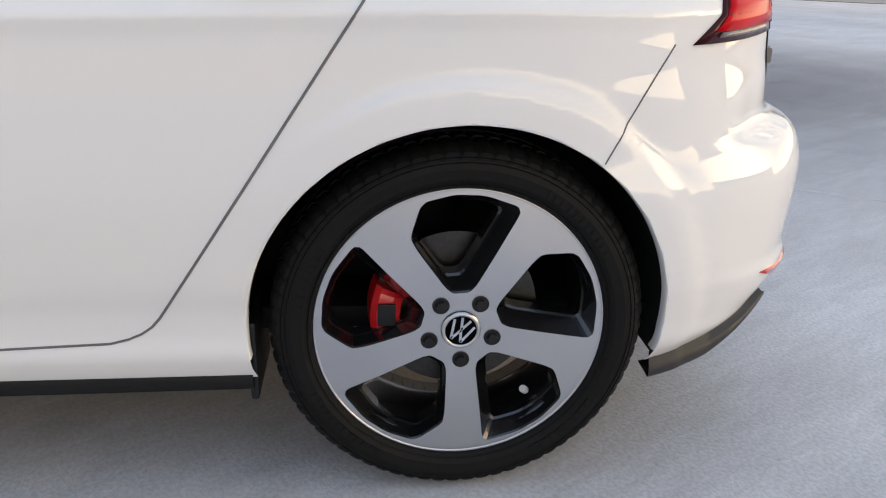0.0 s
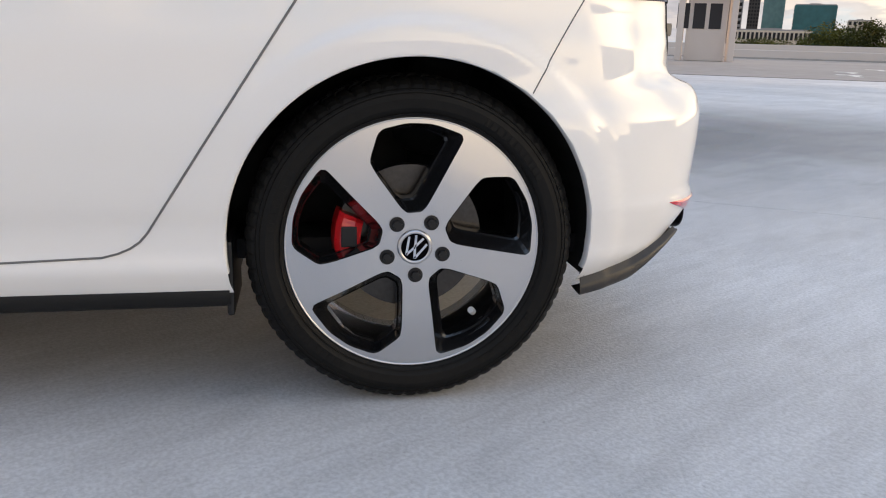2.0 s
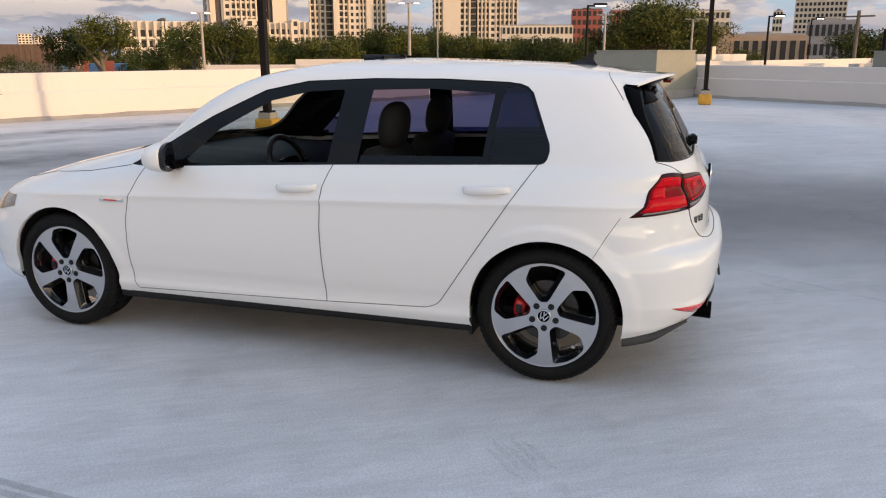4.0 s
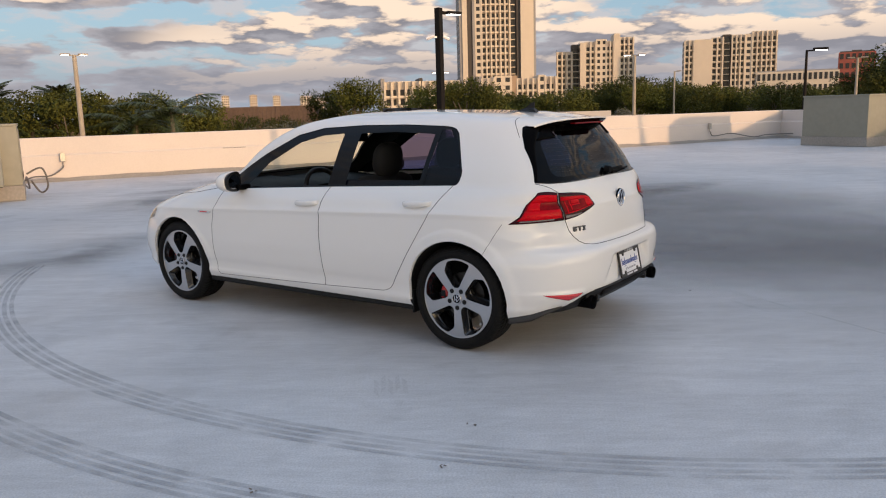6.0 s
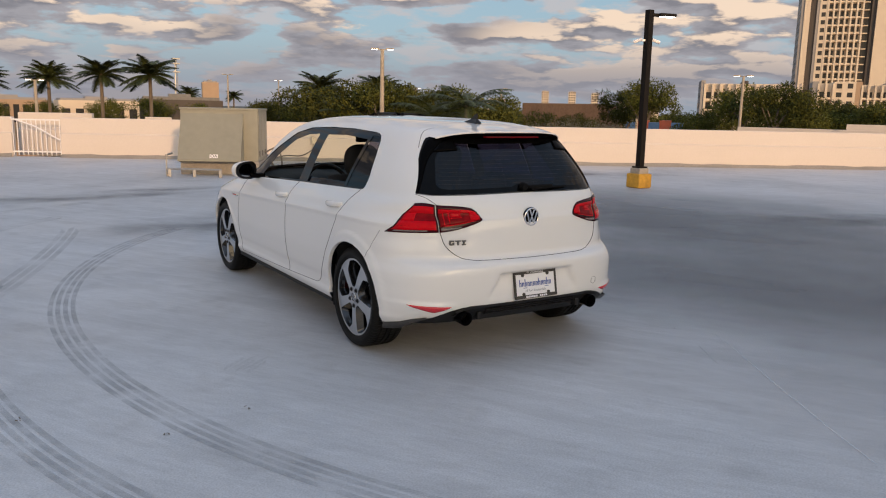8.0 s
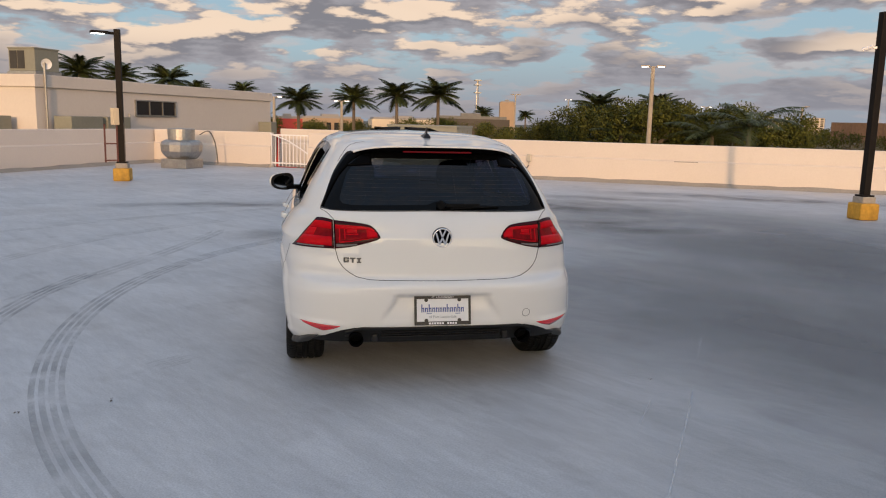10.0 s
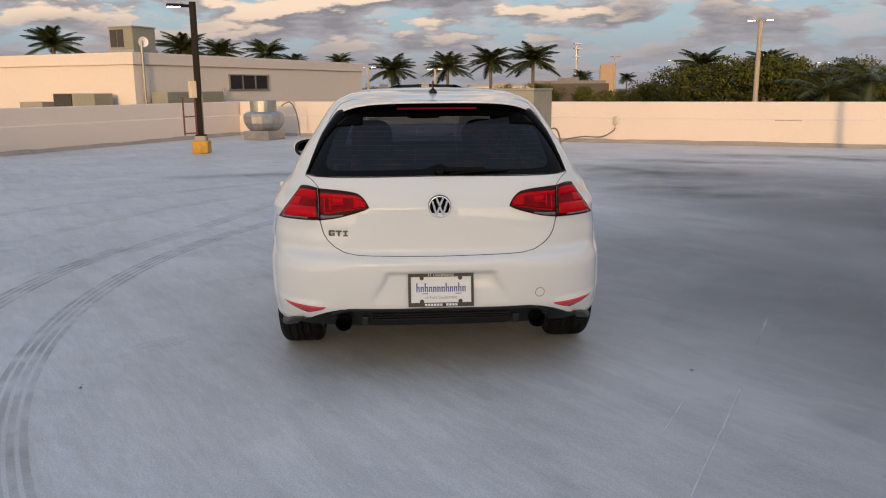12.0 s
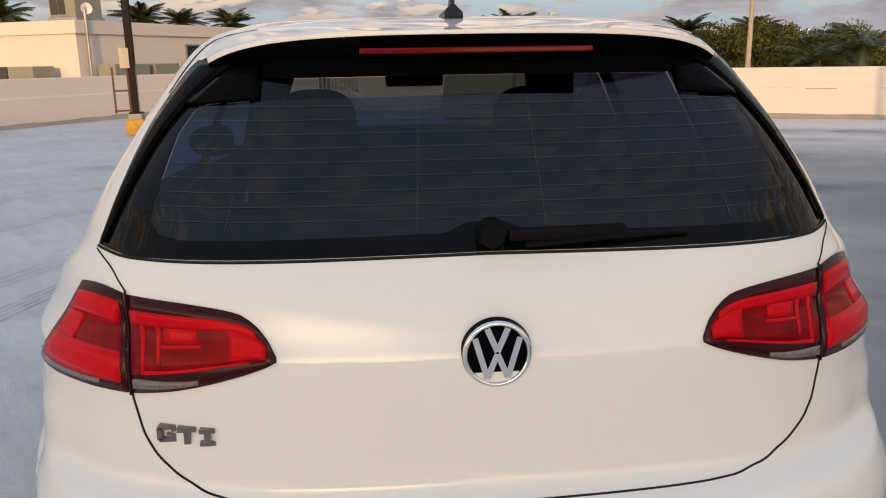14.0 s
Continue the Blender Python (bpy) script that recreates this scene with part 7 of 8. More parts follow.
def tree(az, dist, top, wide, k, pale=False, base=-9.0):
    p = bearing(az, dist, base)
    t = tagged(empty("tree" if not pale else "shrub", p), "dense dark green broadleaf tree beyond the parapet" if not pale else "pale silvery green shrub beyond the parapet", "tree" if not pale else "shrub", group="trees beyond the parapet" if not pale else "pale shrubs")
    t.rotation_euler = (0, 0, (k * 2.4) % 6.28)
    h = top - base
    o = new("trunk", TRUNKS[k % 3])
    o.parent, o.scale = t, (1, 1, max(0.3, (h - wide * 0.75) / 6.0))
    c = new("crown", PALE if pale else CROWNS[k % 5])
    c.parent = t
    c.location, c.scale = (0, 0, h - wide * 0.62), (wide, wide, wide * 0.95)


rt = random.Random(21)
spots = []
# compass angle, distance, height of the top over the deck, half width
for az, dist, top, wide in ((15.5, 95, 1.7, 3.6), (19.5, 88, 2.0, 3.6), (23.0, 76, 3.7, 4.0), (25, 66, 3.9, 4.2), (27.5, 64, 3.6, 4.0), (30, 66, 3.8, 4.2), (33, 70, 3.4, 4.0), (36, 72, 3.0, 3.8), (39, 80, 1.6, 3.2), (42, 85, 1.2, 3.0),
                            (45.5, 70, 3.6, 3.2), (47.5, 66, 4.1, 3.0), (50.5, 95, 2.2, 3.4), (53.6, 90, 4.9, 4.4), (55.8, 85, 4.6, 4.4), (58.5, 92, 2.4, 3.6), (61, 95, 2.4, 3.6), (65, 100, 4.2, 4.2), (67.3, 96, 5.0, 4.6), (70.2, 104, 4.4, 4.6), (71.5, 110, 2.6, 4.0), (74, 115, 2.2, 3.8), (77, 118, 2.2, 3.8), (79.5, 112, 2.4, 3.6),
                            (82.6, 80, 4.0, 3.4), (84.6, 82, 6.5, 5.2), (86.6, 84, 6.7, 5.2), (88.6, 86, 4.8, 3.8), (92, 130, 2.2, 4.0), (98.5, 85, 3.6, 3.8), (100.5, 88, 4.0, 4.2), (102.5, 92, 3.4, 4.0), (105, 100, 3.0, 4.0), (108, 105, 3.0, 4.0), (111, 110, 3.2, 4.2),
                            (119, 125, 2.4, 4.5), (121.5, 130, 2.2, 4.5), (124.5, 100, 3.8, 5.0), (127, 96, 4.2, 5.0), (129.5, 100, 4.4, 5.0), (132, 105, 4.0, 5.0), (-1.5, 120, 1.6, 3.5), (2, 125, 1.4, 3.0), (5, 115, 1.6, 3.0), (9, 120, 1.8, 3.4), (12, 105, 2.2, 3.2)):
    spots.append((az, dist, top, wide))
for k, (az, dist, top, wide) in enumerate(spots):
    tree(az, dist, top, wide, k)
for k in range(34):
    az = 13 + 70 * k / 34 + rt.uniform(-0.8, 0.8)
    tree(az, 120 + rt.uniform(0, 40), rt.uniform(1.0, 2.2), rt.uniform(3.2, 4.4), k + 3)
for k in range(22):
    tree(55 + 29 * k / 22 + rt.uniform(-0.5, 0.5), 88 + rt.uniform(0, 18), rt.uniform(2.4, 3.9), rt.uniform(3.0, 4.4), k + 1)
for k, (az, dist, top) in enumerate(((36.5, 52, 0.3), (39.5, 55, 0.4), (41.5, 54, 0.8), (44, 58, 0.6), (52, 60, 0.2), (62.5, 80, 0.9), (67, 82, 0.9), (76, 95, 0.8), (49.5, 56, 0.3))):
    tree(az, dist, top, 2.2, k, True)


def palm_mesh(seed, fronds, length, droop, leaf=0.034):
    """Feathered fronds on a crown."""
    r = random.Random(seed)
    bm = bmesh.new()
    for f in range(fronds):
        a = 2 * math.pi * f / fronds + r.uniform(-0.2, 0.2)
        lift = r.uniform(-0.25, 1.45)
        ln = length * r.uniform(0.85, 1.1)
        pts = []
        for k in range(11):
            t = k / 10
            out = ln * t * math.cos(lift * (1 - t * 0.4))
            up_ = ln * (t * math.sin(lift) - droop * t * t)
            pts.append(Vector((math.cos(a) * out, math.sin(a) * out, up_)))
        side = Vector((-math.sin(a), math.cos(a), 0))
        for k in range(10):
            p, q = pts[k], pts[k + 1]
            for j in range(7):
                b0 = p + (q - p) * j / 7
                wl_ = ln * 0.22 * math.sin(math.pi * min(1, (k + j / 7 + 0.6) / 10.5)) ** 0.6
                fwd = (q - p).normalized()
                for sg in (-1, 1):
                    tip = b0 + side * sg * wl_ * 0.85 + fwd * wl_ * 0.5 - Vector((0, 0, wl_ * r.uniform(0.15, 0.6)))
                    bm.faces.new([bm.verts.new(v) for v in (b0, b0 + fwd * ln * leaf, tip)])
    me = bpy.data.meshes.new("fronds")
    bm.to_mesh(me)
    bm.free()
    me.materials.append(PALM)
    return me


FRONDS = [palm_mesh(k, 42, 1.0, 0.42) for k in range(3)] + [palm_mesh(9, 15, 1.0, 0.50, 0.016)]
bm = bmesh.new()
add_rod(bm, (0, 0, 0), (0, 0, 1), 0.2, 0.15, 10)
PALM_TRUNK = bpy.data.meshes.new("trunk")
bm.to_mesh(PALM_TRUNK)
bm.free()
PALM_TRUNK.materials.append(BARK)


def palm(az, dist, top, frond, k, kind=None):
    p = bearing(az, dist, -9)
    t = tagged(empty("palm_tree", p), "palm with arching feathered fronds beyond the roof", "palm tree", group="palms")
    t.rotation_euler = (0, 0, k * 1.7)
    o = new("trunk", PALM_TRUNK)
    o.parent, o.scale = t, (1, 1, top + 9 - frond * 0.55)
    c = new("fronds", FRONDS[kind if kind is not None else k % 3])
    c.parent, c.location, c.scale = t, (0, 0, top + 9 - frond * 0.6), (frond,) * 3


for k, (az, dist, top, frond, kind) in enumerate(((1.4, 78, 4.4, 2.7, None), (5.4, 80, 4.6, 2.6, None), (8.6, 78, 5.1, 2.7, None), (11.7, 76, 5.3, 2.9, None), (14.2, 150, 4.2, 2.4, None), (-21.4, 75, 6.6, 2.9, None), (-13.2, 75, 6.3, 2.8, None), (-10.7, 75, 5.7, 2.3, None),
                                          (-7.5, 75, 5.7, 2.5, None), (-6.0, 100, 5.5, 2.0, None), (-2.8, 105, 5.7, 2.2, None), (23.4, 74, 4.4, 2.8, None), (27.6, 78, 4.4, 2.6, None), (34.2, 62, 4.2, 4.2, 3), (31.8, 62, 3.2, 4.0, 3), (17.2, 170, 4.0, 2.2, None), (71, 105, 2.6, 2.0, None), (25.5, 64, 2.4, 3.0, 3))):
    palm(az, dist, top + (0.4 if kind is None else 0), frond * (1.0 if kind is None else 1), k, kind)


# ---- street lamps, masts and wooden poles beyond ----
def far_lamp(az, dist, top, twin, k, mat=None, lit=True, place=None, base=-9.0, thick=0.20):
    p = place or bearing(az, dist, base)
    o = tagged(empty("street_lamp", p), "tall grey street lamp with lit heads" if lit else "tall bare grey pole", "street lamp", group="street lamps")
    h = top - base
    bm = bmesh.new()
    add_rod(bm, (0, 0, 0), (0, 0, h), thick, thick * 0.6, 12)
    part("shaft", bm, mat or POLE_GREY, o)
    for sg in ((-1, 1) if twin else (1,)):
        bm = bmesh.new()
        add_box(bm, (0.0 if sg > 0 else -0.5, -0.03, h - 0.06), (0.5 if sg > 0 else 0.0, 0.03, h), 0.01)
        add_box(bm, (sg * 0.48 - 0.27, -0.16, h - 0.02), (sg * 0.48 + 0.27, 0.16, h + 0.07), 0.03)
        bmesh.ops.transform(bm, matrix=Matrix.Rotation(-radians(az), 4, "Z"), verts=bm.verts[:])
        hd = part("lamp_head", bm, mat or POLE_GREY, o)
        if lit:
            bm = bmesh.new()
            add_box(bm, (sg * 0.50 - 0.20, -0.14, h - 0.04), (sg * 0.50 + 0.20, 0.14, h - 0.022))
            bmesh.ops.transform(bm, matrix=Matrix.Rotation(-radians(az), 4, "Z"), verts=bm.verts[:])
            part("led_panel", bm, LED, hd)


far_lamp(25, 47, 5.2, True, 0, place=Vector((21.2, 42.0, -9)))
for k, (az, dist, top, twin, dark, lit) in enumerate(((-0.2, 70, 3.3, True, False, True), (4.6, 75, 3.2, True, False, True), (27.3, 90, 4.6, True, False, True), (30.2, 110, 4.2, True, False, True), (99.0, 46, 2.6, False, True, True), (36.5, 95, 4.0, False, False, False), (46.3, 90, 3.8, False, False, False))):
    far_lamp(az, dist, top, twin, k, BRONZE if dark else None, lit)


for k, (x, y, top, az, twin, dark, lit, base) in enumerate(((29.3, 102.5, 5.4, 16, True, False, False, -9.0), (51.2, 142.6, 6.2, 20, True, False, True, -9.0), (50.1, 36.4, 4.5, 54, True, False, True, -9.0), (48.0, 18.5, 4.75, 68, True, False, True, -9.0),
                                                            (85.4, 28.7, 5.0, 71, False, False, False, -9.0), (28.5, 3.8, 3.28, 82, False, True, True, 0.0), (67.5, 7.5, 4.6, 84, True, False, False, -9.0), (76.0, 0.3, 4.45, 89, True, False, False, -9.0),
                                                            (40.4, -3.8, 3.25, 94, False, True, True, 0.0), (53.2, -7.3, 3.55, 97, False, True, True, -9.0))):
    far_lamp(az, 0, top, twin, k, BRONZE if dark else None, lit, Vector((x, y, base)), base, 0.075 if dark else 0.16)


def wooden_pole(az, dist, top):
    p = bearing(az, dist, -9)
    o = tagged(empty("utility_pole", p), "wooden utility pole with cross arms", "utility pole", group="utility poles")
    h = top + 9
    bm = bmesh.new()
    add_rod(bm, (0, 0, 0), (0, 0, h), 0.2, 0.14, 10)
    part("shaft", bm, BARK, o)
    for z in (h - 0.5, h - 1.6):
        bm = bmesh.new()
        add_box(bm, (-1.2, -0.06, z), (1.2, 0.06, z + 0.12), 0.01)
        bmesh.ops.transform(bm, matrix=Matrix.Rotation(-radians(az + 20), 4, "Z"), verts=bm.verts[:])
        part("cross_arm", bm, BARK, o)


wooden_pole(98.0, 70, 4.6), wooden_pole(128.3, 85, 6.0), wooden_pole(130.3, 110, 4.2)
bm = bmesh.new()
m0 = bearing(13.4, 260, -9)
for sx, sy in ((-0.6, -0.6), (0.6, -0.6), (0, 0.7)):
    add_rod(bm, m0 + Vector((sx, sy, 0)), m0 + Vector((sx * 0.3, sy * 0.3, 24)), 0.12, seg=6)
for z in (20, 22.5, 24):
    add_box(bm, (-1.1, -1.1, z - 9.2), (1.1, 1.1, z - 8.9), 0, Matrix.Translation((m0.x, m0.y, 0)))
tagged(part("radio_mast", bm, GALV), "slim steel radio mast", "mast")


# ---- buildings in the distance ----
FACE = radians(-38)
def far_tower(az0, az1, dist, top, mat, label, floors=0, bays=0, turn=None, side=TOWER_GREY, deep=None, win=WINDOW_FAR, frame_z=0.5, slabs=False, base=-9.0, cat="building"):
    """A block that fills the compass angles az0..az1 at a distance; windows and floor slabs are pieces on its faces."""
    a, b = bearing(az0, dist), bearing(az1, dist)
    c = (a + b) / 2
    w = (b - a).length
    deep = deep or w * 0.6
    face = math.atan2(b.y - a.y, b.x - a.x) if turn is None else turn
    t = tagged(empty("building", (c.x, c.y, base)), label, cat, group="town buildings")
    t.rotation_euler = (0, 0, face)
    h = top - base
    bm = bmesh.new()
    add_box(bm, (-w / 2, 0, 0), (w / 2, deep, h))
    part("wall", bm, mat, t)
    bm = bmesh.new()
    add_box(bm, (-w / 2 + 0.4, 0.4, h), (w / 2 - 0.4, deep - 0.4, h + max(0.4, h * 0.012)))
    add_box(bm, (-w * 0.15, deep * 0.3, h), (w * 0.12, deep * 0.7, h + max(0.8, h * 0.03)))
    part("roof", bm, side, t)
    if floors:
        fh = h / floors
        bm, bs = bmesh.new(), bmesh.new()
        bw = w / bays
        for f in range(int(9 / fh), floors):
            for k in range(bays):
                x0 = -w / 2 + bw * k
                for lo, hi, yy, dy in (((x0 + bw * 0.2, f * fh + fh * 0.28), (x0 + bw * 0.8, f * fh + fh * 0.85), -0.12, 0.12),):
                    vs = [bm.verts.new((x, yy, z)) for x, z in ((lo[0], lo[1]), (hi[0], lo[1]), (hi[0], hi[1]), (lo[0], hi[1]))]
                    bm.faces.new(vs)
                    vk = [bm.verts.new((x, 0.0, z)) for x, z in ((lo[0], lo[1]), (hi[0], lo[1]), (hi[0], hi[1]), (lo[0], hi[1]))]
                    for q in range(4):
                        bm.faces.new((vs[q], vk[q], vk[(q + 1) % 4], vs[(q + 1) % 4]))
            nb = max(2, int(deep / bw))
            for sgn in (-1, 1):
                for k in range(nb):
                    y0 = deep * (k + 0.2) / nb
                    y1 = deep * (k + 0.8) / nb
                    vs = [bm.verts.new((sgn * (w / 2 + 0.1), y, z)) for y, z in ((y0, f * fh + fh * 0.28), (y1, f * fh + fh * 0.28), (y1, f * fh + fh * 0.85), (y0, f * fh + fh * 0.85))]
                    bm.faces.new(vs)
            if slabs:
                add_box(bs, (-w / 2, -1.3, f * fh), (w / 2, 0, f * fh + fh * 0.10))
                add_box(bs, (-w / 2, -1.3, f * fh + fh * 0.10), (w / 2, -1.2, f * fh + fh * 0.34))
        p_ = part("facade_glazing", bm, win, t)
        p_["kind"] = "stuff"
        if slabs:
            for k in range(0, bays + 1, 2):
                add_box(bs, (-w / 2 + bw * k - bw * 0.10, -1.35, 0), (-w / 2 + bw * k + bw * 0.10, 0, h))
            part("balcony_tier", bs, mat, t)["kind"] = "stuff"
        else:
            bs.free()
    return t


def striped_tower(az0, az1, dist, top, floors, strips, label, turn=None, deep=None, roof=TOWER_DARK):
    """A tower whose face is made of upright strips: (from, to, kind, height) along the face from 0 to 1.
    Kinds: white, grey, dark and tan are plain; windows has small panes; balconies has slabs before dark glazing."""
    a, b = bearing(az0, dist), bearing(az1, dist)
    c = (a + b) / 2
    chord = math.atan2(b.y - a.y, b.x - a.x)
    turn = chord + radians(6) if turn is None else turn
    w = (b - a).length / math.cos(chord - turn)
    deep = deep or w * 0.5
    t = tagged(empty("building", (c.x, c.y, -9.0)), label, "building", group="town buildings")
    t.rotation_euler = (0, 0, turn)
    h = top + 9.0
    fh = h / floors
    plain = {"white": TOWER_WHITE, "grey": TOWER_GREY, "dark": TOWER_DARK, "tan": TOWER_BEIGE, "windows": TOWER_WHITE, "balconies": TOWER_WHITE, "recess": TOWER_DARK}
    proud = {"white": -1.0, "grey": -0.4, "dark": 0.3, "tan": -0.6, "windows": -0.6, "balconies": 1.2, "recess": 2.2}
    bg, bs = bmesh.new(), bmesh.new()
    for f0, f1, kind, tall in strips:
        x0, x1 = -w / 2 + w * f0, -w / 2 + w * f1
        bm = bmesh.new()
        hh = h * tall
        y0 = proud[kind]
        add_box(bm, (x0, y0, 0), (x1, deep, hh))
        add_box(bm, (x0 + (x1 - x0) * 0.1, y0 + 2, hh), (x1 - (x1 - x0) * 0.1, deep - 1, hh + h * 0.008))
        part("wall_strip", bm, plain[kind], t)
        n = max(1, round((x1 - x0) / (fh * (0.72 if kind == "balconies" else 1.05))))
        bw = (x1 - x0) / n
        for f in range(int(8 / fh), int(floors * tall)):
            z = f * fh
            for k in range(n):
                xa = x0 + bw * k
                if kind == "windows":
                    lo, hi, zz = xa + bw * 0.25, xa + bw * 0.75, (z + fh * 0.25, z + fh * 0.80)
                    bg.faces.new([bg.verts.new((x, y0 - 0.06, q)) for x, q in ((lo, zz[0]), (hi, zz[0]), (hi, zz[1]), (lo, zz[1]))])
                elif kind in ("balconies", "recess"):
                    lo, hi = xa + bw * 0.08, xa + bw * (0.62 if k % 2 else 0.80)
                    bg.faces.new([bg.verts.new((x, y0 - 0.06, q)) for x, q in ((lo, z + fh * 0.08), (hi, z + fh * 0.08), (hi, z + fh * 0.88), (lo, z + fh * 0.88))])
            if kind == "balconies":
                add_box(bs, (x0, y0 - 2.0, z), (x1, y0, z + fh * 0.09))
                add_box(bs, (x0, y0 - 1.5, z + fh * 0.09), (x1, y0 - 1.4, z + fh * 0.24))
            elif kind == "recess":
                add_box(bs, (x0 + bw * 0.2, y0 - 1.2, z), (x1 - bw * 0.2, y0, z + fh * 0.14))
        if kind == "balconies":
            for k in range(0, n + 1):
                add_box(bs, (x0 + bw * k - bw * 0.15, y0 - 2.1, 0), (x0 + bw * k + bw * 0.15, y0, hh))
    nb = max(2, int(deep / fh))
    for sgn in (-1, 1):
        for f in range(int(8 / fh), floors):
            for k in range(nb):
                y0_, y1_, z0_, z1_ = deep * (k + 0.25) / nb, deep * (k + 0.75) / nb, f * fh + fh * 0.25, f * fh + fh * 0.85
                bg.faces.new([bg.verts.new((sgn * (w / 2 + 0.08), y, z)) for y, z in ((y0_, z0_), (y1_, z0_), (y1_, z1_), (y0_, z1_))])
    part("facade_glazing", bg, WINDOW_FAR, t)["kind"] = "stuff"
    part("balcony_tier", bs, TOWER_WHITE, t)["kind"] = "stuff"
    return t


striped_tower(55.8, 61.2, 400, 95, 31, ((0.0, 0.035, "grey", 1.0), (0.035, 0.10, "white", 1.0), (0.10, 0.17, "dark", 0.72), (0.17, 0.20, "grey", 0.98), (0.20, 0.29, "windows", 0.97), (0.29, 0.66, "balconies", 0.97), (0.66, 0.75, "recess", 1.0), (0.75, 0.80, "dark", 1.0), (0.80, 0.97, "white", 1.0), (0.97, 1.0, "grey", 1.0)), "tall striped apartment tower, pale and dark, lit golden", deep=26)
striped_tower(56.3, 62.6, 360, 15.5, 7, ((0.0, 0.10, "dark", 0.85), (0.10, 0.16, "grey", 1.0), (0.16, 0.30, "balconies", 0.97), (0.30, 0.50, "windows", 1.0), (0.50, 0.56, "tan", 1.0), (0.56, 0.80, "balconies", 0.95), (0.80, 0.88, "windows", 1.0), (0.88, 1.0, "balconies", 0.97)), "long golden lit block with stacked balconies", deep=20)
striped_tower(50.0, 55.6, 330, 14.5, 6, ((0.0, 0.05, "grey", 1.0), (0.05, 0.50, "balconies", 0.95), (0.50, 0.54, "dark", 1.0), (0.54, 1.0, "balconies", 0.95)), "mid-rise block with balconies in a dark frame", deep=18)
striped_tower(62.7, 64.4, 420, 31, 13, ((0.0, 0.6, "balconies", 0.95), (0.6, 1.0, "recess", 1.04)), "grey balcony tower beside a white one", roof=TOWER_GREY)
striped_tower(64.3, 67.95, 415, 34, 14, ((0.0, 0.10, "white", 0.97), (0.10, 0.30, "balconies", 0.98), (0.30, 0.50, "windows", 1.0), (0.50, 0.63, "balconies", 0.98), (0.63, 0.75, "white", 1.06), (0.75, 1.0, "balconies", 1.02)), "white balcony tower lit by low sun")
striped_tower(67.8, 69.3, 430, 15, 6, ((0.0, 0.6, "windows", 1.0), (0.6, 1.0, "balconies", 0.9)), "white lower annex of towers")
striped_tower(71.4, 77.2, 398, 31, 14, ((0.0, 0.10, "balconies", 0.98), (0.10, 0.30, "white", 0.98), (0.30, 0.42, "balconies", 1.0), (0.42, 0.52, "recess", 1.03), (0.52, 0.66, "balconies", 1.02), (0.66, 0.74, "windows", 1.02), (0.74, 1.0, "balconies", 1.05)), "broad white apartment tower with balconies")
far_tower(76.0, 81.0, 300, 11, TOWER_WHITE, "row of low white apartment houses", 5, 16, radians(-75))
far_tower(80.9, 83.0, 330, 18, TOWER_RED, "dark red brick apartment block", 8, 6, radians(-80), side=TOWER_DARK)
far_tower(83.6, 87.4, 330, 17.5, TOWER_RED, "brick red apartment block with white stripes", 8, 12, radians(-80))
far_tower(87.3, 88.6, 335, 18.5, TOWER_GREY, "grey and white apartment block", 8, 4, radians(-85))
far_tower(88.5, 91.4, 330, 16.8, TOWER_WHITE, "cream apartment block with dark windows", 7, 9, radians(-85))
far_tower(90.2, 96.0, 170, 4.6, TOWER_BEIGE, "beige stone shopping building with corner towers", 2, 10, radians(-90))
far_tower(90.2, 91.2, 168, 6.2, TOWER_BEIGE, "beige stone corner tower, plain", 0, 0, radians(-90))
far_tower(94.0, 94.6, 300, 15, TOWER_WHITE, "white slab tower in the distance", 10, 3, radians(-95))
far_tower(95.4, 98.4, 420, 32, TOWER_WHITE, "white hotel tower with grid of windows", 16, 12, radians(-95))
far_tower(96.0, 99.0, 200, 8, TOWER_GREY, "grey low apartment building, distant", 4, 8, radians(-95))
far_tower(102.2, 104.2, 380, 40, TOWER_BEIGE, "tan office tower with windows", 18, 6, radians(-100))
far_tower(104.0, 107.5, 390, 34, TOWER_GREY, "grey office tower with windows", 15, 8, radians(-104))
far_tower(118.4, 119.5, 330, 22, TOWER_GREY, "tower with stacked balconies", 14, 4, radians(-120), slabs=True)
far_tower(120.0, 120.7, 500, 34, TOWER_DARK, "slim dark tower with windows", 22, 4, radians(-120))
far_tower(120.9, 122.2, 480, 36, GLASS_GREEN, "tall green glass office tower", 26, 8, radians(-120), win=GLASS_GREEN)
far_tower(122.7, 125.2, 360, 18.2, GLASS_TEAL, "teal glass office block", 10, 12, radians(-122), win=GLASS_TEAL)
far_tower(119.0, 123.8, 260, 6.0, TOWER_WHITE, "white low apartment row", 4, 18, radians(-120))
far_tower(126.0, 127.4, 500, 17, TOWER_WHITE, "pale distant apartment block", 8, 5, radians(-125))
for az0, az1, top in ((39.0, 39.5, 17), (40.9, 41.4, 17), (42.5, 43.0, 16), (44.4, 45.2, 15), (45.3, 46.2, 13.5), (46.4, 47.2, 13), (33.0, 34.2, 9), (35.2, 36.4, 10)):
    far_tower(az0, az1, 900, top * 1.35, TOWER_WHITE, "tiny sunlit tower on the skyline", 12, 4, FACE)
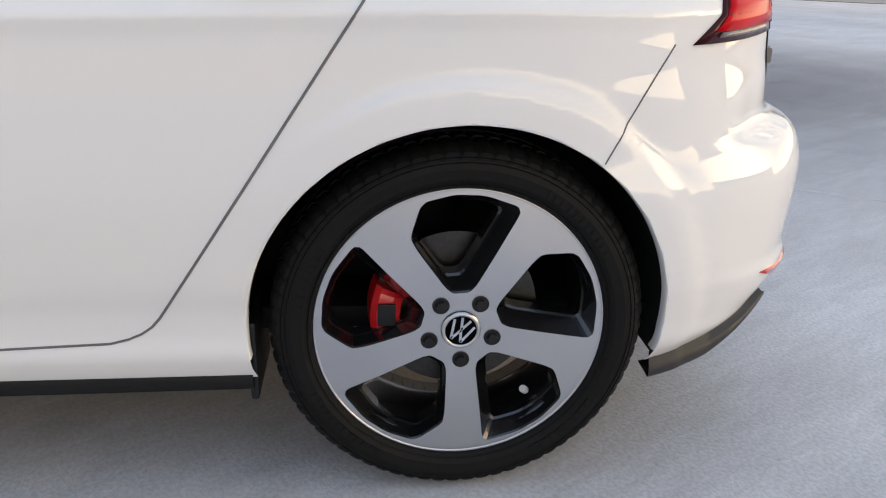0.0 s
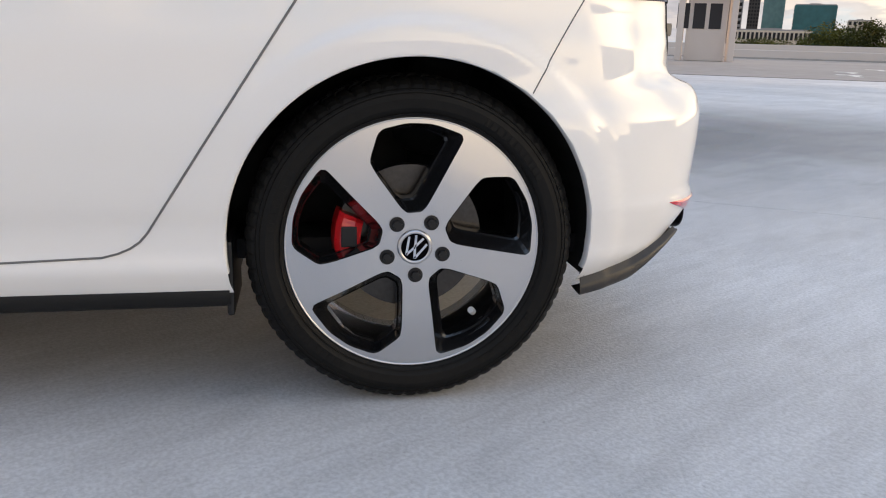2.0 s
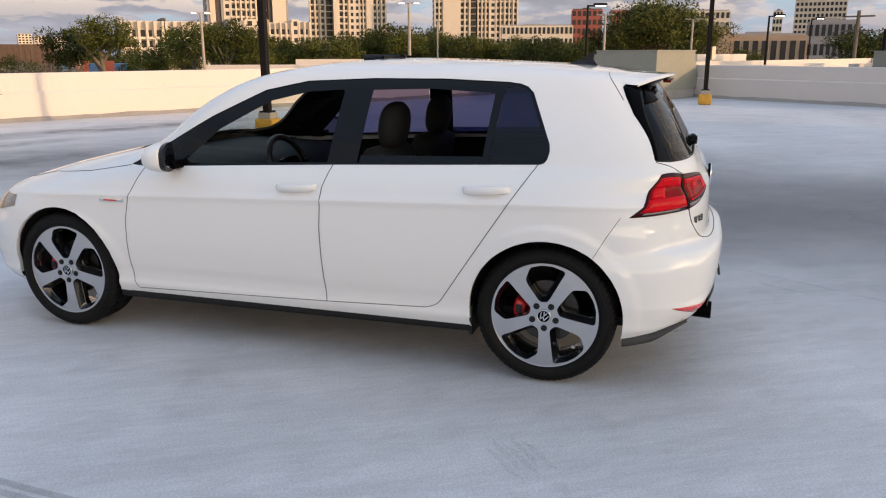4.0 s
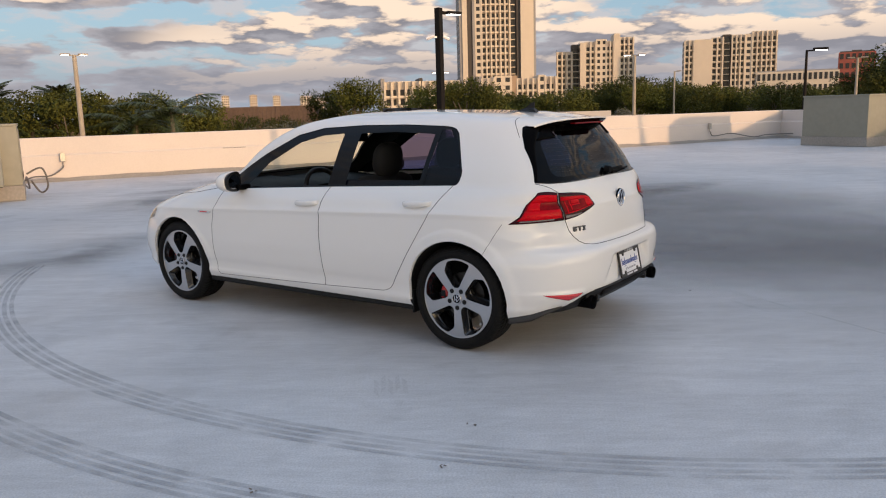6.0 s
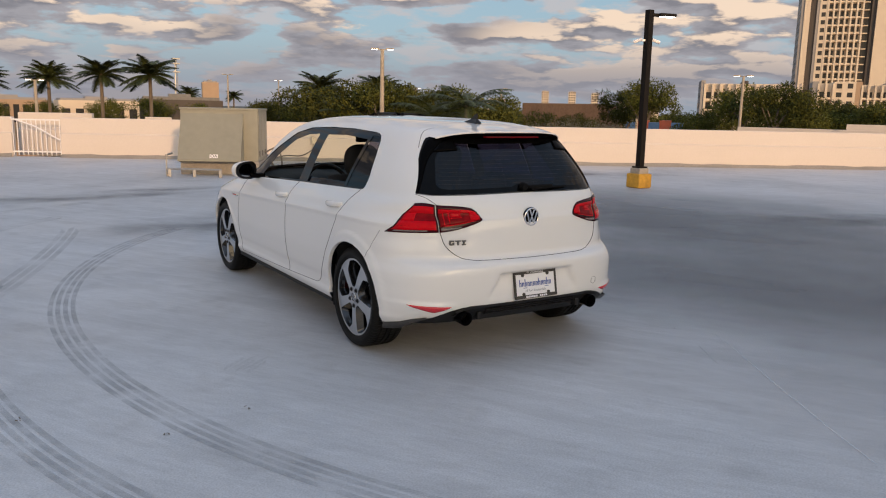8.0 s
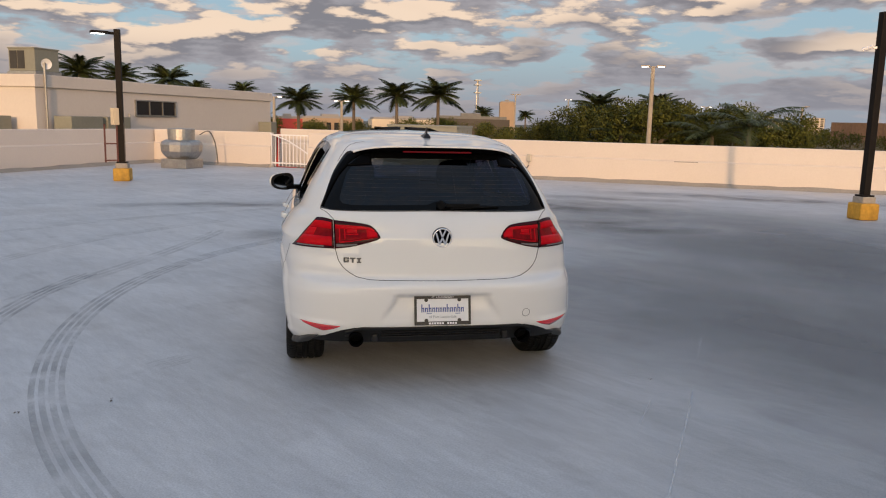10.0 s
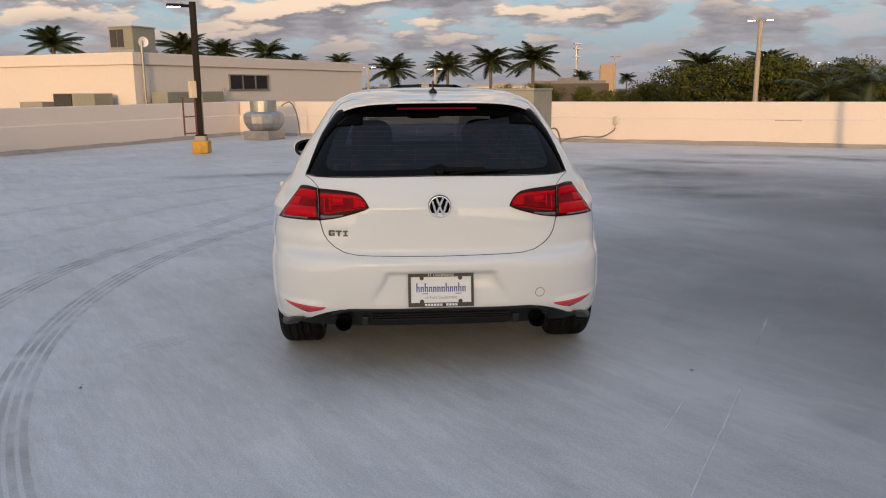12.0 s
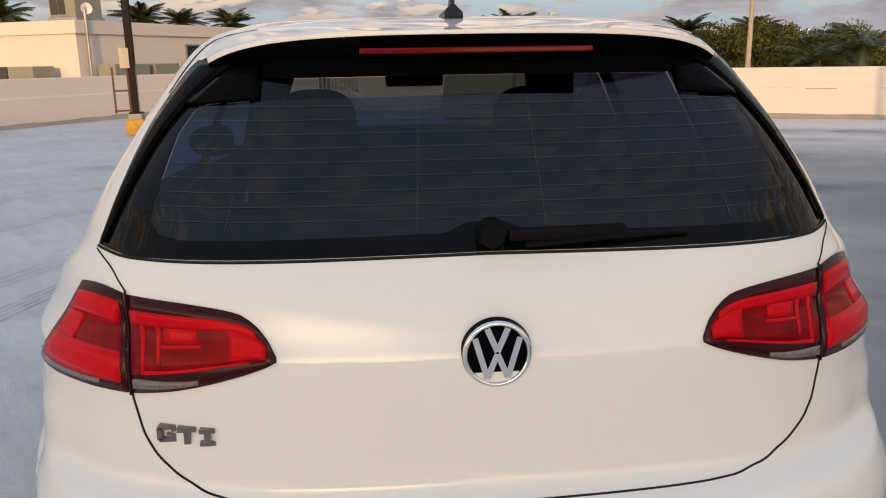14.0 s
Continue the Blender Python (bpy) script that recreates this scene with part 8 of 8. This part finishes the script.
far_tower(-0.9, 1.2, 130, 1.3, RED_PANEL, "low building with a red canopy front", 0, 0, radians(5))
far_tower(1.0, 5.5, 150, 1.5, TOWER_BEIGE, "low beige shop building", 2, 8, radians(5))
far_tower(11.0, 16.5, 110, 1.9, TOWER_DARK, "low brown roofed building", 0, 0, radians(-10), side=ROOF_GREY)
far_tower(15.1, 16.2, 240, 7.6, TOWER_BEIGE, "beige building with sloped roof", 0, 0, radians(-10))
far_tower(6.0, 11, 170, 1.6, TOWER_WHITE, "low white building behind palms", 1, 6, radians(0))

fence = tagged(empty("board_fence"), "tall weathered brown board fence", "fence")
p, q = bearing(38.0, 118, -9), bearing(45.2, 112, -9)
for k in range(46):
    t0, t1 = k / 46, (k + 0.93) / 46
    a, b = p + (q - p) * t0, p + (q - p) * t1
    bm = bmesh.new()
    n = Vector((-(q - p).y, (q - p).x, 0)).normalized() * (0.12 if k % 2 else 0.02)
    ring = [a + n, b + n, b - n * 0 + Vector((0.05, 0.1, 0)), a + Vector((0.05, 0.1, 0))]
    lo = [bm.verts.new(v) for v in ring]
    hi = [bm.verts.new(v + Vector((0, 0, 11.6))) for v in ring]
    bm.faces.new(hi), bm.faces.new(lo[::-1])
    for j in range(4):
        bm.faces.new((lo[j], lo[(j + 1) % 4], hi[(j + 1) % 4], hi[j]))
    part("board", bm, FENCE_BROWN, fence)
for k, (az, mt) in enumerate(((45.9, BLUE_PANEL), (46.7, ORANGE), (47.4, BLUE_PANEL), (48.2, ORANGE), (49.0, BLUE_PANEL))):
    p = bearing(az, 105, -9)
    bm = bmesh.new()
    add_box(bm, (-0.75, -1.2, 6.2), (0.75, 1.2, 9.6 if k % 2 else 9.3), 0.03)
    add_box(bm, (-0.7, -1.1, 0), (0.7, 1.1, 6.2))
    bmesh.ops.transform(bm, matrix=Matrix.Translation(p) @ Matrix.Rotation(-radians(az), 4, "Z"), verts=bm.verts[:])
    tagged(part("shipping_container", bm, mt), "brightly painted stacked container", "container", group="painted containers")
